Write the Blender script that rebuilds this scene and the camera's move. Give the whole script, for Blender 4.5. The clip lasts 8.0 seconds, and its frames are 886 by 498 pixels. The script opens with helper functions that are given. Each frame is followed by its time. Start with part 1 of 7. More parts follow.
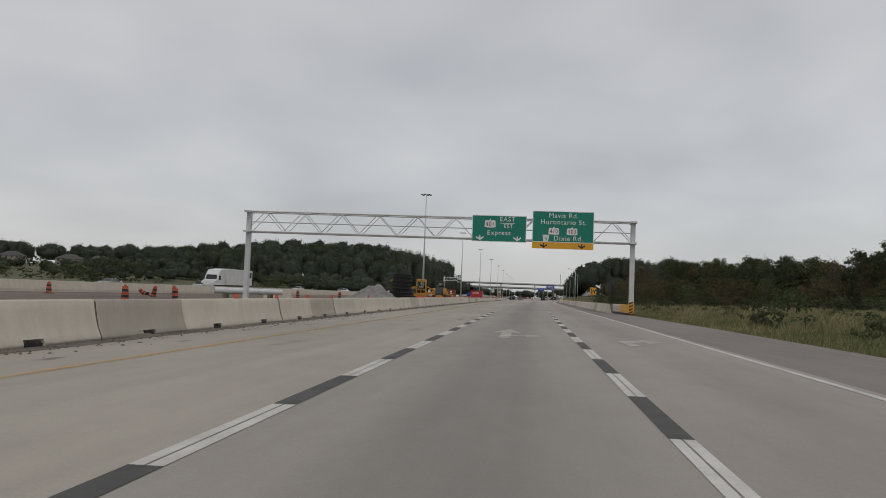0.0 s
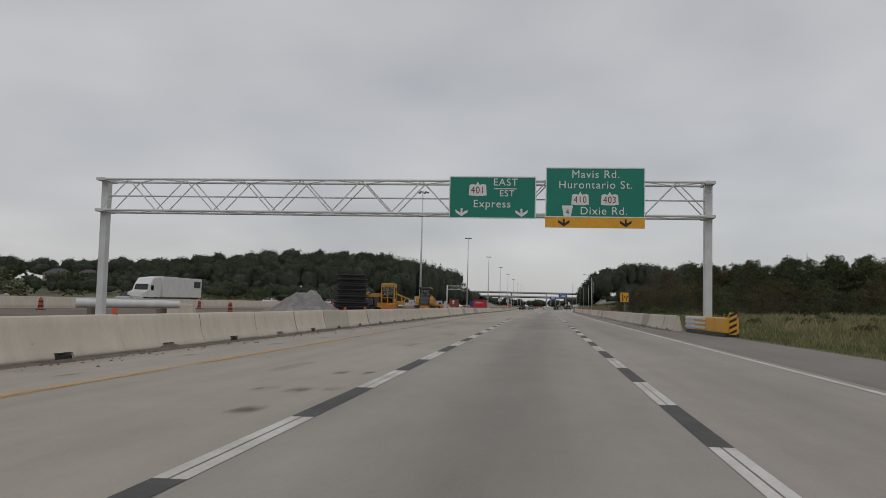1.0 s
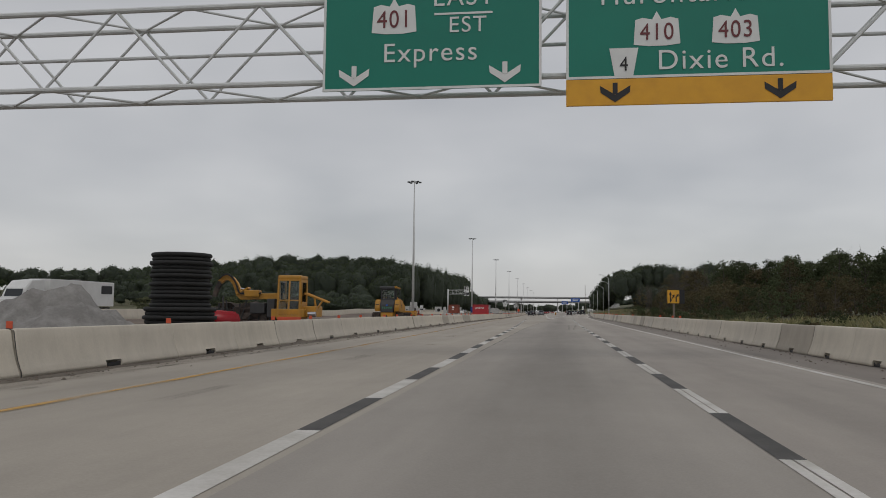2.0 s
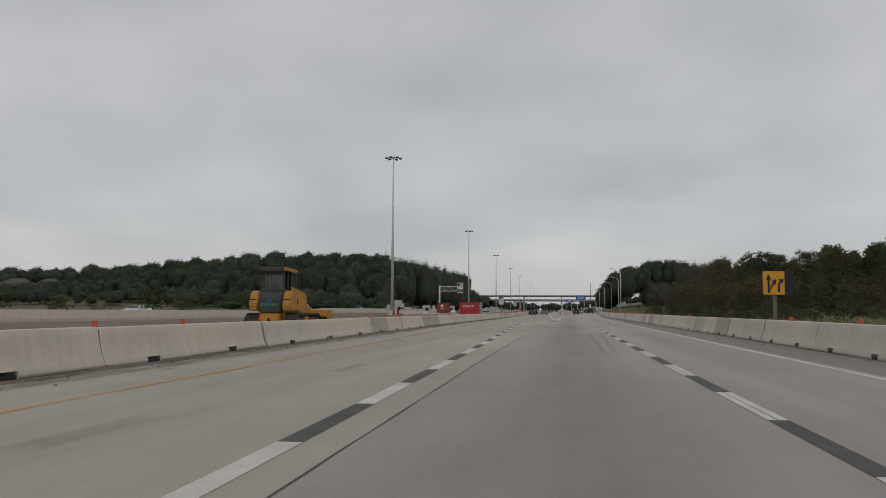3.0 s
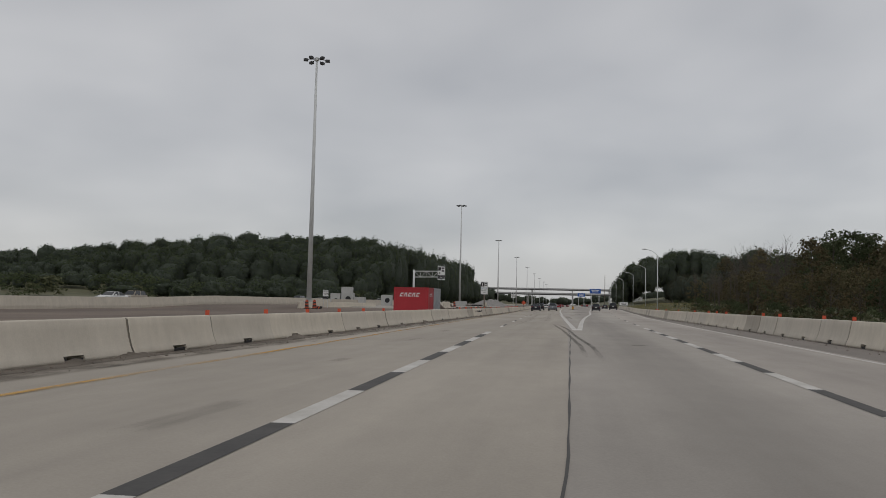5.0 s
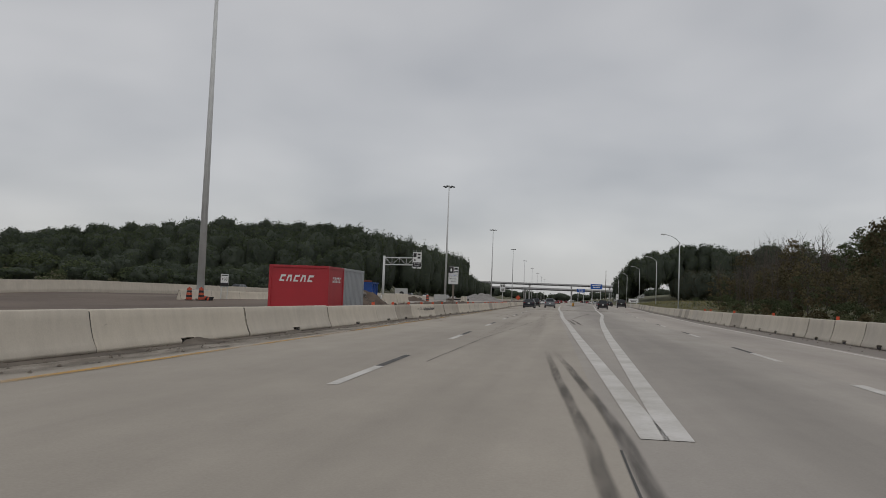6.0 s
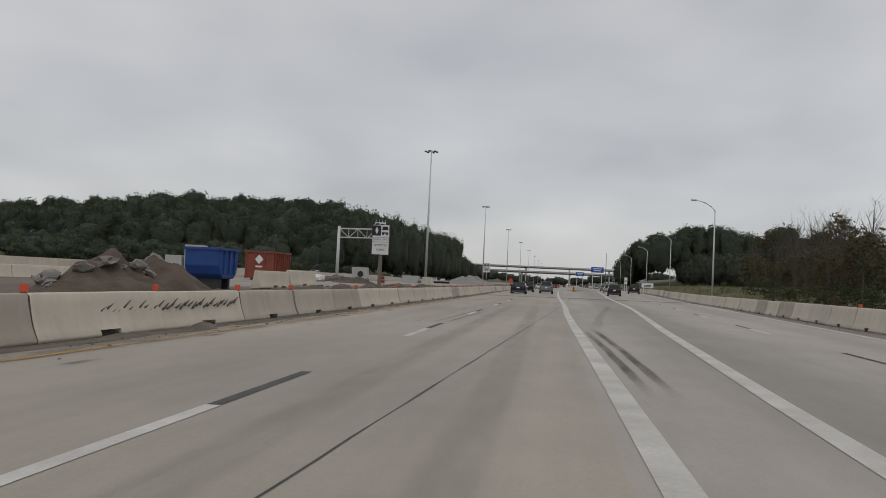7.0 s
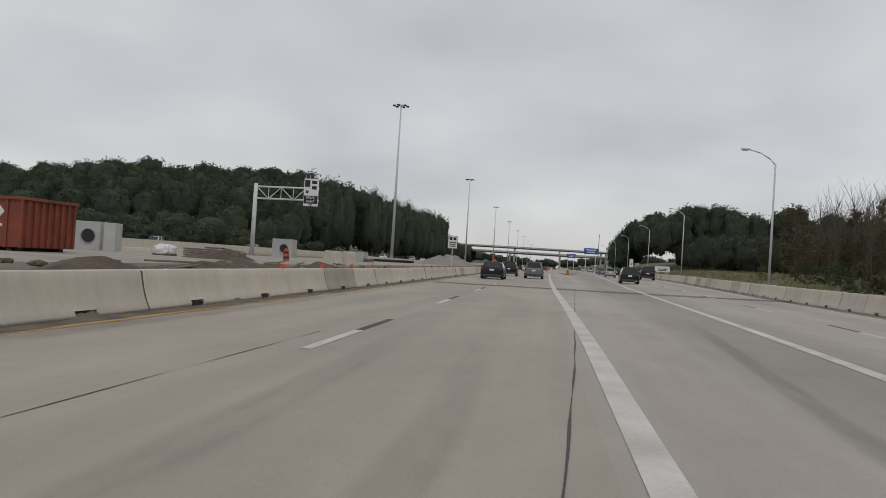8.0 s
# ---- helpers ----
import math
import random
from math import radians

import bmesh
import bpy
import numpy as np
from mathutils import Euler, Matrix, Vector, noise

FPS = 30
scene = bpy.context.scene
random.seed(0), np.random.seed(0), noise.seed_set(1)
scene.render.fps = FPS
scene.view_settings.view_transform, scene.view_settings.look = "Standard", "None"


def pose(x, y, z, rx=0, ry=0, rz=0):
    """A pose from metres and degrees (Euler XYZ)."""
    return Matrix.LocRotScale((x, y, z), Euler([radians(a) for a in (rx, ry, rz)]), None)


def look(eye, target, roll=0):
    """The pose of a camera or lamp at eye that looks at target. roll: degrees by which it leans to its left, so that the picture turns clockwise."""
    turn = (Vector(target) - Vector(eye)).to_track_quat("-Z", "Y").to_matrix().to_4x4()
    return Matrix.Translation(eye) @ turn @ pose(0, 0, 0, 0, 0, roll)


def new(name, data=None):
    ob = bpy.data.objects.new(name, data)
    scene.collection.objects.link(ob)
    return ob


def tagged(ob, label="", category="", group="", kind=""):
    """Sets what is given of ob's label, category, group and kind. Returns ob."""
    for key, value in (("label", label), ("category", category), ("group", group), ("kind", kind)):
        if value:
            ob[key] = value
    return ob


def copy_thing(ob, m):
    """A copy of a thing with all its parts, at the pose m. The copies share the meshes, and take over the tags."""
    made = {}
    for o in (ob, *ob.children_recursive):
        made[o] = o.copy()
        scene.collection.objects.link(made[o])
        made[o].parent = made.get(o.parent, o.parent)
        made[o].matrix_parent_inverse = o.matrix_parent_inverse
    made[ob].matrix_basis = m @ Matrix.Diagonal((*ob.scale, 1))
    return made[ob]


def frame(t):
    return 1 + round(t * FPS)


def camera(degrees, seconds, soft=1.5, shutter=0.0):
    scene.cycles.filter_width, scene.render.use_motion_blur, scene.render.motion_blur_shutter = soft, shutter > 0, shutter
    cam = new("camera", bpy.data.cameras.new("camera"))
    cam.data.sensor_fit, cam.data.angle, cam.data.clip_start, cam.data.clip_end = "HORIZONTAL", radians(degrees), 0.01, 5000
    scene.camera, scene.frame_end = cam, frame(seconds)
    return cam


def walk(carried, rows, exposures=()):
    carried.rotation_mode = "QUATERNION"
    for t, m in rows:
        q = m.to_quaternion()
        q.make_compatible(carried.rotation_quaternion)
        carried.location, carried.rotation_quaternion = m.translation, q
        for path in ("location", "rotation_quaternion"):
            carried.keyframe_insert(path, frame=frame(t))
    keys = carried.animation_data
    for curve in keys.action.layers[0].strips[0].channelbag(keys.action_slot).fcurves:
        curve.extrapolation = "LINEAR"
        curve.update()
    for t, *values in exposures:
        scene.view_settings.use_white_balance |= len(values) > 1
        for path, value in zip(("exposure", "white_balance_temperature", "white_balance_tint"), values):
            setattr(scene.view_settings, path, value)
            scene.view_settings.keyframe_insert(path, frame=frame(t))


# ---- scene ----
cam = camera(57.2, 8.0, soft=0.9)
# seconds, place, heading to the left of the road, tilt up, lean
ROWS = [
    (0.0, 0.00, 0.00, 1.162, 6.43, 3.15, 2.28),
    (0.5, -0.11, 14.92, 1.162, 6.43, 3.52, 2.45),
    (1.0, -0.23, 29.94, 1.160, 7.19, 3.87, 1.43),
    (2.5, -0.68, 75.58, 1.152, 7.98, 4.38, 0.52),
    (3.0, -0.85, 90.98, 1.147, 8.13, 4.26, 0.34),
    (3.5, -1.04, 106.48, 1.142, 8.37, 4.24, 0.50),
    (4.0, -1.24, 122.06, 1.136, 8.60, 4.10, 0.94),
    (5.5, -1.91, 169.33, 1.111, 9.02, 3.59, 1.53),
    (6.0, -2.16, 185.26, 1.102, 8.78, 3.32, 2.24),
    (6.5, -2.42, 201.26, 1.091, 8.27, 2.61, 2.36),
    (7.0, -2.69, 217.35, 1.079, 8.57, 2.13, 2.74),
    (7.5, -2.96, 233.50, 1.066, 8.55, 1.70, 3.53),
    (8.0, -3.24, 249.74, 1.052, 7.78, 0.79, 3.59),
]


def aim(x, y, z, yaw, tilt, lean):
    a, b = radians(yaw), radians(tilt)
    return look((x, y, z), (x - math.sin(a) * math.cos(b), y + math.cos(a) * math.cos(b), z + math.sin(b)), lean)


walk(cam, [(t, aim(*r)) for t, *r in ROWS],
     [(0.0, 0.1), (0.5, 0.02), (1.0, 0.03), (3.0, 0.0), (5.5, 0.0), (6.0, 0.0), (6.5, 0.08), (7.0, 0.1), (7.5, 0.11), (8.0, 0.22)])

# ---- world, sun ----
world = bpy.data.worlds.new("overcast")
scene.world = world
world.use_nodes = True
wn, wl = world.node_tree.nodes, world.node_tree.links
wn.clear()
w_out = wn.new("ShaderNodeOutputWorld")
w_bg = wn.new("ShaderNodeBackground")
w_sky = wn.new("ShaderNodeTexSky")
w_sky.sky_type = 'NISHITA'
w_sky.sun_disc = False
w_sky.sun_elevation, w_sky.sun_rotation = radians(48), radians(200)
w_co = wn.new("ShaderNodeTexCoord")
w_sep = wn.new("ShaderNodeSeparateXYZ")
w_up = wn.new("ShaderNodeMath")
w_up.operation = 'ADD'
w_up.inputs[1].default_value = 0.34
w_max = wn.new("ShaderNodeMath")
w_max.operation = 'MAXIMUM'
w_max.inputs[1].default_value = 0.05
w_comb = wn.new("ShaderNodeCombineXYZ")
w_div = wn.new("ShaderNodeVectorMath")
w_div.operation = 'DIVIDE'
w_no = wn.new("ShaderNodeTexNoise")
w_no.inputs["Scale"].default_value = 2.0
w_no.inputs["Detail"].default_value = 3.5
w_no.inputs["Roughness"].default_value = 0.42
w_no.inputs["Distortion"].default_value = 0.15
w_ramp = wn.new("ShaderNodeValToRGB")
w_ramp.color_ramp.elements[0].position, w_ramp.color_ramp.elements[0].color = 0.28, (0.375, 0.378, 0.39, 1)
w_ramp.color_ramp.elements[1].position, w_ramp.color_ramp.elements[1].color = 0.72, (0.525, 0.52, 0.522, 1)
w_mix = wn.new("ShaderNodeMix")
w_mix.data_type = 'RGBA'
w_mix.inputs[0].default_value = 0.012
wl.new(w_co.outputs["Generated"], w_sep.inputs[0])
wl.new(w_sep.outputs[2], w_max.inputs[0])
wl.new(w_max.outputs[0], w_up.inputs[0])
for i in range(3):
    wl.new(w_up.outputs[0], w_comb.inputs[i])
wl.new(w_co.outputs["Generated"], w_div.inputs[0])
wl.new(w_comb.outputs[0], w_div.inputs[1])
wl.new(w_div.outputs[0], w_no.inputs["Vector"])
wl.new(w_no.outputs["Fac"], w_ramp.inputs[0])
wl.new(w_ramp.outputs[0], w_mix.inputs[6])
wl.new(w_sky.outputs[0], w_mix.inputs[7])
wl.new(w_mix.outputs[2], w_bg.inputs[0])
w_bg.inputs[1].default_value = 1.0
wl.new(w_bg.outputs[0], w_out.inputs[0])

sun = new("sun", bpy.data.lights.new("sun", 'SUN'))
sun.data.energy, sun.data.angle, sun.data.color = 0.6, radians(30), (1.0, 0.96, 0.9)
sun.matrix_world = look((60, -120, 200), (0, 0, 0))

# ---- materials ----


def mat(name, col, rough=0.6, metal=0.0, col2=None, scale=3.0, fine=60.0, amount=0.5, bump=0.1, dist=0.02, vary=0.0,
        island=0.0, coat=0.0, stretch=(1, 1, 1), emit=0.0):
    """A surface with a coarse and a fine variation between two colours and a fine relief."""
    m = bpy.data.materials.new(name)
    m.use_nodes = True
    n, l = m.node_tree.nodes, m.node_tree.links
    b = n["Principled BSDF"]
    b.inputs["Roughness"].default_value, b.inputs["Metallic"].default_value = rough, metal
    b.inputs["Coat Weight"].default_value = coat
    if col2 is None:
        col2 = tuple(c * 0.75 for c in col)
    co = n.new("ShaderNodeTexCoord")
    mp = n.new("ShaderNodeMapping")
    mp.inputs["Scale"].default_value = stretch
    l.new(co.outputs["Object"], mp.inputs[0])
    a, f = n.new("ShaderNodeTexNoise"), n.new("ShaderNodeTexNoise")
    a.inputs["Scale"].default_value, a.inputs["Detail"].default_value = scale, 5
    f.inputs["Scale"].default_value, f.inputs["Detail"].default_value = fine, 3
    l.new(mp.outputs[0], a.inputs["Vector"])
    l.new(co.outputs["Object"], f.inputs["Vector"])
    mx = n.new("ShaderNodeMath")
    mx.operation = 'MULTIPLY_ADD'
    mx.inputs[1].default_value = 0.35
    l.new(f.outputs["Fac"], mx.inputs[0])
    l.new(a.outputs["Fac"], mx.inputs[2])
    rp = n.new("ShaderNodeMapRange")
    rp.inputs[1].default_value, rp.inputs[2].default_value = 0.45, 0.95
    rp.inputs[3].default_value, rp.inputs[4].default_value = 0.0, amount * 2
    l.new(mx.outputs[0], rp.inputs[0])
    mix = n.new("ShaderNodeMix")
    mix.data_type = 'RGBA'
    mix.inputs[6].default_value, mix.inputs[7].default_value = (*col, 1), (*col2, 1)
    l.new(rp.outputs[0], mix.inputs[0])
    last = mix.outputs[2]
    for k, source, socket in ((island, "ShaderNodeNewGeometry", "Random Per Island"), (vary, "ShaderNodeObjectInfo", "Random")):
        if not k:
            continue
        hs, rnd, mr = n.new("ShaderNodeHueSaturation"), n.new(source), n.new("ShaderNodeMapRange")
        mr.inputs[3].default_value, mr.inputs[4].default_value = 1 - k, 1 + k
        l.new(rnd.outputs[socket], mr.inputs[0])
        l.new(mr.outputs[0], hs.inputs["Value"])
        l.new(last, hs.inputs["Color"])
        last = hs.outputs[0]
    l.new(last, b.inputs["Base Color"])
    if bump:
        bp = n.new("ShaderNodeBump")
        bp.inputs["Strength"].default_value, bp.inputs["Distance"].default_value = bump, dist
        l.new(mx.outputs[0], bp.inputs["Height"])
        l.new(bp.outputs[0], b.inputs["Normal"])
    if emit:
        b.inputs["Emission Color"].default_value, b.inputs["Emission Strength"].default_value = (*col, 1), emit
    return m


def glass_mat(name, col, rough=0.03):
    m = bpy.data.materials.new(name)
    m.use_nodes = True
    b = m.node_tree.nodes["Principled BSDF"]
    b.inputs["Base Color"].default_value, b.inputs["Roughness"].default_value = (*col, 1), rough
    b.inputs["Specular IOR Level"].default_value = 0.45
    return m


def chain(n, l, op, a, b):
    """One arithmetic node; a and b are sockets or numbers."""
    q = n.new("ShaderNodeMath")
    q.operation = op
    for k, v in enumerate((a, b)):
        if isinstance(v, (int, float)):
            q.inputs[k].default_value = v
        else:
            l.new(v, q.inputs[k])
    return q.outputs[0]


def noise_at(n, l, co, scale, detail, stretch=(1, 1, 1), rough=0.55):
    mp = n.new("ShaderNodeMapping")
    mp.inputs["Scale"].default_value = stretch
    l.new(co, mp.inputs[0])
    q = n.new("ShaderNodeTexNoise")
    q.inputs["Scale"].default_value, q.inputs["Detail"].default_value, q.inputs["Roughness"].default_value = scale, detail, rough
    l.new(mp.outputs[0], q.inputs["Vector"])
    return q.outputs["Fac"]


def pavement_mat(name, col, oil=0.12, rough=0.85, paler=1.0):
    """Worn pavement: lengthwise streaks, blotches, fine aggregate and the drip band along each lane's middle."""
    m = bpy.data.materials.new(name)
    m.use_nodes = True
    n, l = m.node_tree.nodes, m.node_tree.links
    b = n["Principled BSDF"]
    b.inputs["Roughness"].default_value = rough
    b.inputs["Specular IOR Level"].default_value = 0.3
    tc = n.new("ShaderNodeTexCoord")
    ob = tc.outputs["Object"]
    streak = noise_at(n, l, ob, 1.5, 4, (1, 0.025, 1))
    blotch = noise_at(n, l, ob, 0.16, 9, (1, 0.35, 1), 0.68)
    spot = noise_at(n, l, ob, 1.1, 6, (1, 0.5, 1), 0.7)
    fine = noise_at(n, l, ob, 45, 3)
    uv = n.new("ShaderNodeSeparateXYZ")
    l.new(tc.outputs["UV"], uv.inputs[0])
    d = chain(n, l, 'ABSOLUTE', chain(n, l, 'SUBTRACT', uv.outputs[0], 0.5), 0)
    band = n.new("ShaderNodeMapRange")
    band.interpolation_type = 'SMOOTHSTEP'
    l.new(d, band.inputs[0])
    band.inputs[1].default_value, band.inputs[2].default_value = 0.04, 0.34
    band.inputs[3].default_value, band.inputs[4].default_value = 1 - oil, 1.0
    total = chain(n, l, 'ADD', chain(n, l, 'MULTIPLY', streak, 0.32), chain(n, l, 'MULTIPLY', blotch, 0.7))
    total = chain(n, l, 'ADD', total, chain(n, l, 'MULTIPLY', spot, 0.26))
    total = chain(n, l, 'ADD', total, chain(n, l, 'MULTIPLY', fine, 0.24))
    total = chain(n, l, 'MULTIPLY', chain(n, l, 'ADD', total, 0.24), band.outputs[0])
    # the concrete is newer and paler further on
    sep, age = n.new("ShaderNodeSeparateXYZ"), n.new("ShaderNodeMapRange")
    l.new(ob, sep.inputs[0])
    l.new(chain(n, l, 'ADD', sep.outputs[1], chain(n, l, 'MULTIPLY', blotch, 40)), age.inputs[0])
    age.inputs[1].default_value, age.inputs[2].default_value = 150, 260
    age.inputs[3].default_value, age.inputs[4].default_value = 1.0, paler
    total = chain(n, l, 'MULTIPLY', total, age.outputs[0])
    sc = n.new("ShaderNodeVectorMath")
    sc.operation = 'SCALE'
    sc.inputs[0].default_value = col
    l.new(total, sc.inputs["Scale"])
    l.new(sc.outputs[0], b.inputs["Base Color"])
    bp = n.new("ShaderNodeBump")
    bp.inputs["Strength"].default_value, bp.inputs["Distance"].default_value = 0.15, 0.01
    l.new(fine, bp.inputs["Height"])
    l.new(bp.outputs[0], b.inputs["Normal"])
    return m


def stain_mat(name, col, strength, scale=2.0, stretch=(3, 0.3, 1), patchy=0.6, fade=0.25):
    """A thin rubber or dirt film that thins out towards the rim of its strip."""
    m = bpy.data.materials.new(name)
    m.use_nodes = True
    n, l = m.node_tree.nodes, m.node_tree.links
    b = n["Principled BSDF"]
    b.inputs["Base Color"].default_value, b.inputs["Roughness"].default_value = (*col, 1), 0.85
    b.inputs["Specular IOR Level"].default_value = 0.2
    tc = n.new("ShaderNodeTexCoord")
    uv = n.new("ShaderNodeSeparateXYZ")
    l.new(tc.outputs["UV"], uv.inputs[0])
    alpha = strength
    for k, wide in ((0, 0.3), (1, fade)):
        d = chain(n, l, 'ABSOLUTE', chain(n, l, 'SUBTRACT', uv.outputs[k], 0.5), 0)
        r = n.new("ShaderNodeMapRange")
        r.interpolation_type = 'SMOOTHSTEP'
        l.new(d, r.inputs[0])
        r.inputs[1].default_value, r.inputs[2].default_value = 0.5 - wide, 0.5
        r.inputs[3].default_value, r.inputs[4].default_value = 1.0, 0.0
        alpha = chain(n, l, 'MULTIPLY', r.outputs[0], alpha)
    no = n.new("ShaderNodeMapRange")
    l.new(noise_at(n, l, tc.outputs["Object"], scale, 6, stretch, 0.65), no.inputs[0])
    no.inputs[1].default_value, no.inputs[2].default_value = 0.35, 0.6
    no.inputs[3].default_value, no.inputs[4].default_value = 1 - patchy, 1.0
    alpha = chain(n, l, 'MULTIPLY', alpha, no.outputs[0])
    l.new(alpha, b.inputs["Alpha"])
    return m


def barrier_mat(name, col):
    """Cast concrete: each piece has its own tone; rain streaks, pores and scuffs."""
    m = bpy.data.materials.new(name)
    m.use_nodes = True
    n, l = m.node_tree.nodes, m.node_tree.links
    b = n["Principled BSDF"]
    b.inputs["Roughness"].default_value = 0.85
    b.inputs["Specular IOR Level"].default_value = 0.3
    tc = n.new("ShaderNodeTexCoord")
    ob = tc.outputs["Object"]
    inf = n.new("ShaderNodeObjectInfo")
    ramp = n.new("ShaderNodeValToRGB")
    ramp.color_ramp.interpolation = 'LINEAR'
    for e, (pos, c) in zip((ramp.color_ramp.elements[0], ramp.color_ramp.elements[1]), ((0.0, (0.66, 0.655, 0.65, 1)), (1.0, (1.06, 1.05, 1.02, 1)))):
        e.position, e.color = pos, c
    for pos, c in ((0.14, (0.72, 0.70, 0.68, 1)), (0.17, (0.92, 0.92, 0.92, 1)), (0.6, (1.0, 0.99, 0.97, 1))):
        ramp.color_ramp.elements.new(pos).color = c
    l.new(inf.outputs["Random"], ramp.inputs[0])
    # shift the pattern from piece to piece
    off = n.new("ShaderNodeVectorMath")
    off.operation = 'ADD'
    l.new(ob, off.inputs[0])
    l.new(inf.outputs["Location"], off.inputs[1])
    co = off.outputs[0]
    streak = noise_at(n, l, co, 2.2, 5, (1, 1.6, 0.25), 0.6)
    blotch = noise_at(n, l, co, 0.9, 8, (1, 1, 1), 0.68)
    fine = noise_at(n, l, co, 30, 4)
    total = chain(n, l, 'ADD', chain(n, l, 'MULTIPLY', streak, 0.3), chain(n, l, 'MULTIPLY', blotch, 0.42))
    total = chain(n, l, 'ADD', total, chain(n, l, 'MULTIPLY', fine, 0.2))
    total = chain(n, l, 'ADD', total, 0.54)
    # scuffs and small dark spots
    sp = n.new("ShaderNodeMapRange")
    l.new(noise_at(n, l, co, 3.2, 9, (1, 0.6, 1.6), 0.72), sp.inputs[0])
    sp.inputs[1].default_value, sp.inputs[2].default_value = 0.66, 0.74
    sp.inputs[3].default_value, sp.inputs[4].default_value = 1.0, 0.62
    total = chain(n, l, 'MULTIPLY', total, sp.outputs[0])
    mix = n.new("ShaderNodeMix")
    mix.data_type, mix.blend_type = 'RGBA', 'MULTIPLY'
    mix.inputs[0].default_value = 1.0
    mix.inputs[6].default_value = (*col, 1)
    l.new(ramp.outputs[0], mix.inputs[7])
    sc = n.new("ShaderNodeVectorMath")
    sc.operation = 'SCALE'
    l.new(mix.outputs[2], sc.inputs[0])
    l.new(total, sc.inputs["Scale"])
    l.new(sc.outputs[0], b.inputs["Base Color"])
    bp = n.new("ShaderNodeBump")
    bp.inputs["Strength"].default_value, bp.inputs["Distance"].default_value = 0.2, 0.01
    l.new(fine, bp.inputs["Height"])
    l.new(bp.outputs[0], b.inputs["Normal"])
    return m


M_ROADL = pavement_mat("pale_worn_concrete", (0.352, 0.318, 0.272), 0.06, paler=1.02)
M_ROAD = pavement_mat("worn_concrete_pavement", (0.308, 0.283, 0.253), 0.2, paler=1.2)
M_ROADR = pavement_mat("warm_worn_concrete", (0.32, 0.29, 0.258), 0.1, paler=1.2)
M_PAD = mat("pale_compacted_concrete", (0.37, 0.34, 0.3), 0.9, col2=(0.24, 0.22, 0.19), scale=0.35, fine=6, amount=0.6, bump=0.3, dist=0.03)
M_SHOULDER = pavement_mat("grey_brown_asphalt", (0.215, 0.192, 0.172), 0.0, 0.9)
M_DIRT = mat("brown_bare_earth", (0.19, 0.148, 0.115), 0.95, col2=(0.105, 0.08, 0.063), scale=0.12, fine=2.5, amount=0.7, bump=0.5,
             dist=0.1, stretch=(1, 0.4, 1))
M_GRASS = mat("dry_verge_grass", (0.125, 0.115, 0.06), 0.95, col2=(0.07, 0.075, 0.035), scale=0.2, fine=3, amount=0.7, bump=0.5,
              dist=0.1)
M_WHITE = mat("worn_white_road_paint", (0.62, 0.6, 0.57), 0.7, col2=(0.42, 0.4, 0.36), scale=1.2, fine=22, amount=0.55, bump=0.05)
M_WORNW = mat("flaking_white_road_paint", (0.52, 0.5, 0.47), 0.75, col2=(0.335, 0.307, 0.272), scale=2.2, fine=16, amount=0.95, bump=0.05)
M_BLACKP = mat("dark_contrast_paint", (0.043, 0.041, 0.039), 0.8, col2=(0.085, 0.08, 0.075), scale=1.5, fine=20, amount=0.5, bump=0.05)
M_YELLOWP = stain_mat("faded_yellow_road_paint", (0.58, 0.33, 0.07), 0.68, 0.8, (1, 0.35, 1), 0.9, 0.06)
M_BARRIER = barrier_mat("cast_barrier_concrete", (0.545, 0.5, 0.43))
M_DRUM = mat("faded_drum_plastic", (0.55, 0.09, 0.035), 0.6, col2=(0.32, 0.05, 0.025), scale=3.0, amount=0.6, bump=0.02)
M_GRIME = mat("roadside_grime", (0.085, 0.071, 0.057), 0.95, col2=(0.15, 0.127, 0.103), scale=1.2, fine=15, amount=0.8, bump=0.3)
M_TAR = mat("crack_sealant", (0.06, 0.056, 0.052), 0.7, bump=0.05)
M_SKID = stain_mat("rubber_skid_mark", (0.07, 0.066, 0.062), 0.52)
M_FAINT = stain_mat("faint_rubber_mark", (0.1, 0.094, 0.088), 0.17)
M_TRACK = stain_mat("darker_wheel_track", (0.12, 0.11, 0.1), 0.12)
M_SMUDGE = stain_mat("dark_road_smudge", (0.1, 0.093, 0.085), 0.5, 3.0, (1, 0.5, 1), 0.9, 0.5)
M_DUST = stain_mat("thin_brown_dust", (0.12, 0.1, 0.08), 0.5, 1.6, (1.5, 0.5, 1), 0.8, 0.5)
M_STEEL = mat("galvanised_steel", (0.6, 0.615, 0.61), 0.55, 0.0, col2=(0.5, 0.51, 0.508), scale=1.5, fine=20, bump=0.03)
M_DARK = mat("dark_steel", (0.06, 0.06, 0.062), 0.6, 0.3, bump=0.05)
M_RUBBER = mat("black_rubber", (0.018, 0.018, 0.018), 0.8, bump=0.08)
M_GREEN = mat("green_sign_sheeting", (0.0, 0.195, 0.135), 0.45, col2=(0.0, 0.17, 0.12), scale=0.6, bump=0)
M_SIGNW = mat("white_sign_sheeting", (0.72, 0.73, 0.72), 0.45, col2=(0.64, 0.65, 0.64), bump=0)
M_SIGNY = mat("amber_sign_sheeting", (0.72, 0.36, 0.02), 0.45, col2=(0.62, 0.3, 0.02), bump=0)
M_SIGNB = mat("blue_sign_sheeting", (0.02, 0.1, 0.42), 0.45, bump=0)
M_BLACK = mat("black_legend", (0.015, 0.015, 0.017), 0.5, bump=0)
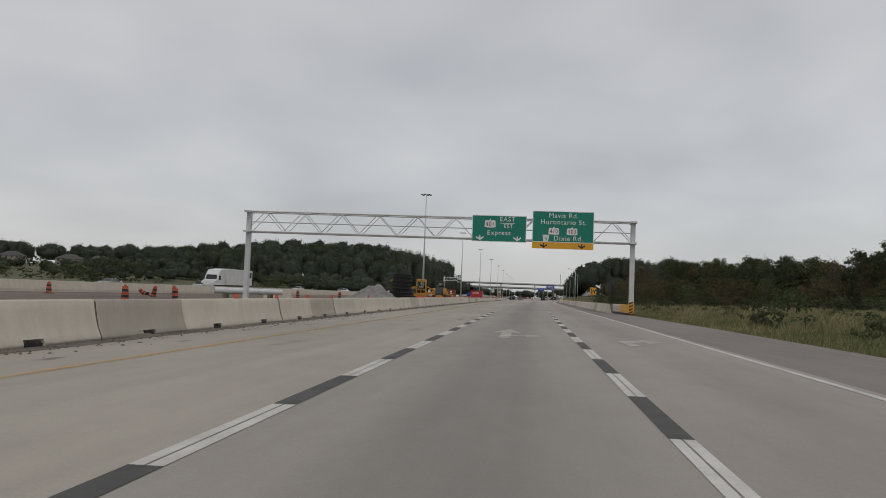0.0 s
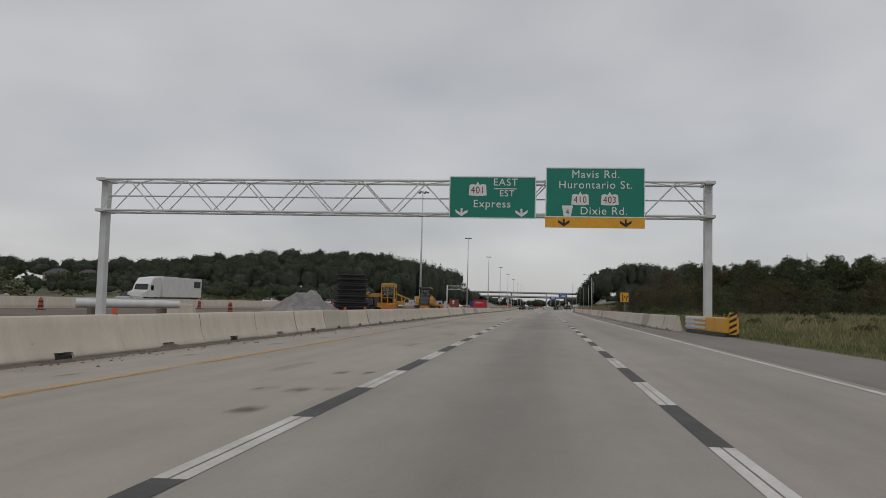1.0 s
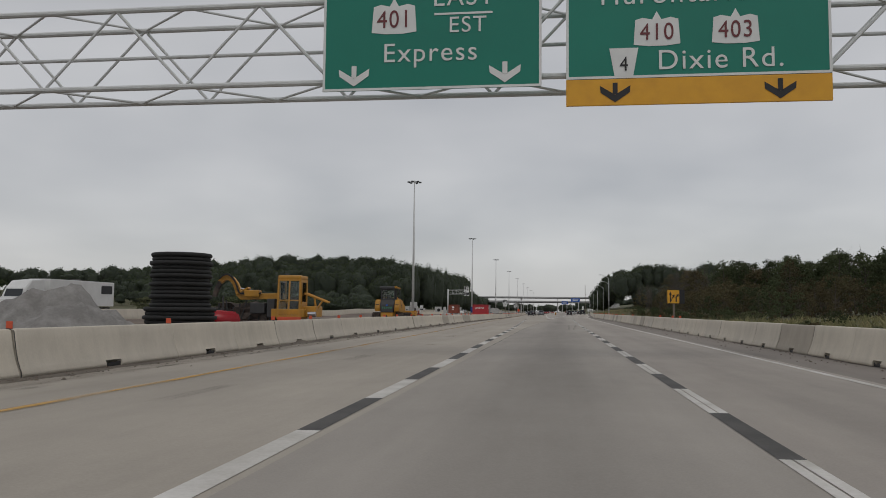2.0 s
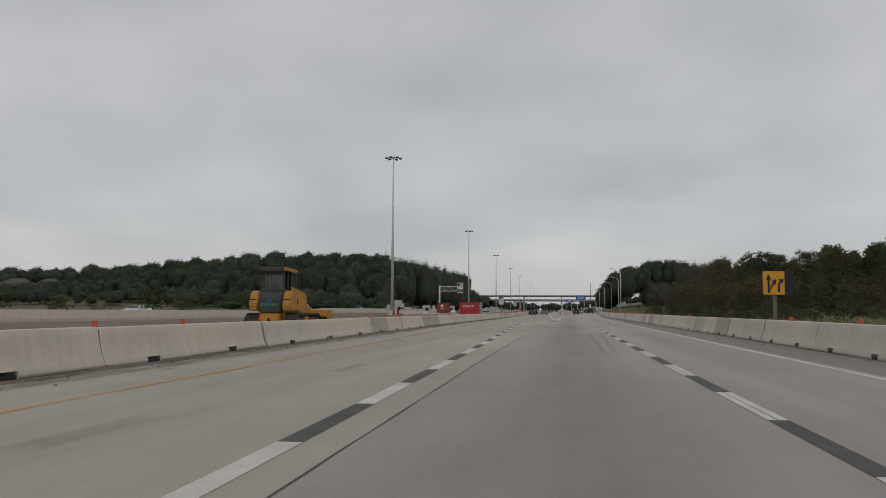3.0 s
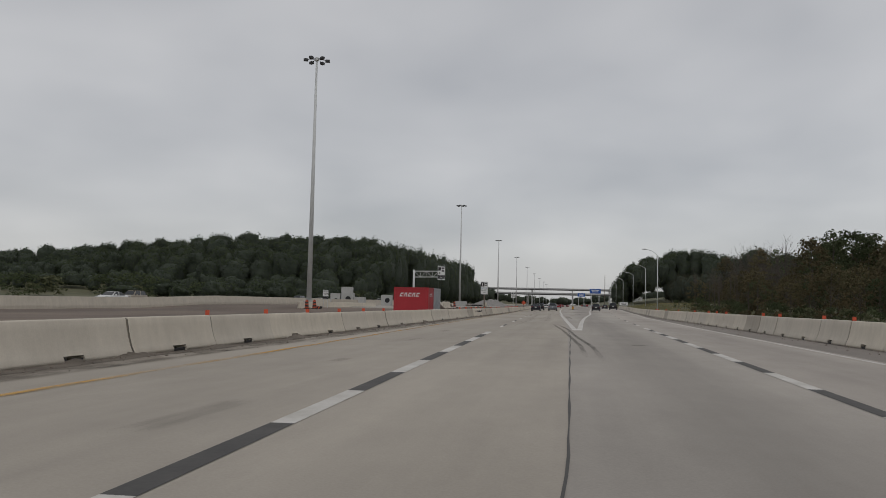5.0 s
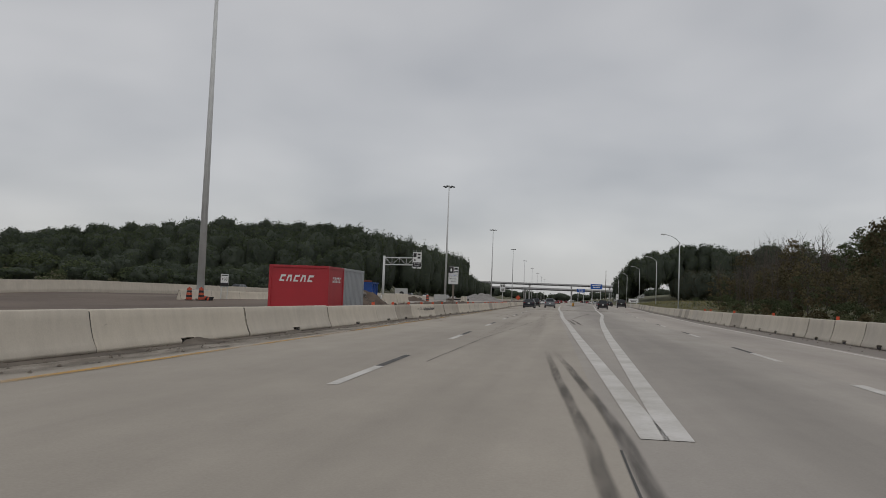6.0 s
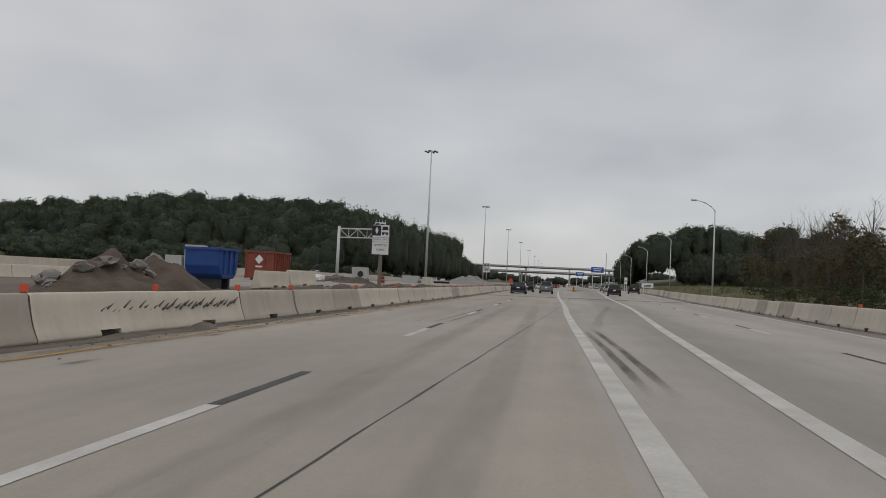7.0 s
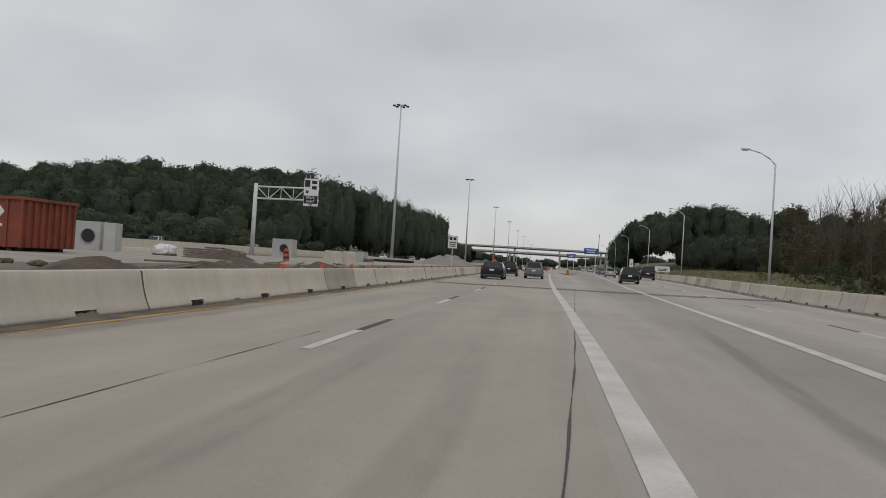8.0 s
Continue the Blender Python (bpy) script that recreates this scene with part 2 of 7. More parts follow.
M_MAROON = mat("shield_figures", (0.16, 0.03, 0.035), 0.5, bump=0)
M_ORANGE = mat("fluorescent_orange_plastic", (0.66, 0.1, 0.04), 0.6, col2=(0.45, 0.075, 0.035), bump=0.02)
M_CATY = mat("yellow_machine_paint", (0.52, 0.25, 0.022), 0.45, col2=(0.33, 0.17, 0.03), scale=1.4, fine=20, amount=0.5, bump=0.03)
M_MUD = mat("mud_caked_steel", (0.12, 0.092, 0.075), 0.9, 0.1, col2=(0.045, 0.038, 0.036), scale=3, fine=20, amount=0.7, bump=0.4)
M_RED = mat("red_container_paint", (0.43, 0.025, 0.035), 0.5, col2=(0.34, 0.022, 0.03), scale=0.8, bump=0.02)
M_GREYC = mat("grey_container_paint", (0.36, 0.38, 0.4), 0.5, col2=(0.29, 0.305, 0.32), scale=0.8, bump=0.02)
M_RUST = mat("rusty_red_bin_paint", (0.27, 0.062, 0.032), 0.7, col2=(0.16, 0.045, 0.03), scale=1.3, fine=18, amount=0.6, bump=0.1)
M_BLUEBIN = mat("blue_bin_paint", (0.015, 0.07, 0.3), 0.5, col2=(0.012, 0.05, 0.2), scale=1.2, bump=0.05)
M_GRAVEL = mat("grey_gravel", (0.3, 0.29, 0.275), 0.95, col2=(0.2, 0.19, 0.18), scale=2, fine=12, amount=0.7, bump=0.8, dist=0.08)
M_SOIL = mat("dark_spoil_heap", (0.125, 0.092, 0.068), 0.95, col2=(0.07, 0.052, 0.04), scale=1.3, fine=9, amount=0.6, bump=0.8, dist=0.1)
M_STONE = mat("broken_concrete_lump", (0.27, 0.255, 0.235), 0.9, col2=(0.15, 0.135, 0.12), scale=2.5, fine=14, amount=0.7, bump=0.5)
M_PRECAST = mat("grey_precast_concrete", (0.46, 0.46, 0.45), 0.85, col2=(0.36, 0.36, 0.35), scale=1.2, fine=18, bump=0.1, vary=0.08)
M_WOOD = mat("weathered_timber_post", (0.19, 0.16, 0.13), 0.85, bump=0.2, stretch=(8, 8, 0.6))
M_CHROME = mat("bright_metal", (0.6, 0.6, 0.62), 0.25, 0.9, bump=0)
M_TAIL = mat("red_lamp_lens", (0.2, 0.01, 0.012), 0.25, bump=0)
M_GLASS = glass_mat("dark_car_glass", (0.02, 0.024, 0.027))


def clear_glass(name, tint):
    """A tinted pane that one sees through, with a glossy face."""
    m = bpy.data.materials.new(name)
    m.use_nodes = True
    n, l = m.node_tree.nodes, m.node_tree.links
    t, gl, fr, mx = n.new("ShaderNodeBsdfTransparent"), n.new("ShaderNodeBsdfGlossy"), n.new("ShaderNodeFresnel"), n.new("ShaderNodeMixShader")
    t.inputs[0].default_value = (*tint, 1)
    gl.inputs["Roughness"].default_value = 0.05
    fr.inputs[0].default_value = 1.5
    l.new(fr.outputs[0], mx.inputs[0])
    l.new(t.outputs[0], mx.inputs[1])
    l.new(gl.outputs[0], mx.inputs[2])
    l.new(mx.outputs[0], n["Material Output"].inputs[0])
    return m


M_CLEAR = clear_glass("tinted_cab_glass", (0.8, 0.85, 0.83))
M_LENS = glass_mat("lamp_lens", (0.55, 0.56, 0.56), 0.2)
M_TRUNK = mat("grey_brown_bark", (0.1, 0.085, 0.07), 0.95, bump=0.4, stretch=(4, 4, 0.6))
def leafy(m, share=0.35):
    """Light passes through thin leaves."""
    n, l = m.node_tree.nodes, m.node_tree.links
    b = n["Principled BSDF"]
    b.inputs["Specular IOR Level"].default_value = 0.1
    t, mx = n.new("ShaderNodeBsdfTranslucent"), n.new("ShaderNodeMixShader")
    l.new(b.inputs["Base Color"].links[0].from_socket, t.inputs[0])
    mx.inputs[0].default_value = share
    l.new(b.outputs[0], mx.inputs[1])
    l.new(t.outputs[0], mx.inputs[2])
    l.new(mx.outputs[0], n["Material Output"].inputs[0])
    return m


M_LEAF = mat("dark_summer_foliage", (0.062, 0.078, 0.042), 0.9, col2=(0.09, 0.105, 0.052), scale=0.06, fine=0.9, amount=0.6, bump=0,
             island=0.15, vary=0.3)
M_LEAFB = mat("turning_brown_foliage", (0.12, 0.092, 0.055), 0.9, col2=(0.08, 0.08, 0.042), scale=0.1, fine=1.5, amount=0.6, bump=0,
              island=0.15, vary=0.3)
M_LEAFFAR = mat("distant_wood_foliage", (0.043, 0.056, 0.041), 0.95, col2=(0.082, 0.101, 0.056), scale=0.11, fine=0.5, amount=0.75, bump=0, island=0.1)
M_LEAFBELT = mat("thinning_wood_foliage", (0.085, 0.08, 0.055), 0.95, col2=(0.06, 0.068, 0.046), scale=0.11, fine=0.5, amount=0.75, bump=0, island=0.12)
# leaf colour darkened to stand for the shade deep inside the crowns
M_HEART = mat("shade_dark_inner_foliage", (0.038, 0.049, 0.036), 0.95, col2=(0.052, 0.064, 0.044), scale=0.6, fine=3, bump=1.0, dist=0.5)
M_LEAFL = mat("grey_green_shrub_foliage", (0.135, 0.14, 0.08), 0.9, col2=(0.085, 0.095, 0.05), scale=0.2, fine=2, amount=0.6, bump=0,
              island=0.3)
M_BLADE = mat("tall_dry_grass_blades", (0.26, 0.235, 0.12), 0.9, col2=(0.13, 0.155, 0.07), scale=0.18, fine=2, amount=0.75, bump=0,
              island=0.3)
M_BLADEL = mat("pale_dry_grass_blades", (0.36, 0.3, 0.17), 0.9, col2=(0.2, 0.2, 0.1), scale=0.15, fine=2, amount=0.75, bump=0, island=0.3)
for m in (M_LEAF, M_LEAFB, M_LEAFL, M_BLADE, M_BLADEL, M_LEAFFAR, M_LEAFBELT):
    leafy(m)
# concrete darkened in colour for the shaded girder faces of the overpasses
M_BRIDGE = mat("shade_dark_bridge_concrete", (0.2, 0.2, 0.2), 0.9, col2=(0.14, 0.14, 0.145), scale=0.3, bump=0.1)
M_PARAPET = mat("pale_parapet_concrete", (0.44, 0.44, 0.44), 0.9, col2=(0.34, 0.345, 0.35), scale=0.3, bump=0.1)
M_BRICKH = mat("pale_house_brick", (0.3, 0.25, 0.22), 0.9, bump=0.1)
M_ROOF = mat("dark_roof_shingle", (0.085, 0.08, 0.078), 0.9, bump=0.1)


def paint(name, col, col2=None):
    m = mat(name, col, 0.35, 0.05, col2=col2, scale=1.0, fine=10, amount=0.3, bump=0, coat=0.15)
    m.node_tree.nodes["Principled BSDF"].inputs["Specular IOR Level"].default_value = 0.3
    return m


# ---- mesh helpers ----


def link(name, bm, material, parent=None, label="", smooth=False):
    me = bpy.data.meshes.new(name)
    bmesh.ops.recalc_face_normals(bm, faces=bm.faces)
    bm.to_mesh(me)
    bm.free()
    if smooth:
        for p in me.polygons:
            p.use_smooth = True
    for m in material if isinstance(material, (list, tuple)) else (material,):
        me.materials.append(m)
    ob = new(name, me)
    if parent is not None:
        ob.parent = parent
    if label:
        ob["label"] = label
    return ob


def part(name, bm, material, parent, label="", smooth=False):
    return link(name, bm, material, parent, label, smooth)


def mesh_of(name, verts, faces, material, parent=None, label="", smooth=False):
    me = bpy.data.meshes.new(name)
    me.from_pydata(verts, [], faces)
    me.materials.append(material)
    if smooth:
        me.polygons.foreach_set("use_smooth", [True] * len(me.polygons))
    ob = new(name, me)
    if parent is not None:
        ob.parent = parent
    if label:
        ob["label"] = label
    return ob


def box(bm, x0, x1, y0, y1, z0, z1, bevel=0.0, m=None):
    got = bmesh.ops.create_cube(bm, size=1.0, matrix=Matrix.Translation(((x0 + x1) / 2, (y0 + y1) / 2, (z0 + z1) / 2))
                                @ Matrix.Diagonal((x1 - x0, y1 - y0, z1 - z0, 1)))
    vs = got["verts"]
    if bevel:
        es = list({e for v in vs for e in v.link_edges})
        r = bmesh.ops.bevel(bm, geom=es, offset=bevel, segments=2, affect='EDGES', profile=0.6)
        vs = list({v for f in r["faces"] for v in f.verts} | {v for v in vs if v.is_valid})
    if m is not None:
        bmesh.ops.transform(bm, matrix=m, verts=vs)
    return vs


def tube(bm, a, b, r0, r1=None, seg=8, caps=True):
    a, b = Vector(a), Vector(b)
    d = b - a
    m = Matrix.Translation((a + b) / 2) @ d.to_track_quat('Z', 'Y').to_matrix().to_4x4()
    return bmesh.ops.create_cone(bm, cap_ends=caps, segments=seg, radius1=r0, radius2=r0 if r1 is None else r1, depth=d.length, matrix=m)


def prism(bm, outline, x0, x1):
    """An outline of (y, z) pushed along x."""
    a = [bm.verts.new((x0, y, z)) for y, z in outline]
    b = [bm.verts.new((x1, y, z)) for y, z in outline]
    bm.faces.new(a)
    bm.faces.new(list(reversed(b)))
    for i in range(len(a)):
        j = (i + 1) % len(a)
        bm.faces.new((a[i], b[i], b[j], a[j]))
    return a + b


def thing(name, label, category, place=None, group="", kind=""):
    ob = new(name)
    if place is not None:
        ob.matrix_basis = place
    return tagged(ob, label, category, group, kind)


def lettering(body, size, x, z, y, material, parent, name="legend", align='CENTER', squash=1.0, shear=0.0, m=None, extrude=0.006):
    """Raised letters on a board that faces back towards -y."""
    cu = bpy.data.curves.new(name, 'FONT')
    cu.body, cu.size, cu.extrude, cu.align_x, cu.align_y, cu.shear = body, size, extrude, align, 'CENTER', shear
    cu.space_character = 1.12
    tmp = new(name, cu)
    me = bpy.data.meshes.new_from_object(tmp.evaluated_get(bpy.context.evaluated_depsgraph_get()))
    bpy.data.objects.remove(tmp)
    bpy.data.curves.remove(cu)
    me.materials.clear()
    me.materials.append(material)
    ob = new(name, me)
    ob.parent = parent
    ob.matrix_basis = (m or Matrix()) @ Matrix.Translation((x, y, z)) @ Matrix.Rotation(radians(90), 4, 'X') @ Matrix.Diagonal((squash, 1, 1, 1))
    return ob


# ---- plan ----
NODES = (-80, 0, 40, 80, 120, 160, 200, 240, 260, 280, 330, 420, 600, 1600)
LINES = {
    "left_dash": (-2.3, -2.4, -2.66, -3.0, -3.5, -4.35, -5.25, -6.0, -6.25, -6.5, -6.9, -7.2, -7.2, -7.2),
    "right_dash": (1.3, 1.3, 1.27, 1.38, 1.52, 1.8, 2.45, 3.3, 3.95, 4.85, 6.7, 9.5, 12.0, 12.0),
    "yellow": (-6.1, -6.15, -6.48, -6.9, -7.5, -8.25, -8.85, -9.48, -9.8, -10.1, -10.9, -11.8, -12.2, -12.2),
    "left_barrier": (-8.3, -8.4, -9.15, -9.65, -10.22, -10.5, -10.3, -10.25, -10.35, -10.58, -11.8, -13.8, -14.4, -14.4),
    "right_edge": (4.5, 4.5, 4.6, 4.55, 4.62, 4.95, 5.42, 6.25, 7.2, 8.35, 9.7, 13.2, 17.0, 17.0),
    "right_barrier": (7.6, 7.6, 7.4, 6.3, 6.55, 6.88, 7.3, 7.6, 8.35, 9.35, 10.7, 14.6, 18.6, 18.6),
}


def at_line(name, y):
    return float(np.interp(y, NODES, LINES[name]))


def road_z(x, y):
    k, q = max(0, min(1, (y - 280) / 70)), max(0, min(14, x) - 0.5)
    ramp = 0.034 * k * k * (3 - 2 * k) * q * q / (q + 2)
    return 0.0068 * max(-14, min(14, x)) - 0.11 * (max(0, min(y, 450)) / 250) ** 2 + ramp


def strip(bm, y0, y1, left, right, lift, step=4.0, slot=0):
    """A thin painted or laid strip on the road between two courses, with u across and v along it."""
    n = max(1, int(math.ceil((y1 - y0) / step)))
    wide = max(abs(right(y) - left(y)) for y in (y0, (y0 + y1) / 2, y1))
    m = max(1, int(math.ceil(wide / 0.8)))
    uv = bm.loops.layers.uv.verify()
    prev = None
    for i in range(n + 1):
        y = y0 + (y1 - y0) * i / n
        a, b = left(y), right(y)
        row = [bm.verts.new((x, y, road_z(x, y) + lift)) for x in [a + (b - a) * k / m for k in range(m + 1)]]
        if prev:
            for k in range(m):
                f = bm.faces.new((prev[k], prev[k + 1], row[k + 1], row[k]))
                f.material_index = slot
                for loop, u, v in zip(f.loops, (k, k + 1, k + 1, k), (i - 1, i - 1, i, i)):
                    loop[uv].uv = (u / m, v / n)
        prev = row


def ground_z(x, y):
    """The land beside the road."""
    base = road_z(x, y) - 0.14
    if x > 9:
        k = min(1, (x - 9) / 6)
        base += -0.5 * k + 0.9 * max(0, min(1, (x - 18) / 30))
        if y > 560:
            base += 9 * min(1, (y - 560) / 200) * min(1, max(0, x - 40) / 60)
        if y > 300:
            base += 2.2 * min(1, (y - 300) / 110) * min(1, max(0, (x - 13) / 14))
    if x < -60:
        base += 1.2 * min(1, (-60 - x) / 40)
    if x < -90 and y > 440:
        base += 12 * min(1, (-90 - x) / 150) * min(1, (y - 440) / 130)
    if -60 < x < -12:
        base += 0.07 * noise.noise((x * 0.13, y * 0.13, 0))
        k = min(1, max(0, (y - 238) / 18)) * min(1, max(0, (-12.6 - x) / 3)) * min(1, max(0, (480 - y) / 60))
        base += k * (0.12 - base)
    return base


# ---- ground, road ----
xs = [-2500, -1200, -600, -400, -300, -235, -190, -150, -120, -100, -85, -75, -68, -60, -52, -44, -36, -30, -26, -22, -18, -15, -13, -11, -4, 4, 7, 9,
      10.5, 12, 14, 16, 18, 20, 23, 27, 32, 40, 50, 70, 100, 150, 250, 400, 800, 1500, 2500]
ys = [-400, -200, -100] + list(range(-60, 480, 9)) + [500, 540, 600, 680, 800, 1000, 1300, 1800, 2600, 4200]
gv = [(x, y, ground_z(x, y)) for y in ys for x in xs]
gf, gm = [], []
for j in range(len(ys) - 1):
    for i in range(len(xs) - 1):
        k = j * len(xs) + i
        gf.append((k, k + 1, k + 1 + len(xs), k + len(xs)))
        mid = (xs[i] + xs[i + 1]) / 2
        gm.append(0 if -52 < mid < 6 else 1)
ground = mesh_of("ground", gv, gf, M_DIRT, smooth=True)
ground.data.materials.append(M_GRASS)
ground.data.polygons.foreach_set("material_index", gm)
tagged(ground, "bare brown earth works and rough dry grass beside the highway", "ground", kind="structure")



def joint_left(y):
    """The joint between the first and the second concrete pour."""
    return float(np.interp(y, (-80, 0, 40, 84, 110, 122, 138, 160, 192, 260, 1600), (-2.3, -2.4, -2.66, -2.68, -2.66, -2.55, -2.28, -1.66, -1.7, -2.9, -2.9)))


for left, right, material, tone in ((lambda y: at_line("left_barrier", y) - 0.5, joint_left, M_ROADL, "pale beige"),
                                    (joint_left, lambda y: at_line("right_dash", y), M_ROAD, "grey"),
                                    (lambda y: at_line("right_dash", y), lambda y: at_line("right_edge", y) + 0.25, M_ROADR, "warm grey")):
    bm = bmesh.new()
    strip(bm, -80, 1600, left, right, 0.0, 4)
    tagged(link("road", bm, material), "worn %s concrete highway lane with tyre marks" % tone, "road", kind="structure")
bm = bmesh.new()
strip(bm, -80, 1600, lambda y: at_line("right_edge", y) + 0.25, lambda y: at_line("right_barrier", y) + 0.9, -0.004, 4)
shoulder = link("shoulder", bm, M_SHOULDER)
tagged(shoulder, "dark grey-brown asphalt hard shoulder beside the barrier", "road shoulder", kind="structure")

bm = bmesh.new()
strip(bm, -60, 900, lambda y: at_line("yellow", y) - 0.11 + 0.05 * noise.noise((y * 0.5, 1, 0)), lambda y: at_line("yellow", y) + 0.11 + 0.05 * noise.noise((y * 0.5, 1.6, 0)), 0.012, 0.8)
tagged(link("edge_line_yellow", bm, M_YELLOWP), "faded yellow painted line along the median side", "road marking", kind="structure")
bm = bmesh.new()
strip(bm, -60, 900, lambda y: at_line("right_edge", y) - 0.07, lambda y: at_line("right_edge", y) + 0.07, 0.005, 3)
tagged(link("edge_line_white", bm, M_WHITE), "worn white painted line along the shoulder", "road marking", kind="structure")


def dash(course, y0, length, width, material, label, groove=False):
    """One dash; the older white ones show a narrow groove along the middle."""
    bm = bmesh.new()
    for a, b in ((-0.5, -0.06), (0.03, 0.5)) if groove else ((-0.5, 0.5),):
        strip(bm, y0, y0 + length, lambda y: at_line(course, y) + a * width, lambda y: at_line(course, y) + b * width, 0.005, 1.6)
    return tagged(link("lane_dash", bm, material), label, "road marking", group="lane dashes", kind="structure")


for k in range(-4, 31):
    y = 2.05 + 6 * k
    dash("left_dash", y, 3.0, 0.24, M_BLACKP, "dark contrast dash of the lane line")
    dash("left_dash", y + 3.0, 3.0, 0.24, M_WHITE, "worn white dash of the lane line", y < 60)
for k in range(-4, 33):
    y = 1.13 + 6 * k
    dash("right_dash", y, 3.0, 0.22, M_BLACKP, "dark contrast dash of the lane line")
    dash("right_dash", y + 3.0, 3.0, 0.22, M_WHITE, "worn white dash of the lane line", y < 150)
for k in range(24):
    for course, y in (("left_dash", 195.6 + 12.8 * k), ("right_dash", 204.3 + 12.8 * k)):
        dash(course, y, 3.0, 0.15, M_WHITE, "worn white dash of the lane line")
        dash(course, y + 3.0, 2.8, 0.13, M_BLACKP, "dark contrast dash of the lane line")

GORE_Y = (192.6, 200, 213, 227, 242, 252, 262, 272, 282, 295, 311, 335, 396, 420)
GORE_L = (-1.36, -1.5, -1.78, -2.04, -2.36, -2.52, -2.57, -2.7, -2.88, -3.1, -3.28, -3.5, -3.8, -3.9)
GORE_R = (-1.16, -1.0, -0.72, -0.32, 0.22, 0.68, 1.12, 1.42, 1.65, 1.93, 2.25, 3.0, 4.8, 5.4)
for side, pts in (("left", GORE_L), ("right", GORE_R)):
    bm = bmesh.new()
    strip(bm, 192.6, 420, lambda y: float(np.interp(y, GORE_Y, pts)) - 0.13, lambda y: float(np.interp(y, GORE_Y, pts)) + 0.13, 0.006, 2)
    tagged(link("gore_line", bm, M_WHITE), "broad white line bounding the painted gore", "road marking", group="gore lines", kind="structure")


def flat(name, pts, material, label, lift=0.006):
    bm = bmesh.new()
    bm.faces.new([bm.verts.new((x, y, road_z(x, y) + lift)) for x, y in pts])
    return tagged(link(name, bm, material), label, "road marking", kind="structure")


def turn_arrow(x, y):
    """A straight-on and right-hand arrow, five metres long."""
    def at(*pts):
        return [(x + a, y + b) for a, b in pts]
    flat("lane_arrow", at((-0.16, 0), (0.16, 0), (0.16, 1.35), (0.62, 1.5), (0.62, 1.9), (0.16, 1.8), (0.16, 3.4), (-0.16, 3.4)), M_WORNW,
         "worn white straight and right turn arrow stem")
    flat("lane_arrow_head", at((-0.45, 3.4), (0.45, 3.4), (0, 6.3)), M_WORNW, "worn white arrow head pointing ahead")
    flat("lane_arrow_head", at((0.62, 0.9), (1.18, 1.75), (0.62, 2.5)), M_WORNW, "worn white arrow head pointing right")


turn_arrow(-0.78, 23.0)
flat("lane_arrow", ((2.5, 21.2), (2.8, 21.2), (2.75, 22.9), (3.15, 23.2), (3.15, 22.5), (3.75, 23.6), (3.1, 24.9), (3.12, 24.0), (2.4, 23.7)), M_WORNW,
     "worn white right turn arrow")


def crack(course, width, material, label, name="pavement_seam", lift=0.0045):
    """A thin sealed seam or rubber mark along a list of places."""
    bm = bmesh.new()
    px, py = [p[0] for p in course], [p[1] for p in course]
    strip(bm, py[0], py[-1], lambda y: float(np.interp(y, py, px)) - width / 2 + 0.006 * math.sin(y * 2.3),
          lambda y: float(np.interp(y, py, px)) + width / 2 + 0.008 * math.sin(y * 1.7 + 1), lift, 0.8)
    tagged(link(name, bm, material), label, "road marking", kind="structure")
crack(((-2.68, 84), (-2.66, 98), (-2.66, 110), (-2.55, 122), (-2.28, 138), (-1.66, 160), (-1.6, 186), (-1.7, 192)), 0.022, M_TAR,
      "dark sealed seam running along the concrete")
crack(((-4.66, 200), (-4.6, 210), (-4.1, 226), (-3.55, 242), (-2.9, 260), (-1.85, 300)), 0.018, M_TAR, "dark sealed seam running along the concrete")
for course in (((-0.9, 170), (-0.98, 177), (-1.19, 181), (-1.42, 185.7), (-1.68, 193.7), (-2.06, 199.6), (-2.5, 206)),
               ((-1.25, 171), (-1.31, 177.2), (-1.42, 180), (-1.6, 184.3), (-1.98, 193.2), (-2.24, 197.5), (-2.66, 206))):
    crack(course, 0.18, M_SKID, "dark rubber skid mark curving across the lane", "skid_mark")
for course in (((0.3, 110), (0.35, 114), (0.44, 118), (0.5, 124), (0.72, 136)), ((0.66, 110), (0.7, 115), (0.8, 118.5), (1.05, 126), (1.4, 138))):
    crack(course, 0.2, M_FAINT, "faint rubber skid mark along the lane", "skid_mark")
crack(((-1.9, 238), (-1.11, 252.2), (-0.4, 262), (0.4, 273)), 0.4, M_FAINT, "faint broad rubber mark inside the gore", "skid_mark")
crack(((-6.32, 240), (-6.21, 252.5)), 0.08, M_SKID, "dark rubber trace beside the lane line", "skid_mark")
crack(((-5.97, 240), (-5.84, 250.4)), 0.08, M_SKID, "dark rubber trace beside the lane line", "skid_mark")
crack(((-1.38, 226), (-1.55, 233), (-1.86, 241)), 0.2, M_SKID, "dark rubber skid mark beside the gore line", "skid_mark")
crack(((-1.66, 226), (-1.84, 233), (-2.08, 239.5)), 0.2, M_SKID, "dark rubber skid mark beside the gore line", "skid_mark")
crack(((-6.8, 240), (-6.75, 262)), 0.012, M_TAR, "dark sealed seam running along the concrete")
crack(((-3.1, 205), (-3.4, 226), (-3.9, 250), (-4.3, 270)), 0.6, M_TRACK, "broad darker wheel track along the lane", "wheel_track")
crack(((-4.5, 205), (-4.9, 226), (-5.3, 250), (-5.6, 270)), 0.6, M_TRACK, "broad darker wheel track along the lane", "wheel_track")
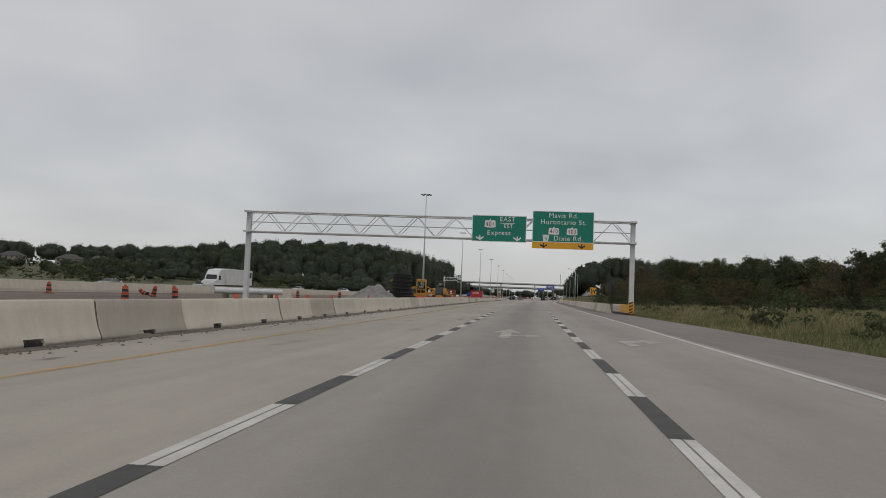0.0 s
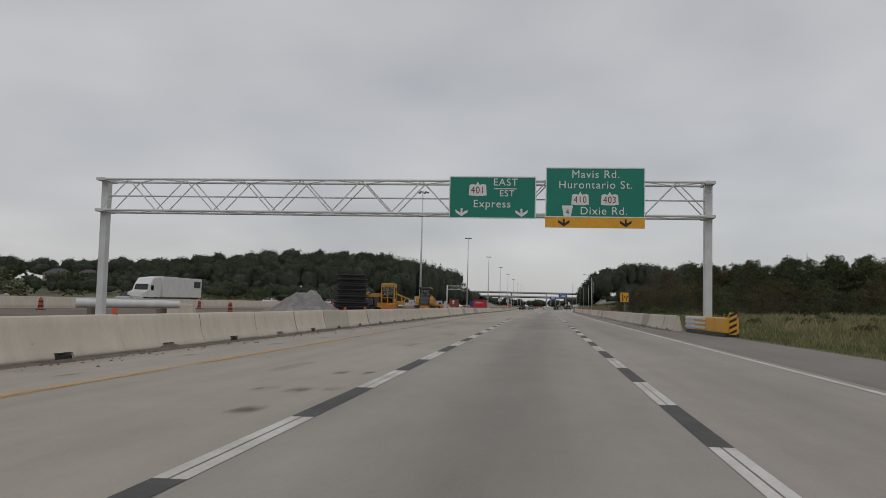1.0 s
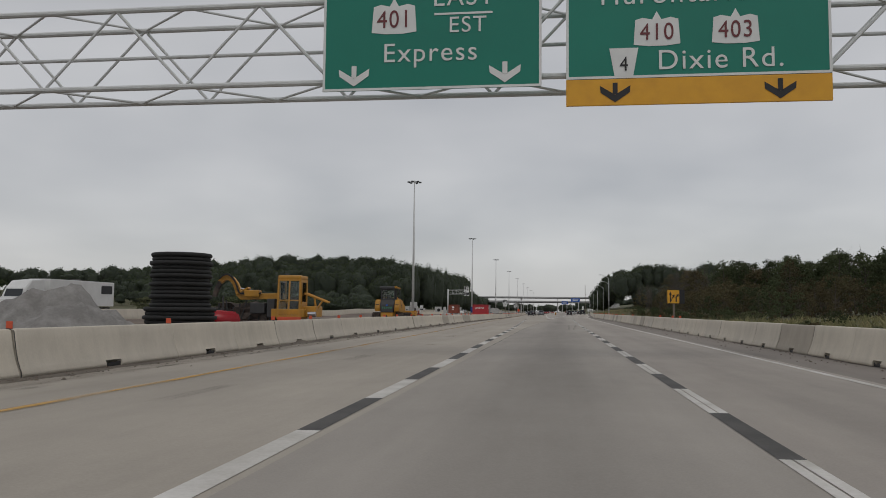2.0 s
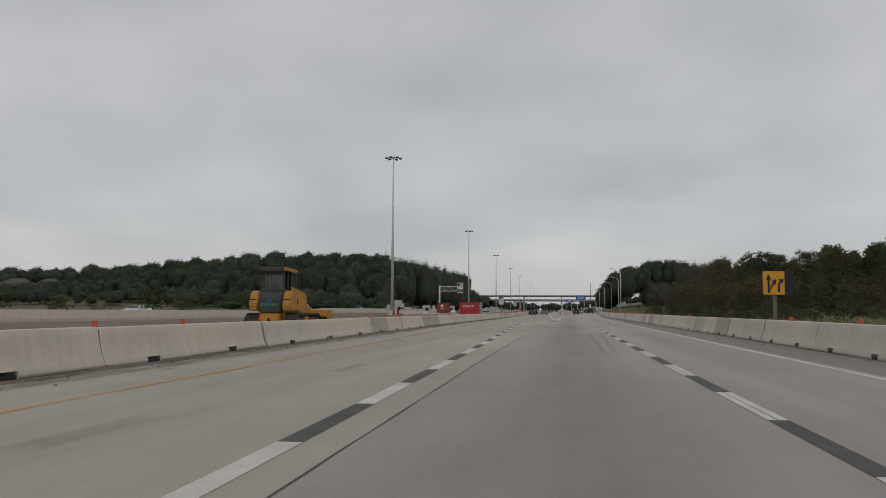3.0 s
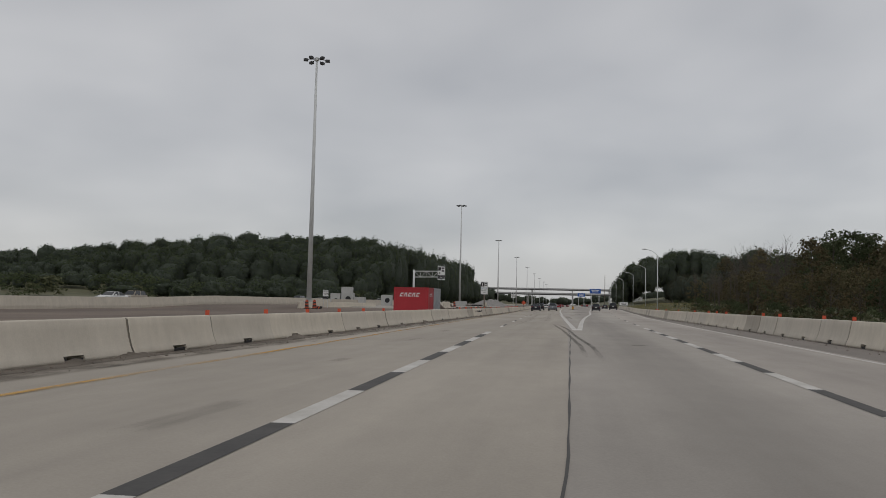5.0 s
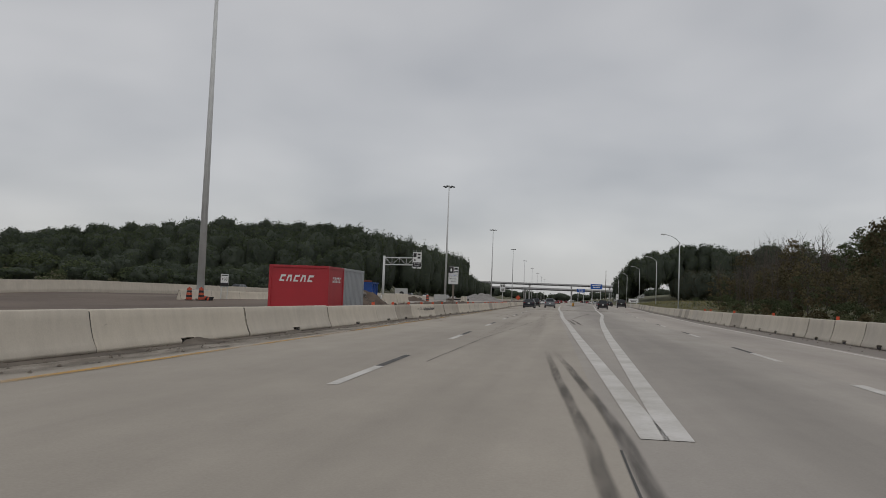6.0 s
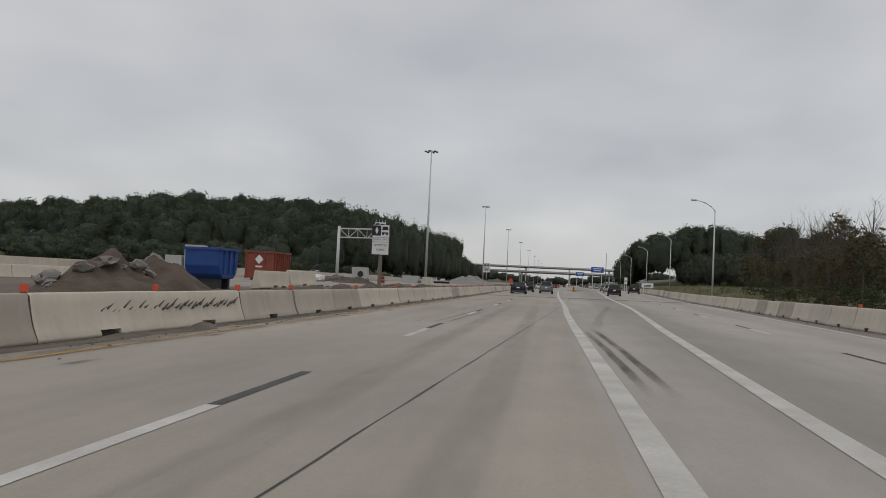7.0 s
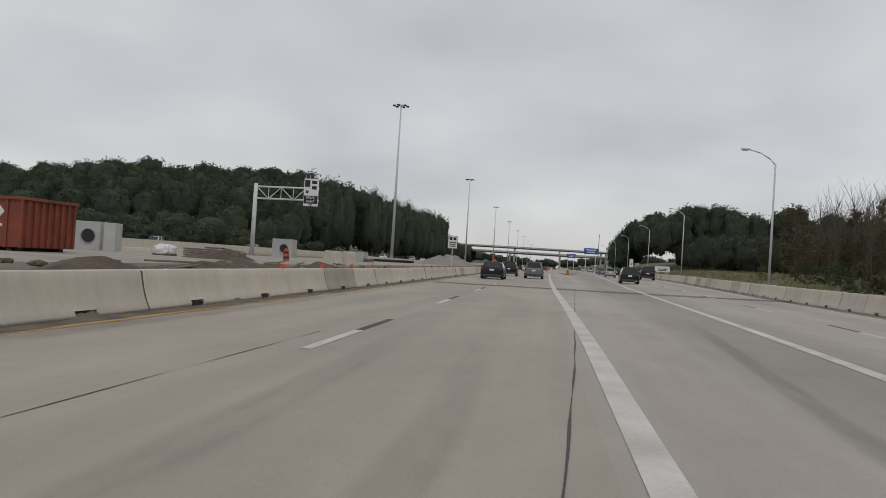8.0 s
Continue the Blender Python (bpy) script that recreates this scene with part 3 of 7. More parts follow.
SMUDGES = [(-3.48, 40.0, 0.36, 1.0), (-3.07, 40.4, 0.24, 0.8), (-3.58, 42.8, 0.28, 1.0), (-3.15, 42.9, 0.2, 1.0), (-3.95, 40.1, 0.34, 0.8), (-3.4, 38.0, 0.4, 0.9)]
for x, y, w, d in SMUDGES:
    crack(((x, y), (x + 0.05, y + d)), w, M_SMUDGE, "dark smudge on the pale concrete", "road_smudge")
for q in range(16, 190, 9):
    x = at_line("left_dash", q) - random.uniform(0.5, 3.2)
    crack(((x, q), (x + 0.05, q + random.uniform(1.0, 3.0))), random.uniform(0.25, 0.6), M_FAINT, "faint smudge on the pale concrete", "road_smudge")
bm = bmesh.new()
uv = bm.loops.layers.uv.verify()
prev = None
for i in range(41):                                     # a transverse joint over all lanes
    x = -10 + i * 0.5
    y = 296.2 + 0.12 * math.sin(i * 0.9) + 0.03 * x
    pair = (bm.verts.new((x, y - 2.0, road_z(x, y - 2.0) + 0.0048)), bm.verts.new((x, y + 2.0, road_z(x, y + 2.0) + 0.0048)))
    if prev:
        f = bm.faces.new((prev[0], pair[0], pair[1], prev[1]))
        for loop, u, v in zip(f.loops, (0, 0, 1, 1), (0.3, 0.4, 0.4, 0.3)):
            loop[uv].uv = (u, v)
    prev = pair
tagged(link("transverse_joint", bm, M_SKID), "dark sealed joint crossing all the lanes", "road marking", kind="structure")
crack(((0.42, 178.25), (0.44, 178.95)), 0.62, M_SMUDGE, "small dark scrape on the lane", "road_smudge")
bm = bmesh.new()
strip(bm, -60, 620, lambda y: at_line("left_barrier", y) - 0.4, lambda y: at_line("left_barrier", y) + 0.44 + 0.2 * noise.noise((y * 0.6, 3, 0))
      + 0.1 * noise.noise((y * 2.3, 7, 0)), 0.004, 0.7)
tagged(link("gutter_grime", bm, M_GRIME), "dark grit and dirt gathered along the barrier foot", "dirt", kind="stuff")
crack([(at_line("left_barrier", y) + 0.78 + 0.12 * noise.noise((y * 0.4, 5, 0)), y) for y in range(4, 330, 2)], 1.0, M_DUST,
      "thin brown dust spread out from the barrier foot", "road_dust", 0.0085)
for y in range(6, 250, 5):
    x = at_line("left_barrier", y) + random.uniform(0.75, 1.9)
    crack(((x, y), (x + 0.04, y + random.uniform(0.5, 1.6))), random.uniform(0.1, 0.3), M_SMUDGE, "dark patch of grit on the lane edge", "road_smudge", 0.011)

# ---- concrete barriers ----
PROFILE = ((0.30, 0.0), (0.298, 0.07), (0.25, 0.17), (0.205, 0.29), (0.165, 0.44), (0.125, 0.63), (0.098, 0.785), (0.085, 0.805), (0.06, 0.815))


def barrier_mesh(length, notch0, notch1):
    bm = bmesh.new()
    rings = []
    for y, low in ((0.012, 0), (0.05, 0), (notch0, 0), (notch0, 0.13), (notch1, 0.13), (notch1, 0), (length - 0.05, 0), (length - 0.012, 0)):
        inset = 0.018 if y < 0.02 or y > length - 0.02 else 0.0
        pts = [(max(0.02, w - inset), max(z, low) if z < 0.13 else z - (inset if z > 0.8 else 0)) for w, z in PROFILE]
        if low:
            pts[0], pts[1] = (0.272, 0.13), (0.268, 0.135)
        ring = [bm.verts.new((w, y, z)) for w, z in pts] + [bm.verts.new((-w, y, z)) for w, z in reversed(pts)]
        rings.append(ring)
    for a, b in zip(rings, rings[1:]):
        for i in range(len(a)):
            j = (i + 1) % len(a)
            bm.faces.new((a[i], a[j], b[j], b[i]))
    bm.faces.new(rings[0])
    bm.faces.new(list(reversed(rings[-1])))
    bmesh.ops.recalc_face_normals(bm, faces=bm.faces)
    me = bpy.data.meshes.new("concrete_barrier")
    bm.to_mesh(me)
    bm.free()
    me.materials.append(M_BARRIER)
    for f in me.polygons:
        f.use_smooth = abs(f.normal.y) < 0.5 and f.normal.z < 0.9
    for e in me.edges:
        e.use_edge_sharp = abs(me.vertices[e.vertices[0]].co.y - me.vertices[e.vertices[1]].co.y) < 1e-6
    return me


B_LEN = 4.12
S_LEN = 3.25                                  # the shorter kind beside the shoulder
# where the pieces of the median row meet: mixed lengths
JOINTS = [-62.0 + 4.3 * k for k in range(18)] + [15.8, 20.1, 24.4, 28.7, 33.1, 37.5, 42.1, 46.7, 51.1, 55.4, 59.8, 64.1, 68.5, 73.2, 79.2, 83.2, 87.0,
          91.5, 96.0, 100.4, 106.6, 110.7, 116.3, 121.5, 126.6, 132.0, 136.3, 140.6, 144.8, 149.0, 153.1, 157.1, 161.1, 165.1, 169.1, 173.0, 177.0,
          180.9, 184.8, 188.6, 192.5, 198.6, 205.6, 213.0, 220.2, 224.3, 228.3, 232.2, 236.2, 240.1, 244.0, 247.8, 251.6, 255.5]
JOINTS += [259.5 + B_LEN * k for k in range(56)]


def slot_mesh(mid, wide, seed):
    """Black faces that stand for the shade in a piece's drain gap, with a broken upper edge."""
    bm = bmesh.new()
    r = random.Random(seed)
    tops = [0.05 + 0.05 * r.random() for _ in range(9)]
    sides = []
    for sx in (-1, 1):
        low = [bm.verts.new((sx * 0.262, mid + wide * (k / 8 - 0.5), 0.002)) for k in range(9)]
        up = [bm.verts.new((sx * 0.262, mid + wide * (k / 8 - 0.5) * 0.97, z)) for k, z in enumerate(tops)]
        sides.append(low)
        for k in range(8):
            bm.faces.new((low[k], low[k + 1], up[k + 1], up[k]))
    for k in range(8):
        bm.faces.new((sides[0][k], sides[1][k], sides[1][k + 1], sides[0][k + 1]))
    ob = link("drain_slot", bm, M_BLACK)
    me = ob.data
    bpy.data.objects.remove(ob)
    return me


def shapes(length, wide, notch, seed):
    return barrier_mesh(length, notch, notch + wide), slot_mesh(notch + wide / 2, wide + 0.02, seed)


MEDIAN = {}                                   # one pair of meshes for each length
short_me, short_slot = shapes(S_LEN, 0.45, 1.4, 3)
bm = bmesh.new()
rings = []
for y in (-0.014, 0.014):
    pts = [(w * 0.9, z * 0.975) for w, z in PROFILE]
    rings.append([bm.verts.new((w, y, z)) for w, z in pts] + [bm.verts.new((-w, y, z)) for w, z in reversed(pts)])
for i in range(len(rings[0])):
    j = (i + 1) % len(rings[0])
    bm.faces.new((rings[0][i], rings[0][j], rings[1][j], rings[1][i]))
seal_ob = link("joint_filler", bm, M_BLACKP)
seal_data = seal_ob.data
bpy.data.objects.remove(seal_ob)


def barrier(m, tall, shape, gap, label, group, near):
    ob = new("concrete_barrier", shape)
    ob.matrix_basis = m
    ob.scale = (1, 1, tall)
    tagged(ob, label, "barrier", group)
    if near:
        slot = new("drain_slot", gap)
        slot.parent = ob
        seal = new("joint_filler", seal_data)
        seal.parent = ob


def median_height(y):
    return float(np.interp(y, (0, 100, 190, 240), (1.0, 1.02, 0.93, 0.9)))


for a, b in zip(JOINTS, JOINTS[1:]):
    size = round(b - a, 1)
    if size not in MEDIAN:
        MEDIAN[size] = shapes(size, 0.62, size / 2 - 0.31, int(size * 10))
    xa, xb = at_line("left_barrier", a) - 0.3, at_line("left_barrier", b) - 0.3
    barrier(pose(xa + random.uniform(-0.025, 0.025), a, road_z(xa, a) + random.uniform(-0.006, 0.01), 0, 0,
                 math.degrees(math.atan2(xa - xb, b - a)) + random.uniform(-0.3, 0.3)), median_height(a), *MEDIAN[size],
            "pale grey cast concrete traffic barrier standing on the median edge", "median barriers", 5 < a < 330)
for k in range(112):
    a = 96.9 + S_LEN * (k - 7)
    xa, xb = at_line("right_barrier", a) + 0.3, at_line("right_barrier", a + S_LEN) + 0.3
    barrier(pose(xa + random.uniform(-0.025, 0.025), a, road_z(xa, a) + random.uniform(-0.006, 0.01), 0, 0,
                 math.degrees(math.atan2(xa - xb, S_LEN)) + random.uniform(-0.35, 0.35)), 1.0, short_me, short_slot,
            "pale grey cast concrete traffic barrier standing beside the shoulder", "shoulder barriers", a < 330)
yard_me, yard_slot = shapes(B_LEN, 0.62, 1.75, 8)
for k in range(5):
    x, y = -34.4 + 0.95 * k, 249.6 + 4.0 * k
    barrier(pose(x, y, road_z(x, y) + 0.14, 0, 0, -13.4), 1.05, yard_me, yard_slot,
            "pale concrete traffic barrier guarding the mast foot", "mast barriers", True)
for k in range(16):
    x, y = -38.5 + 0.08 * k, 266 + B_LEN * k
    barrier(pose(x, y, road_z(x, y), 0, 0, -1.1), 1.0, yard_me, yard_slot,
            "pale concrete traffic barrier standing on the works yard", "yard barriers", True)

# grit drifted against the slots and the joints, pebbles and flakes along the gutter
bm = bmesh.new()
gr = random.Random(19)
for k, (a, b) in enumerate(zip(JOINTS[18:90], JOINTS[19:])):
    y = gr.choice(((a + b) / 2 - 0.4, (a + b) / 2 + 0.5, a, (a + b) / 2))
    foot = at_line("left_barrier", y)
    if gr.random() < 0.35:
        continue
    long, tall = gr.uniform(0.3, 0.9), gr.uniform(0.035, 0.11)
    grid = {}
    for i in range(13):
        for j in range(6):
            u, v = i / 6 - 1, j / 5
            px, py = foot - 0.06 + v * 0.34, y + u * long
            z = tall * max(0.0, 1 - u * u) * (1 - v) ** 1.3 * (1 + 0.7 * noise.noise((px * 9, py * 6, k)))
            grid[i, j] = bm.verts.new((px, py, road_z(px, py) + 0.004 + max(0.0, z)))
    for i in range(12):
        for j in range(5):
            bm.faces.new((grid[i, j], grid[i, j + 1], grid[i + 1, j + 1], grid[i + 1, j]))
tagged(link("drifted_grit", bm, M_GRIME), "grey-brown grit drifted against the barrier foot", "dirt", kind="stuff")
verts, faces = [], []
for k in range(2600):
    y = 8 + 250 * gr.random() ** 1.2
    x = at_line("left_barrier", y) + 0.1 + abs(gr.gauss(0, 0.42))
    if k % 4 == 0:
        x = at_line("right_barrier", y) - 0.1 - abs(gr.gauss(0, 0.5)) if y > 75 else x
    s, a = gr.uniform(0.012, 0.04), gr.uniform(0, 6.28)
    z, c = road_z(x, y) + 0.004, len(verts)
    for m in range(4):
        w = s * gr.uniform(0.7, 1.4)
        verts.append((x + w * math.cos(a + m * 1.57), y + w * math.sin(a + m * 1.57), z))
    verts.append((x, y, z + s * gr.uniform(0.5, 1.1)))
    faces += [(c + m, c + (m + 1) % 4, c + 4) for m in range(4)]
tagged(mesh_of("gutter_pebbles", verts, faces, M_GRIME), "small dark pebbles and flakes along the gutters", "gravel", kind="stuff")

bm = bmesh.new()
prev = None
for y in list(range(-200, 480, 20)) + [520, 700, 1100]:
    x = -50
    ring = [bm.verts.new((x + dx, y, ground_z(x, y) + z)) for dx, z in ((0.3, -0.2), (0.3, 0.3), (0.12, 1.2), (-0.12, 1.2), (-0.3, 0.3), (-0.3, -0.2))]
    if prev:
        for i in range(6):
            bm.faces.new((prev[i], prev[(i + 1) % 6], ring[(i + 1) % 6], ring[i]))
    prev = ring
tagged(link("median_wall", bm, M_BARRIER), "long pale concrete median wall before the far carriageway", "wall", kind="structure")
bm = bmesh.new()
bmesh.ops.create_grid(bm, x_segments=1, y_segments=1, size=0.5, matrix=Matrix.Translation((-59.5, 450, 0)) @ Matrix.Diagonal((16, 1300, 1, 1)))
far_road = link("far_carriageway", bm, M_PAD)
far_road.location.z = 0.08
tagged(far_road, "pale concrete carriageway of the opposite direction", "road", kind="structure")

# ---- sign gantry over the road ----
GY = 80.1


def gantry():
    g = thing("sign_gantry", "grey galvanised steel truss gantry spanning the highway", "gantry")
    xl, xr, zt, zb = -29.04, 9.43, 8.75, 6.72
    for x in (xl, xr):
        bm = bmesh.new()
        base = ground_z(x, GY)
        box(bm, x - 0.22, x + 0.22, GY - 0.28, GY + 0.28, base, zt + 0.15, 0.03)
        box(bm, x - 0.45, x + 0.45, GY - 0.45, GY + 0.45, base, base + 0.06, 0.01)
        part("post", bm, M_STEEL, g)
    y0, y1 = GY - 0.75, GY + 0.75
    for y, z in ((y0, zt), (y1, zt), (y0, zb), (y1, zb), (GY, (zt + zb) / 2)):
        bm = bmesh.new()
        tube(bm, (xl - 0.1, y, z), (xr + 0.1, y, z), 0.075 if z != (zt + zb) / 2 else 0.05, seg=10)
        part("chord", bm, M_STEEL, g)
    n = 20
    step = (xr - xl) / n
    for i in range(n):
        a, b = xl + step * i, xl + step * (i + 1)
        up = i % 2 == 0
        for y in (y0, y1):
            bm = bmesh.new()
            tube(bm, (a, y, zb if up else zt), (b, y, zt if up else zb), 0.04, seg=6)
            part("brace", bm, M_STEEL, g)
        bm = bmesh.new()
        tube(bm, (a, y0 if up else y1, zt), (b, y1 if up else y0, zt), 0.032, seg=6)
        part("lacing", bm, M_STEEL, g)
        bm = bmesh.new()
        tube(bm, (a, y0 if up else y1, zb), (b, y1 if up else y0, zb), 0.032, seg=6)
        part("lacing", bm, M_STEEL, g)
    for x in (xl, xr):
        for z in (zt, zb):
            bm = bmesh.new()
            box(bm, x - 0.3, x + 0.3, y0 - 0.1, y1 + 0.1, z - 0.09, z + 0.09, 0.01)
            part("saddle", bm, M_STEEL, g)
    return g


gantry()


def down_arrow(x, z, y, size, material, parent):
    bm = bmesh.new()
    s = size
    for pts in (((-0.12, 0.5), (0.12, 0.5), (0.12, -0.1), (-0.12, -0.1)), ((-0.75, 0.35), (-0.72, 0.0), (0, -0.5), (0, -0.12)),
                ((0.75, 0.35), (0.72, 0.0), (0, -0.5), (0, -0.12))):
        a = [bm.verts.new((x + px * s, y, z + pz * s)) for px, pz in pts]
        f = bm.faces.new(a)
        r = bmesh.ops.extrude_face_region(bm, geom=[f])
        bmesh.ops.translate(bm, verts=[v for v in r["geom"] if isinstance(v, bmesh.types.BMVert)], vec=(0, 0.008, 0))
    return part("arrow", bm, material, parent)


def shield(x, z, y, w, h, body, parent, trapezoid=False):
    bm = bmesh.new()
    if trapezoid:
        out = [(-0.5, 0.5), (0.5, 0.5), (0.32, -0.5), (-0.32, -0.5)]
    else:
        out = [(-0.46, 0.3), (-0.3, 0.36), (-0.1, 0.3), (0, 0.55), (0.1, 0.3), (0.3, 0.36), (0.46, 0.3), (0.5, -0.45), (0.2, -0.5), (-0.2, -0.5), (-0.5, -0.45)]
    a = [bm.verts.new((x + px * w, y, z + pz * h)) for px, pz in out]
    f = bm.faces.new(a)
    r = bmesh.ops.extrude_face_region(bm, geom=[f])
    bmesh.ops.translate(bm, verts=[v for v in r["geom"] if isinstance(v, bmesh.types.BMVert)], vec=(0, 0.01, 0))
    p = part("route_shield", bm, M_SIGNW, parent, "white route shield with dark figures")
    lettering(body, h * 0.72, x, z - h * 0.1, y - 0.008, M_BLACK if trapezoid else M_MAROON, p, "figures", squash=0.85)
    return p


def sign_board(name, label, x0, x1, z0, z1, y, face, rim=M_SIGNW, thick=0.06):
    s = thing(name, label, "road sign")
    bm = bmesh.new()
    box(bm, x0, x1, y, y + thick, z0, z1, 0.02)
    part("panel", bm, face, s)
    bm = bmesh.new()
    w = 0.06
    for a, b, c, d in ((x0, x1, z1 - w, z1), (x0, x1, z0, z0 + w), (x0, x0 + w, z0 + w, z1 - w), (x1 - w, x1, z0 + w, z1 - w)):
        box(bm, a, b, y - 0.008, y + 0.002, c, d)
    part("border", bm, rim, s)
    return s


SY = GY - 1.0
s1 = sign_board("overhead_sign", "green overhead highway sign for the express lanes", -6.13, -0.84, 6.42, 9.0, SY, M_GREEN)
shield(-4.38, 8.22, SY - 0.012, 1.1, 0.85, "401", s1)
lettering("EAST", 0.62, -2.7, 8.63, SY - 0.012, M_SIGNW, s1)
bm = bmesh.new()
box(bm, -3.4, -2.0, SY - 0.012, SY, 8.22, 8.27)
part("rule", bm, M_SIGNW, s1)
lettering("EST", 0.55, -2.6, 7.95, SY - 0.012, M_SIGNW, s1)
lettering("Express", 0.66, -3.5, 7.3, SY - 0.012, M_SIGNW, s1)
for x in (-5.35, -1.7):
    down_arrow(x, 6.78, SY - 0.014, 0.5, M_SIGNW, s1)
s2 = sign_board("overhead_sign", "green overhead highway sign with an amber exit band", -0.27, 5.62, 6.55, 9.57, SY, M_GREEN)
lettering("Mavis Rd.", 0.66, 2.7, 9.14, SY - 0.012, M_SIGNW, s2)
lettering("Hurontario St.", 0.66, 2.7, 8.5, SY - 0.012, M_SIGNW, s2)
shield(1.8, 7.68, SY - 0.012, 1.05, 0.78, "410", s2)
shield(3.55, 7.68, SY - 0.012, 1.05, 0.78, "403", s2)
shield(1.05, 6.93, SY - 0.012, 0.66, 0.66, "4", s2, True)
lettering("Dixie Rd.", 0.66, 3.2, 6.93, SY - 0.012, M_SIGNW, s2)
bm = bmesh.new()
box(bm, -0.27, 5.62, SY, SY + 0.06, 5.92, 6.545, 0.015)
part("exit_band", bm, M_SIGNY, s2, "amber exit-only band")
for x in (0.85, 4.5):
    down_arrow(x, 6.22, SY - 0.012, 0.46, M_BLACK, s2)

# ---- high lighting masts ----


def high_mast(x, y, h):
    m = thing("high_mast_light", "tall tapered galvanised steel lighting mast with a ring of lamps", "light mast",
              Matrix.Translation((x, y, ground_z(x, y))), "lighting masts")
    bm = bmesh.new()
    tube(bm, (0, 0, 0.7), (0, 0, h), 0.34, 0.13, 12)
    part("pole", bm, M_STEEL, m, smooth=True)
    bm = bmesh.new()
    tube(bm, (0, 0, -0.3), (0, 0, 0.8), 0.75, 0.7, 14)
    part("footing", bm, M_PRECAST, m, "round concrete footing")
    bm = bmesh.new()
    tube(bm, (0, 0, h - 0.1), (0, 0, h + 0.35), 0.28, 0.2, 10)
    part("head", bm, M_STEEL, m)
    for k in range(6):
        a = k * math.pi / 3 + 0.3
        c, s = math.cos(a), math.sin(a)
        bm = bmesh.new()
        tube(bm, (0.1 * c, 0.1 * s, h + 0.1), (1.1 * c, 1.1 * s, h + 0.05), 0.04, seg=6)
        box(bm, -0.3, 0.3, -0.22, 0.22, -0.17, 0.17, 0.06, pose(1.4 * c, 1.4 * s, h - 0.05, 0, 0, math.degrees(a)))
        part("floodlight", bm, M_DARK, m)
    return m


for x, y, h in ((-34.55, 253.9, 32.2), (-36.9, 417.3, 32.8), (-36.6, 558, 33), (-36.6, 701, 33), (-37, 850, 33), (-37, 1000, 33), (-37, 1150, 33),
                (-37, 1300, 33), (-37, 1450, 33)):
    high_mast(x, y, h)


def street_lamp(x, y, h, arm=2.4):
    m = thing("street_lamp", "grey steel street lamp with one curved arm over the road", "street lamp",
              Matrix.Translation((x, y, ground_z(x, y))), "shoulder lamps")
    bm = bmesh.new()
    tube(bm, (0, 0, -0.2), (0, 0, h), 0.13, 0.075, 10)
    part("pole", bm, M_STEEL, m, smooth=True)
    bm = bmesh.new()
    pts = [(0, 0, h - 0.1), (-0.5 * arm * 0.4, 0, h + 0.42), (-arm * 0.55, 0, h + 0.95), (-arm, 0, h + 1.25)]
    for a, b in zip(pts, pts[1:]):
        tube(bm, a, b, 0.06, 0.05, 8)
    part("arm", bm, M_STEEL, m, smooth=True)
    bm = bmesh.new()
    box(bm, -arm - 0.75, -arm + 0.05, -0.17, 0.17, h + 1.17, h + 1.35, 0.05)
    part("lantern", bm, M_STEEL, m)
    bm = bmesh.new()
    box(bm, -arm - 0.65, -arm - 0.15, -0.12, 0.12, h + 1.13, h + 1.17, 0.01)
    part("lens", bm, M_LENS, m)
    return m


for x, y, h in ((16.65, 328.6, 12.2), (22.4, 419, 12.0), (24.5, 497, 12.3), (25.5, 575, 12.3), (26.5, 655, 12.3), (27, 735, 12.3)):
    street_lamp(x, y, h)

# scuffs where vehicles have scraped the barrier
for k in range(32):
    y = 230.1 + k * 0.18
    x = at_line("left_barrier", y) - 0.15
    bm = bmesh.new()
    z = road_z(x, y) + 0.43 + 0.04 * math.sin(k * 1.9)
    tube(bm, (x + 0.014, y, z), (x - 0.012, y + 0.26, z + 0.1 + 0.03 * math.sin(k * 3.7)), 0.021, 0.009, 5)
    tagged(link("barrier_scuff", bm, M_BLACKP), "dark rubber scrape on the barrier face", "scuff", "barrier scuffs", kind="structure")

# ---- trees ----
rng = np.random.default_rng(7)


def leaf_quads(centres, normals, size, rng):
    """Leaf sprays lying roughly along the face of their clump."""
    n = len(centres)
    u = np.cross(normals, rng.normal(size=(n, 3)))
    u /= np.linalg.norm(u, axis=1, keepdims=True) + 1e-9
    v = np.cross(normals, u)
    s = size * rng.uniform(0.6, 1.3, (n, 1))
    a, b = u * s * 0.5, v * s * 0.42
    bend = normals * s * 0.12
    pts = np.stack([centres - a - bend, centres + b - a * 0.1, centres + a - bend, centres - b + a * 0.15], 1).reshape(-1, 3)
    return pts, np.arange(4 * n).reshape(-1, 4)


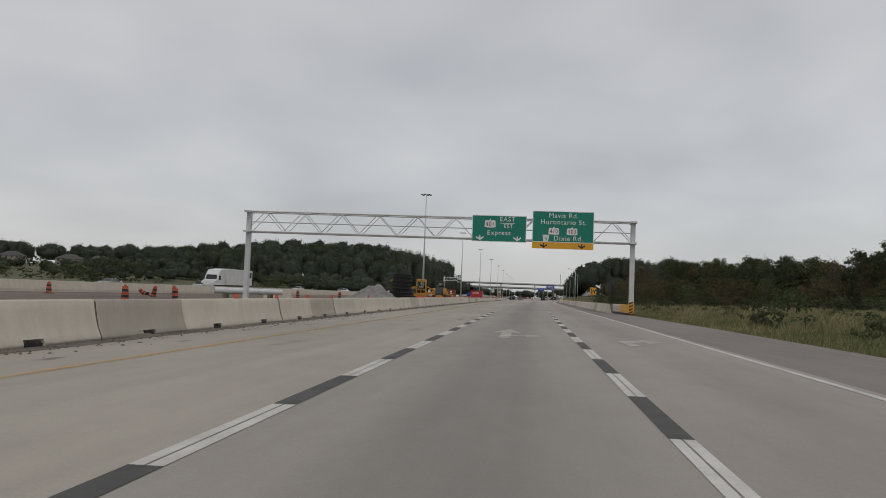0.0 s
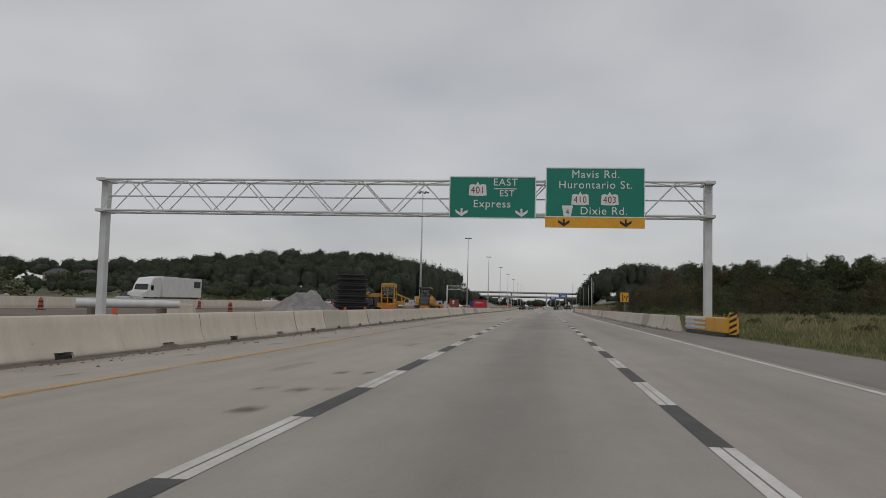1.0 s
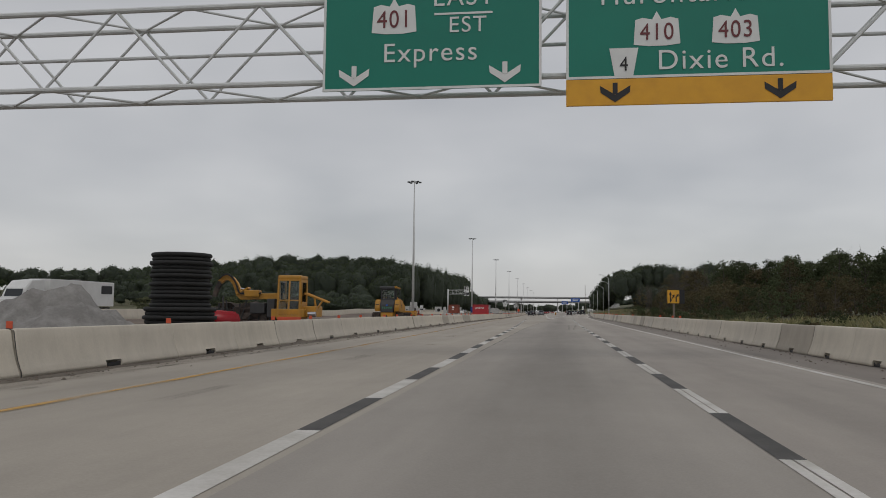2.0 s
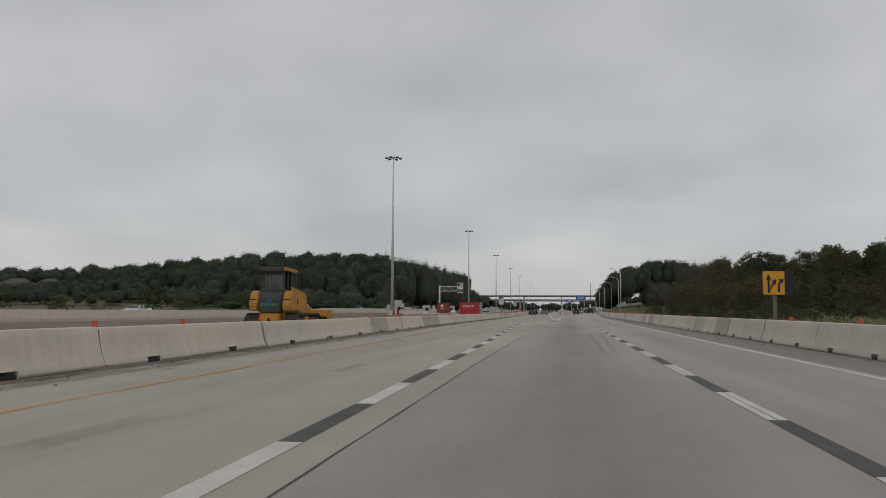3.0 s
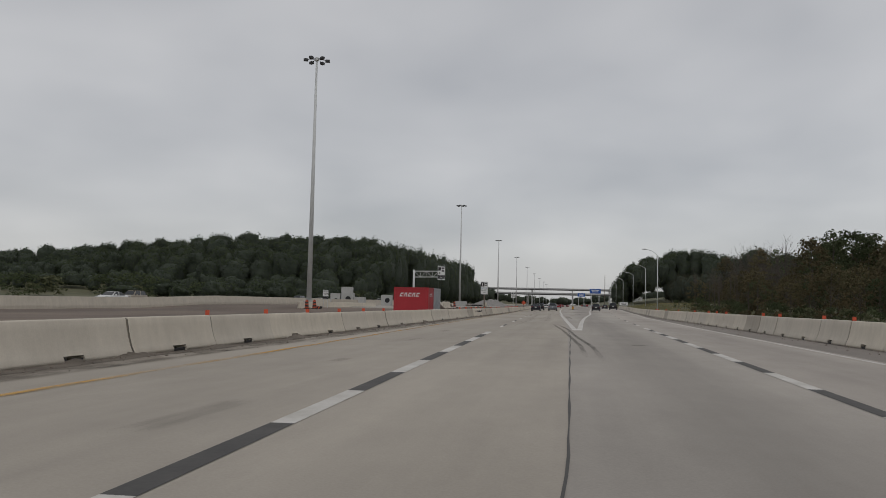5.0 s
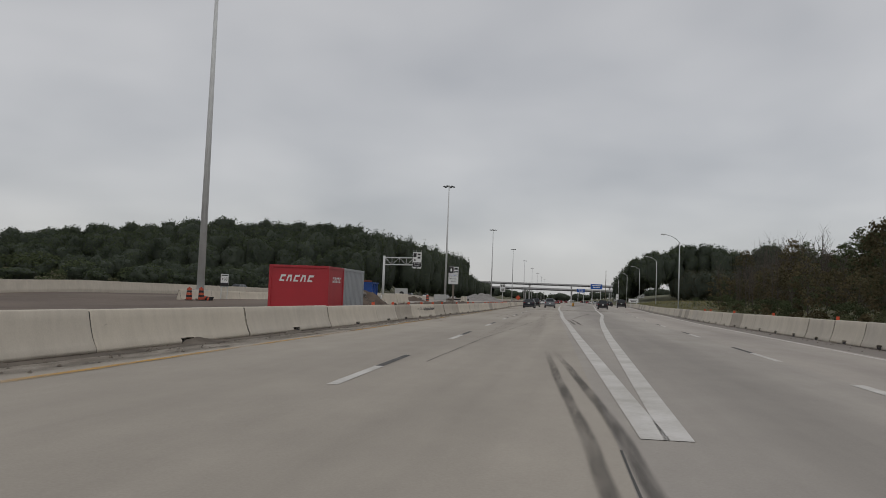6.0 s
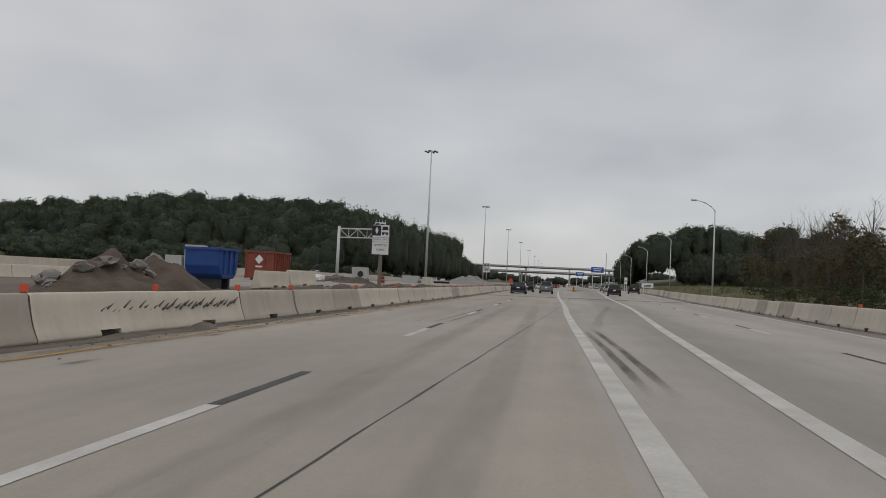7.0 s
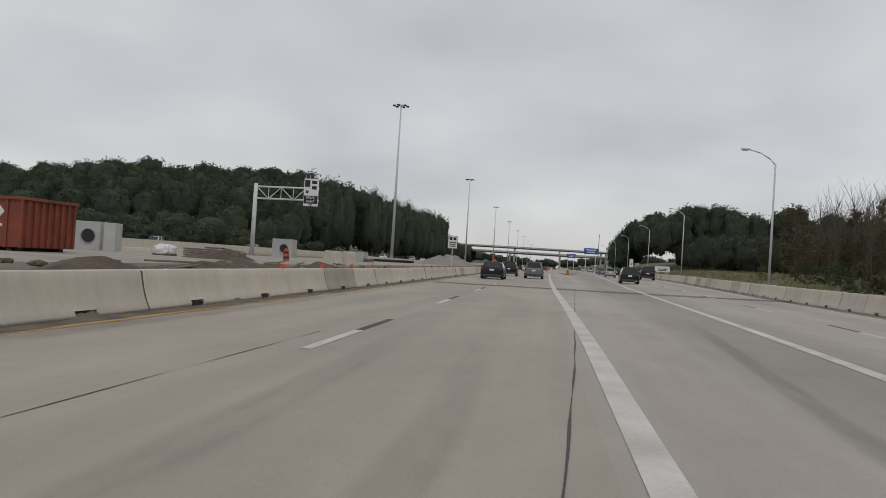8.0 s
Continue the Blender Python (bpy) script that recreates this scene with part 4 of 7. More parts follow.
def crown_points(h, r, low, clumps, per, rng, spread=0.16):
    """Leaf places and facings: domed clumps over and inside an uneven crown from low to h."""
    z = rng.uniform(0, 1, clumps) ** 0.85
    a = rng.uniform(0, 2 * math.pi, clumps)
    prof = np.sin(np.clip(0.12 + z * 0.84, 0, 1) * math.pi) ** 0.6
    lob = 0.82 + 0.3 * np.sin(3 * a + h) * rng.uniform(0.3, 1, clumps)
    rad = r * prof * lob * np.sqrt(rng.uniform(0.35, 1, clumps))
    c = np.stack([rad * np.cos(a), rad * np.sin(a), low + (h - low) * z * rng.uniform(0.92, 1.02, clumps)], 1)
    d = rng.normal(size=(clumps * per, 3))
    d /= np.linalg.norm(d, axis=1, keepdims=True)
    d[:, 2] = np.where(d[:, 2] < -0.35, -d[:, 2], d[:, 2])
    size = r * spread * 1.75 * np.repeat(rng.uniform(0.7, 1.25, (clumps, 1)), per, 0)
    pts = np.repeat(c, per, 0) + d * size * rng.uniform(0.55, 1.05, (clumps * per, 1)) * (1, 1, 0.8)
    nor = d + 0.2 * rng.normal(size=d.shape) + (0, 0, 0.25)
    return c, pts, nor / np.linalg.norm(nor, axis=1, keepdims=True)


def limb_mesh(bm, h, r, low, ends, rng, thick):
    tube(bm, (0, 0, -0.4), (0.1, 0.05, h * 0.45), thick, thick * 0.6, 7)
    tube(bm, (0.1, 0.05, h * 0.45), (0.0, 0.2, h * 0.9), thick * 0.6, thick * 0.12, 6)
    for e in ends:
        z0 = max(low * 0.7, e[2] - 0.35 * (h - low) * rng.uniform(0.4, 1))
        z0 = min(z0, h * 0.85)
        tube(bm, (0.05, 0.05, z0), tuple(e), thick * 0.3, thick * 0.06, 4)


def tree_kind(h, r, low, clumps, per, leaf, material, label, seed, limbs=16, thick=0.2, kind="tree"):
    g = np.random.default_rng(seed)
    t = thing(kind, label, kind, group="roadside trees" if kind == "tree" else "bushes at the wood edge")
    c, pts, nor = crown_points(h, r, low, clumps, per, g)
    v, f = leaf_quads(pts, nor, leaf, g)
    bm = bmesh.new()
    limb_mesh(bm, h, r, low, c[:limbs], g, thick)
    part("trunk", bm, M_TRUNK, t)
    mesh_of("crown", v.tolist(), f.tolist(), material, t)
    return t


def bare_tree(h, seed):
    g = np.random.default_rng(seed)
    t = thing("tree", "grey leafless tree with thin upright branches", "tree", group="roadside trees")
    bm = bmesh.new()
    tube(bm, (0, 0, -0.4), (0.1, 0, h * 0.5), 0.16, 0.1, 6)
    tube(bm, (0.1, 0, h * 0.5), (0.15, 0.1, h), 0.1, 0.02, 5)
    part("trunk", bm, M_TRUNK, t)
    bm = bmesh.new()
    for k in range(26):
        z = h * g.uniform(0.3, 0.85)
        a, l = g.uniform(0, 6.28), h * g.uniform(0.12, 0.3)
        p, q = Vector((0.1, 0.05, z)), Vector((0.1 + 0.45 * l * math.cos(a), 0.05 + 0.45 * l * math.sin(a), z + l))
        tube(bm, p, q, 0.045, 0.015, 4)
        for _ in range(3):
            s = p.lerp(q, g.uniform(0.4, 0.95))
            d = Vector((g.normal() * 0.5, g.normal() * 0.5, 1)).normalized() * l * 0.5
            tube(bm, s, s + d, 0.02, 0.008, 3, False)
    part("crown", bm, M_TRUNK, t, "bare grey twigs")
    return t


kinds = [
    tree_kind(15, 4.2, 1.5, 92, 20, 0.48, M_LEAF, "dense dark green broadleaf tree at the wood edge", 11),
    tree_kind(17, 4.8, 2.5, 98, 20, 0.52, M_LEAF, "tall dark green broadleaf tree at the wood edge", 12),
    tree_kind(13, 3.8, 1.2, 84, 20, 0.45, M_LEAFB, "brownish turning broadleaf tree at the wood edge", 13),
    tree_kind(14, 3.6, 2.0, 70, 18, 0.38, M_LEAFB, "thin brown-leaved tree with open branches", 14, 26),
    tree_kind(16, 4.4, 5.0, 56, 26, 0.46, M_LEAF, "tall tree with an open crown above bare stems", 15, 24),
]
kinds += [bare_tree(14, 21), bare_tree(12, 22),
          tree_kind(7.2, 2.7, 0.3, 46, 15, 0.34, M_LEAFB, "tall brown-leaved bush in the thicket", 23, 20, 0.1, "bush"),
          tree_kind(6.4, 2.6, 0.3, 44, 15, 0.34, M_LEAF, "tall dark green bush in the thicket", 24, 14, 0.1, "bush")]


def plant(count, xr, yr, pick, scale, seed, gap=2.6, clear=None):
    g = np.random.default_rng(seed)
    done = []
    tries = 0
    while len(done) < count and tries < count * 30:
        tries += 1
        x, y = g.uniform(*xr), g.uniform(*yr)
        if clear and clear(x, y):
            continue
        if any((x - a) ** 2 + (y - b) ** 2 < gap * gap for a, b in done):
            continue
        done.append((x, y))
        k = g.choice(len(kinds), p=tuple(pick) + (0.0,) * (len(kinds) - len(pick)))
        s = g.uniform(*scale)
        ob = copy_thing(kinds[k], Matrix.Translation((x, y, ground_z(x, y) - 0.1)) @ Matrix.Rotation(g.uniform(0, 6.28), 4, 'Z'))
        ob.scale = (s * g.uniform(0.9, 1.15), s * g.uniform(0.9, 1.15), s)



def edge_x(y):
    """Where the roadside wood begins."""
    return float(np.interp(y, (120, 200, 250, 300, 345, 420, 460), (92, 78, 66, 53, 50, 50, 47)))


def outside(back):
    return lambda x, y: x < edge_x(y) + back


plant(74, (53, 96), (150, 350), (0.24, 0.24, 0.2, 0.1, 0.18, 0.03, 0.01), (0.9, 1.12), 31, 3.4, outside(4))
plant(60, (64, 118), (130, 330), (0.3, 0.3, 0.14, 0.08, 0.16, 0.02, 0.0), (0.95, 1.12), 36, 3.6, outside(14))


def thicket(x, y):
    return x < float(np.interp(y, (120, 180, 225, 366), (86, 66, 36, 29)))


plant(110, (28, 70), (195, 372), (0, 0, 0, 0, 0, 0, 0, 0.62, 0.38), (0.7, 1.25), 32, 2.4, thicket)
plant(36, (56, 96), (140, 230), (0, 0, 0, 0, 0, 0, 0, 0.6, 0.4), (0.8, 1.2), 38, 2.6, thicket)
plant(30, (29, 50), (330, 372), (0, 0, 0, 0, 0, 0.42, 0.38, 0.2, 0), (0.42, 0.66), 33, 1.7, thicket)
plant(52, (50, 68), (384, 455), (0, 0, 0.02, 0.05, 0, 0.5, 0.43, 0, 0), (0.92, 1.2), 35, 1.7)
plant(34, (56, 96), (348, 450), (0.14, 0.14, 0.34, 0.24, 0.14, 0, 0, 0, 0), (0.93, 1.12), 37, 3.0)
plant(36, (44, 64), (365, 465), (0, 0, 0, 0, 0, 0, 0, 0.75, 0.25), (0.8, 1.2), 39, 2.0)
kinds[0].matrix_basis = pose(97, 150, ground_z(97, 150))
kinds[1].matrix_basis = pose(84, 200, ground_z(84, 200))
kinds[2].matrix_basis = pose(39.8, 302, ground_z(39.8, 302))
kinds[3].matrix_basis = pose(58, 275, ground_z(58, 275))
kinds[4].matrix_basis = pose(83, 318, ground_z(83, 318))
kinds[5].matrix_basis = pose(55, 402, ground_z(55, 402))
kinds[6].matrix_basis = pose(58, 412, ground_z(58, 412))
kinds[7].matrix_basis = pose(36, 290, ground_z(36, 290))
kinds[8].matrix_basis = pose(38, 262, ground_z(38, 262))


def dome(rings, sides):
    """A closed low ball: unit directions and faces."""
    d = [(0, 0, 1)]
    for i in range(1, rings):
        b = math.pi * i / rings
        d += [(math.sin(b) * math.cos(2 * math.pi * k / sides), math.sin(b) * math.sin(2 * math.pi * k / sides), math.cos(b)) for k in range(sides)]
    d.append((0, 0, -1))
    f = []
    for k in range(sides):
        m = (k + 1) % sides
        f.append((0, 1 + k, 1 + m, 1 + m))
        for i in range(rings - 2):
            a = 1 + i * sides
            f.append((a + k, a + sides + k, a + sides + m, a + m))
        a = 1 + (rings - 2) * sides
        f.append((a + k, len(d) - 1, a + m, a + m))
    return np.array(d), f


DOME, DOME_F = dome(9, 12)


def far_woods(name, label, places, material, leaf, seed, leaves=900):
    """Distant woods as one mass of trees: each a lobed crown under a skin of small leaf sprays. places: x, y, height, radius, foot of the crown."""
    g = np.random.default_rng(seed)
    vs, fs, inner, off = [], [], [], 0
    for x, y, h, r, low in places:
        foot = np.array((x, y, ground_z(x, y) + (h + low) / 2))
        size = np.array((r * g.uniform(0.85, 1.15), r * g.uniform(0.85, 1.15), (h - low) / 2))
        way = g.normal(size=(7, 3))
        way /= np.linalg.norm(way, axis=1, keepdims=True)
        way *= g.uniform(4, 10, (7, 1))
        ph = g.uniform(0, 6.28, 7)

        def reach(d):
            return np.clip(0.97 + 0.1 * np.sin(d @ way.T + ph).sum(1), 0.72, 1.2)
        def full(d):
            """Broad-shouldered rather than pointed."""
            return np.stack([d[:, 0] * (1 + 0.12 * d[:, 2]), d[:, 1] * (1 + 0.12 * d[:, 2]), np.sign(d[:, 2]) * np.abs(d[:, 2]) ** 0.72], 1)
        # inner ball, coloured darker than the leaves as crown shade
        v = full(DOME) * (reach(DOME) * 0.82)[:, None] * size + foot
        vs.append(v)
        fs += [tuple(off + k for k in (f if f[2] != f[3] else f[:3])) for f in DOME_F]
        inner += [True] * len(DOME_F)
        off += len(v)
        d = g.normal(size=(leaves, 3))
        d[:, 2] += 0.25
        d /= np.linalg.norm(d, axis=1, keepdims=True)
        nor = d / size * r + 0.7 * g.normal(size=d.shape)
        nor /= np.linalg.norm(nor, axis=1, keepdims=True)
        pts = full(d) * (reach(d) * g.uniform(0.8, 0.99, leaves))[:, None] * size + foot
        q, f = leaf_quads(pts, nor, leaf, g)
        vs.append(q)
        fs += (f + off).tolist()
        inner += [False] * len(f)
        off += len(q)
    ob = mesh_of(name, np.concatenate(vs).tolist(), fs, material)
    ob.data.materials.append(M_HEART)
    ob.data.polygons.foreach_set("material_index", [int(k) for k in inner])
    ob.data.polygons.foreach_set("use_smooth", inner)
    return tagged(ob, label, "woods", kind="stuff")


def hill_top(x):
    """Height of the wood's outline over the left hillside."""
    return float(np.interp(x, (-310, -270, -236, -195, -160, -135, -110, -88), (22, 27, 32.5, 34, 35.8, 36, 33, 29)))


g = np.random.default_rng(5)
spots = []
for _ in range(105):          # the crest of the wood
    x, y = g.uniform(-285, -92), g.uniform(562, 612)
    h = hill_top(x) * g.uniform(0.86, 1.06) - ground_z(x, y)
    r = g.uniform(4.0, 7.6)
    spots.append((x, y, h, r, max(2, h - 2.3 * r)))
for k in range(44):           # its far end, lower towards the overpass
    y = 700 + k * 6 + g.uniform(-4, 4)
    spots.append((-86 + (y - 700) * 0.05 - abs(g.normal()) * 7, y, float(np.interp(y, (700, 830, 970), (28, 20, 11))) * g.uniform(0.85, 1.1), g.uniform(4.5, 7), 0.5))
for _ in range(110):          # its side along the far carriageway
    y = 550 + 330 * g.uniform(0, 1) ** 1.4
    h = g.uniform(29, 35) - 4 * max(0.0, 1 - (y - 550) / 90)
    spots.append((-90 - abs(g.normal()) * 12 + (y - 540) * 0.012, y, h, g.uniform(4.5, 6.5), 1))
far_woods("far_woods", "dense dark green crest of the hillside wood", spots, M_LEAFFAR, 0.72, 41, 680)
spots = []
for _ in range(140):          # the slope that faces the traffic
    x, y = g.uniform(-285, -88), g.uniform(505, 560)
    h = hill_top(x) * (0.5 + 0.42 * (y - 505) / 55) * g.uniform(0.88, 1.08) - ground_z(x, y)
    r = g.uniform(4.4, 7)
    spots.append((x, y, max(8, h), r, max(0, h - 2.5 * r)))
spots.append((-172, 530, 15, 6.5, 0))
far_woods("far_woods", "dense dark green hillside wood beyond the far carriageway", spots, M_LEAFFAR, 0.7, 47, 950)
spots = [(g.uniform(-290, -84), g.uniform(455, 512), g.uniform(5, 10), g.uniform(2.6, 4.4), 0.6) for _ in range(130)]
spots += [(g.uniform(-96, -78), g.uniform(300, 520), g.uniform(2.5, 5.5), g.uniform(2, 3.4), 0.3) for _ in range(50)]
far_woods("far_woods", "low green scrub beside the far carriageway", spots, M_LEAFFAR, 0.5, 46, 420)
spots = []
for _ in range(150):
    h = g.uniform(12, 19)
    spots.append((g.uniform(-640, -262), g.uniform(600, 680), h, g.uniform(4.5, 7), h * 0.25))
for _ in range(100):
    spots.append((g.uniform(-620, -270), g.uniform(470, 530), g.uniform(3.5, 7.5), g.uniform(3, 5), 0.5))
far_woods("far_woods", "low dark tree line behind distant houses", spots, M_LEAFFAR, 0.95, 42, 300)
spots = []
for _ in range(112):
    y = g.uniform(625, 800)
    x = 40 + g.uniform(0, 1) ** 1.4 * 140
    h = float(np.interp(x, (40, 48, 60, 95, 190), (28, 33, 34.5, 34.5, 30))) * g.uniform(0.8, 1.03) - ground_z(x, y) + 1
    r = g.uniform(4.8, 7.4)
    spots.append((x, y, h, r, max(0.5, h - g.uniform(2.2, 3.4) * r)))
for k in range(9):            # its low near end
    spots.append((30 + 1.2 * k, 700 + 17 * k % 48, 13 + 1.6 * k + math.sin(k * 2.3), 4.4 + 0.8 * math.sin(k * 1.7), 0.3))
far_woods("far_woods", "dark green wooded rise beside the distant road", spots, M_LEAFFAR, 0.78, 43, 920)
spots = []
for _ in range(95):
    y = g.uniform(455, 640)
    spots.append((54 + g.uniform(0, 1) ** 1.3 * 56, y, g.uniform(11.5, 16), g.uniform(3.2, 4.8), 0.8))
far_woods("far_woods", "dark brown-green tree belt beside the ramp", spots, M_LEAFBELT, 0.56, 45, 850)
spots = [(g.uniform(-420, 420), g.uniform(1500, 2300), g.uniform(12, 18), g.uniform(9, 14), 1) for _ in range(200)]
far_woods("far_woods", "faint low tree line on the horizon", spots, M_LEAFFAR, 2.2, 44, 110)


def shrub(h, r, material, label, seed):
    g = np.random.default_rng(seed)
    c, pts, nor = crown_points(h, r, 0.05, 24, 18, g, 0.2)
    v, f = leaf_quads(pts, nor, 0.2, g)
    ob = mesh_of("shrub", v.tolist(), f.tolist(), material)
    return tagged(ob, label, "shrub", "verge shrubs")


shrubs = [shrub(1.5, 1.1, M_LEAFL, "grey-green leafy shrub in the rough verge", 51), shrub(1.1, 0.9, M_LEAFB, "brownish low shrub in the rough verge", 52),
          shrub(2.2, 1.5, M_LEAF, "dark green leafy shrub in the rough verge", 53)]
g = np.random.default_rng(9)
for k in range(150):
    y = g.uniform(20, 130) if k < 30 else g.uniform(180, 368)
    x = at_line("right_barrier", y) + 5.5 + abs(g.normal()) * (16 if y < 130 else 8)
    if y > 180:
        x = g.uniform(24, 40)
    p = shrubs[g.choice(3, p=(0.3, 0.35, 0.35))]
    ob = copy_thing(p, Matrix.Translation((x, y, ground_z(x, y) - 0.05)) @ Matrix.Rotation(g.uniform(0, 6.28), 4, 'Z'))
    s = g.uniform(0.6, 1.2)
    ob.scale = (s, s, s)
for k in range(40):
    x, y = g.uniform(-125, -78), g.uniform(60, 500)
    ob = copy_thing(shrubs[2 if k % 3 else 0], Matrix.Translation((x, y, ground_z(x, y) - 0.05)))
    s = g.uniform(1.0, 2.4)
    ob.scale = (s * 1.3, s * 1.3, s)
for i, (x, y) in enumerate(((14.5, 52), (16, 60), (18, 70))):
    shrubs[i].matrix_basis = pose(x, y, ground_z(x, y) - 0.05)


def grass_patch(name, label, count, place, height, seed, material=M_BLADE, width=0.05, lean=0.3):
    """Bent blades in tufts of uneven height."""
    g = np.random.default_rng(seed)
    vs, fs = [], []
    while len(fs) < count * 2:
        cx, cy, rise = place(g)
        tuft = height * rise * (0.75 + 0.7 * noise.noise((cx * 0.35, cy * 0.2, seed)))
        for _ in range(int(g.integers(4, 9))):
            x, y = cx + g.normal() * 0.12, cy + g.normal() * 0.12
            z = ground_z(x, y) - 0.03
            h = max(0.12, tuft * g.uniform(0.55, 1.25))
            a = g.uniform(0, 6.28)
            dx, dy = width * math.cos(a), width * math.sin(a)
            lx, ly = g.normal() * lean * h, g.normal() * lean * h
            i = len(vs)
            vs += [(x - dx, y - dy, z), (x + dx, y + dy, z), (x + lx * 0.4 + dx * 0.7, y + ly * 0.4 + dy * 0.7, z + h * 0.6), (x + lx, y + ly, z + h * 0.96)]
            fs += [(i, i + 1, i + 2), (i, i + 2, i + 3)]
    return tagged(mesh_of(name, vs, fs, material), label, "grass", kind="stuff")


def verge(g):
    y = g.uniform(12, 140)
    d = abs(g.normal()) * 9
    return 8.9 + d + 0.25 * noise.noise((y * 0.4, 0, 5)), y, 0.25 + 0.75 * min(1, d / 7)


def bank(g):
    y = g.uniform(125, 470)
    return at_line("right_barrier", y) + 1.4 + abs(g.normal()) * (7 if y < 300 else 13), y, 1.0


grass_patch("tall_grass", "tall yellow-green rough grass on the verge", 44000, verge, 0.8, 61, M_BLADE, 0.022)
grass_patch("tall_grass", "pale seeding grass heads among the verge grass", 22000, verge, 1.05, 64, M_BLADEL, 0.014, 0.22)
grass_patch("tall_grass", "rough grass bank behind the shoulder barrier", 26000, bank, 0.55, 62, M_BLADEL, 0.045)
grass_patch("tall_grass", "pale reeds standing in the wet ditch", 20000, lambda g: (g.uniform(16, 64), g.uniform(30, 190), 1.0), 1.1, 63, M_BLADEL, 0.04)

# ---- roadside signs ----


def board(name, label, x, y, z0, z1, w, face, post=M_STEEL, posts=(0,), yaw=0.0, post_w=0.05, rim=None):
    """A flat sign on posts; its own x runs along the board, which faces -y."""
    base = ground_z(x, y)
    s = thing(name, label, "road sign", pose(x, y, base, 0, 0, yaw))
    z0, z1 = z0 - base, z1 - base
    bm = bmesh.new()
    box(bm, -w / 2, w / 2, -0.02, 0.02, z0, z1, 0.012)
    part("panel", bm, face, s)
    for px in posts:
        bm = bmesh.new()
        box(bm, px - post_w, px + post_w, 0.02, 0.02 + 2 * post_w, -0.3, z1 - 0.05, 0.01)
        part("post", bm, post, s)
    bm = bmesh.new()
    t = 0.025
    for a, b, c, d in ((-w / 2, w / 2, z1 - t, z1), (-w / 2, w / 2, z0, z0 + t), (-w / 2, -w / 2 + t, z0 + t, z1 - t), (w / 2 - t, w / 2, z0 + t, z1 - t)):
        box(bm, a, b, -0.026, -0.019, c, d)
    part("border", bm, rim or M_BLACK, s)
    return s, z0, z1


def bars(parent, rows, material, y=-0.028, name="legend"):
    """Plain bars (x, z, width, height) that stand for writing too small to read."""
    for x, z, w, h in rows:
        bm = bmesh.new()
        box(bm, x - w / 2, x + w / 2, y, y + 0.008, z - h / 2, z + h / 2)
        part(name, bm, material, parent)


ys, a, b = board("lane_sign", "amber lane diagram sign with black arrows and a folded dark panel", 9.6, 132.8, 1.95, 3.15, 1.05, M_SIGNY, M_WOOD, (0.05,), 0, 0.08)
bm = bmesh.new()
for pts in (((-0.3, 0.1), (-0.2, 0.1), (-0.2, 0.75), (-0.12, 0.75), (-0.25, 1.05), (-0.38, 0.75), (-0.3, 0.75)),
            ((-0.2, 0.3), (-0.2, 0.18), (0.02, 0.55), (0.08, 0.48), (0.12, 0.8), (-0.12, 0.68), (-0.05, 0.62)),
            ((0.18, 0.15), (0.28, 0.15), (0.28, 0.5), (0.36, 0.62), (0.42, 0.55), (0.46, 0.82), (0.2, 0.76), (0.28, 0.7), (0.18, 0.55))):
    bm.faces.new([bm.verts.new((px, -0.03, a + pz)) for px, pz in pts])
part("arrows", bm, M_BLACK, ys, "black lane arrows")
bm = bmesh.new()
box(bm, 0.53, 0.95, -0.02, 0.3, a, b, 0.01)
part("folded_panel", bm, M_BLACK, ys, "dark folded side panel")

hs, a, b = board("lane_rule_sign", "white carpool lane rule sign on a timber post", -12.78, 261.1, 2.25, 3.93, 0.97, M_SIGNW, M_WOOD, (0.02,), 4, 0.09)
bm = bmesh.new()
box(bm, -0.46, 0.0, -0.028, -0.02, b - 0.62, b - 0.06)
part("dark_square", bm, M_BLACK, hs, "black square behind the diamond")
bm = bmesh.new()
bm.faces.new([bm.verts.new((-0.23 + px, -0.032, b - 0.34 + pz)) for px, pz in ((0, 0.22), (0.09, 0), (0, -0.22), (-0.09, 0))])
part("diamond", bm, M_SIGNW, hs, "white lane diamond")
bars(hs, ((0.23, b - 0.18, 0.3, 0.14), (0.23, b - 0.27, 0.38, 0.05), (0.23, b - 0.46, 0.36, 0.07), (0.12, b - 0.52, 0.1, 0.1), (0.34, b - 0.52, 0.1, 0.1)), M_BLACK, name="pictogram")
lettering("GREEN/VERTE", 0.14, 0, b - 0.83, -0.022, M_SIGNB, hs, squash=0.8)
bars(hs, ((0, b - 0.71, 0.84, 0.015), (0, b - 0.97, 0.84, 0.015), (-0.42, b - 0.84, 0.015, 0.26), (0.42, b - 0.84, 0.015, 0.26)), M_BLACK, name="frame_line")
lettering("PERMITTED", 0.16, 0, b - 1.15, -0.022, M_BLACK, hs, squash=0.8)
lettering("PERMIS", 0.16, 0, b - 1.4, -0.022, M_BLACK, hs, squash=0.8)

ws, a, b = board("regulation_sign", "white regulation sign with small writing on a steel post", -13.9, 335, 2.35, 3.7, 1.0, M_SIGNW, M_STEEL, (0.0,), 3, 0.04)
bars(ws, ((-0.2, b - 0.3, 0.3, 0.3), (0.22, b - 0.3, 0.3, 0.28), (0, b - 0.7, 0.7, 0.09), (0, b - 0.9, 0.6, 0.09), (0, b - 1.1, 0.66, 0.09)), M_BLACK)
sp, a, b = board("speed_limit_sign", "white speed limit sign with a dark tab on a thin post", -32.45, 254.2, 1.15, 2.35, 0.75, M_SIGNW, M_STEEL, (-0.28, 0.28), 5, 0.03)
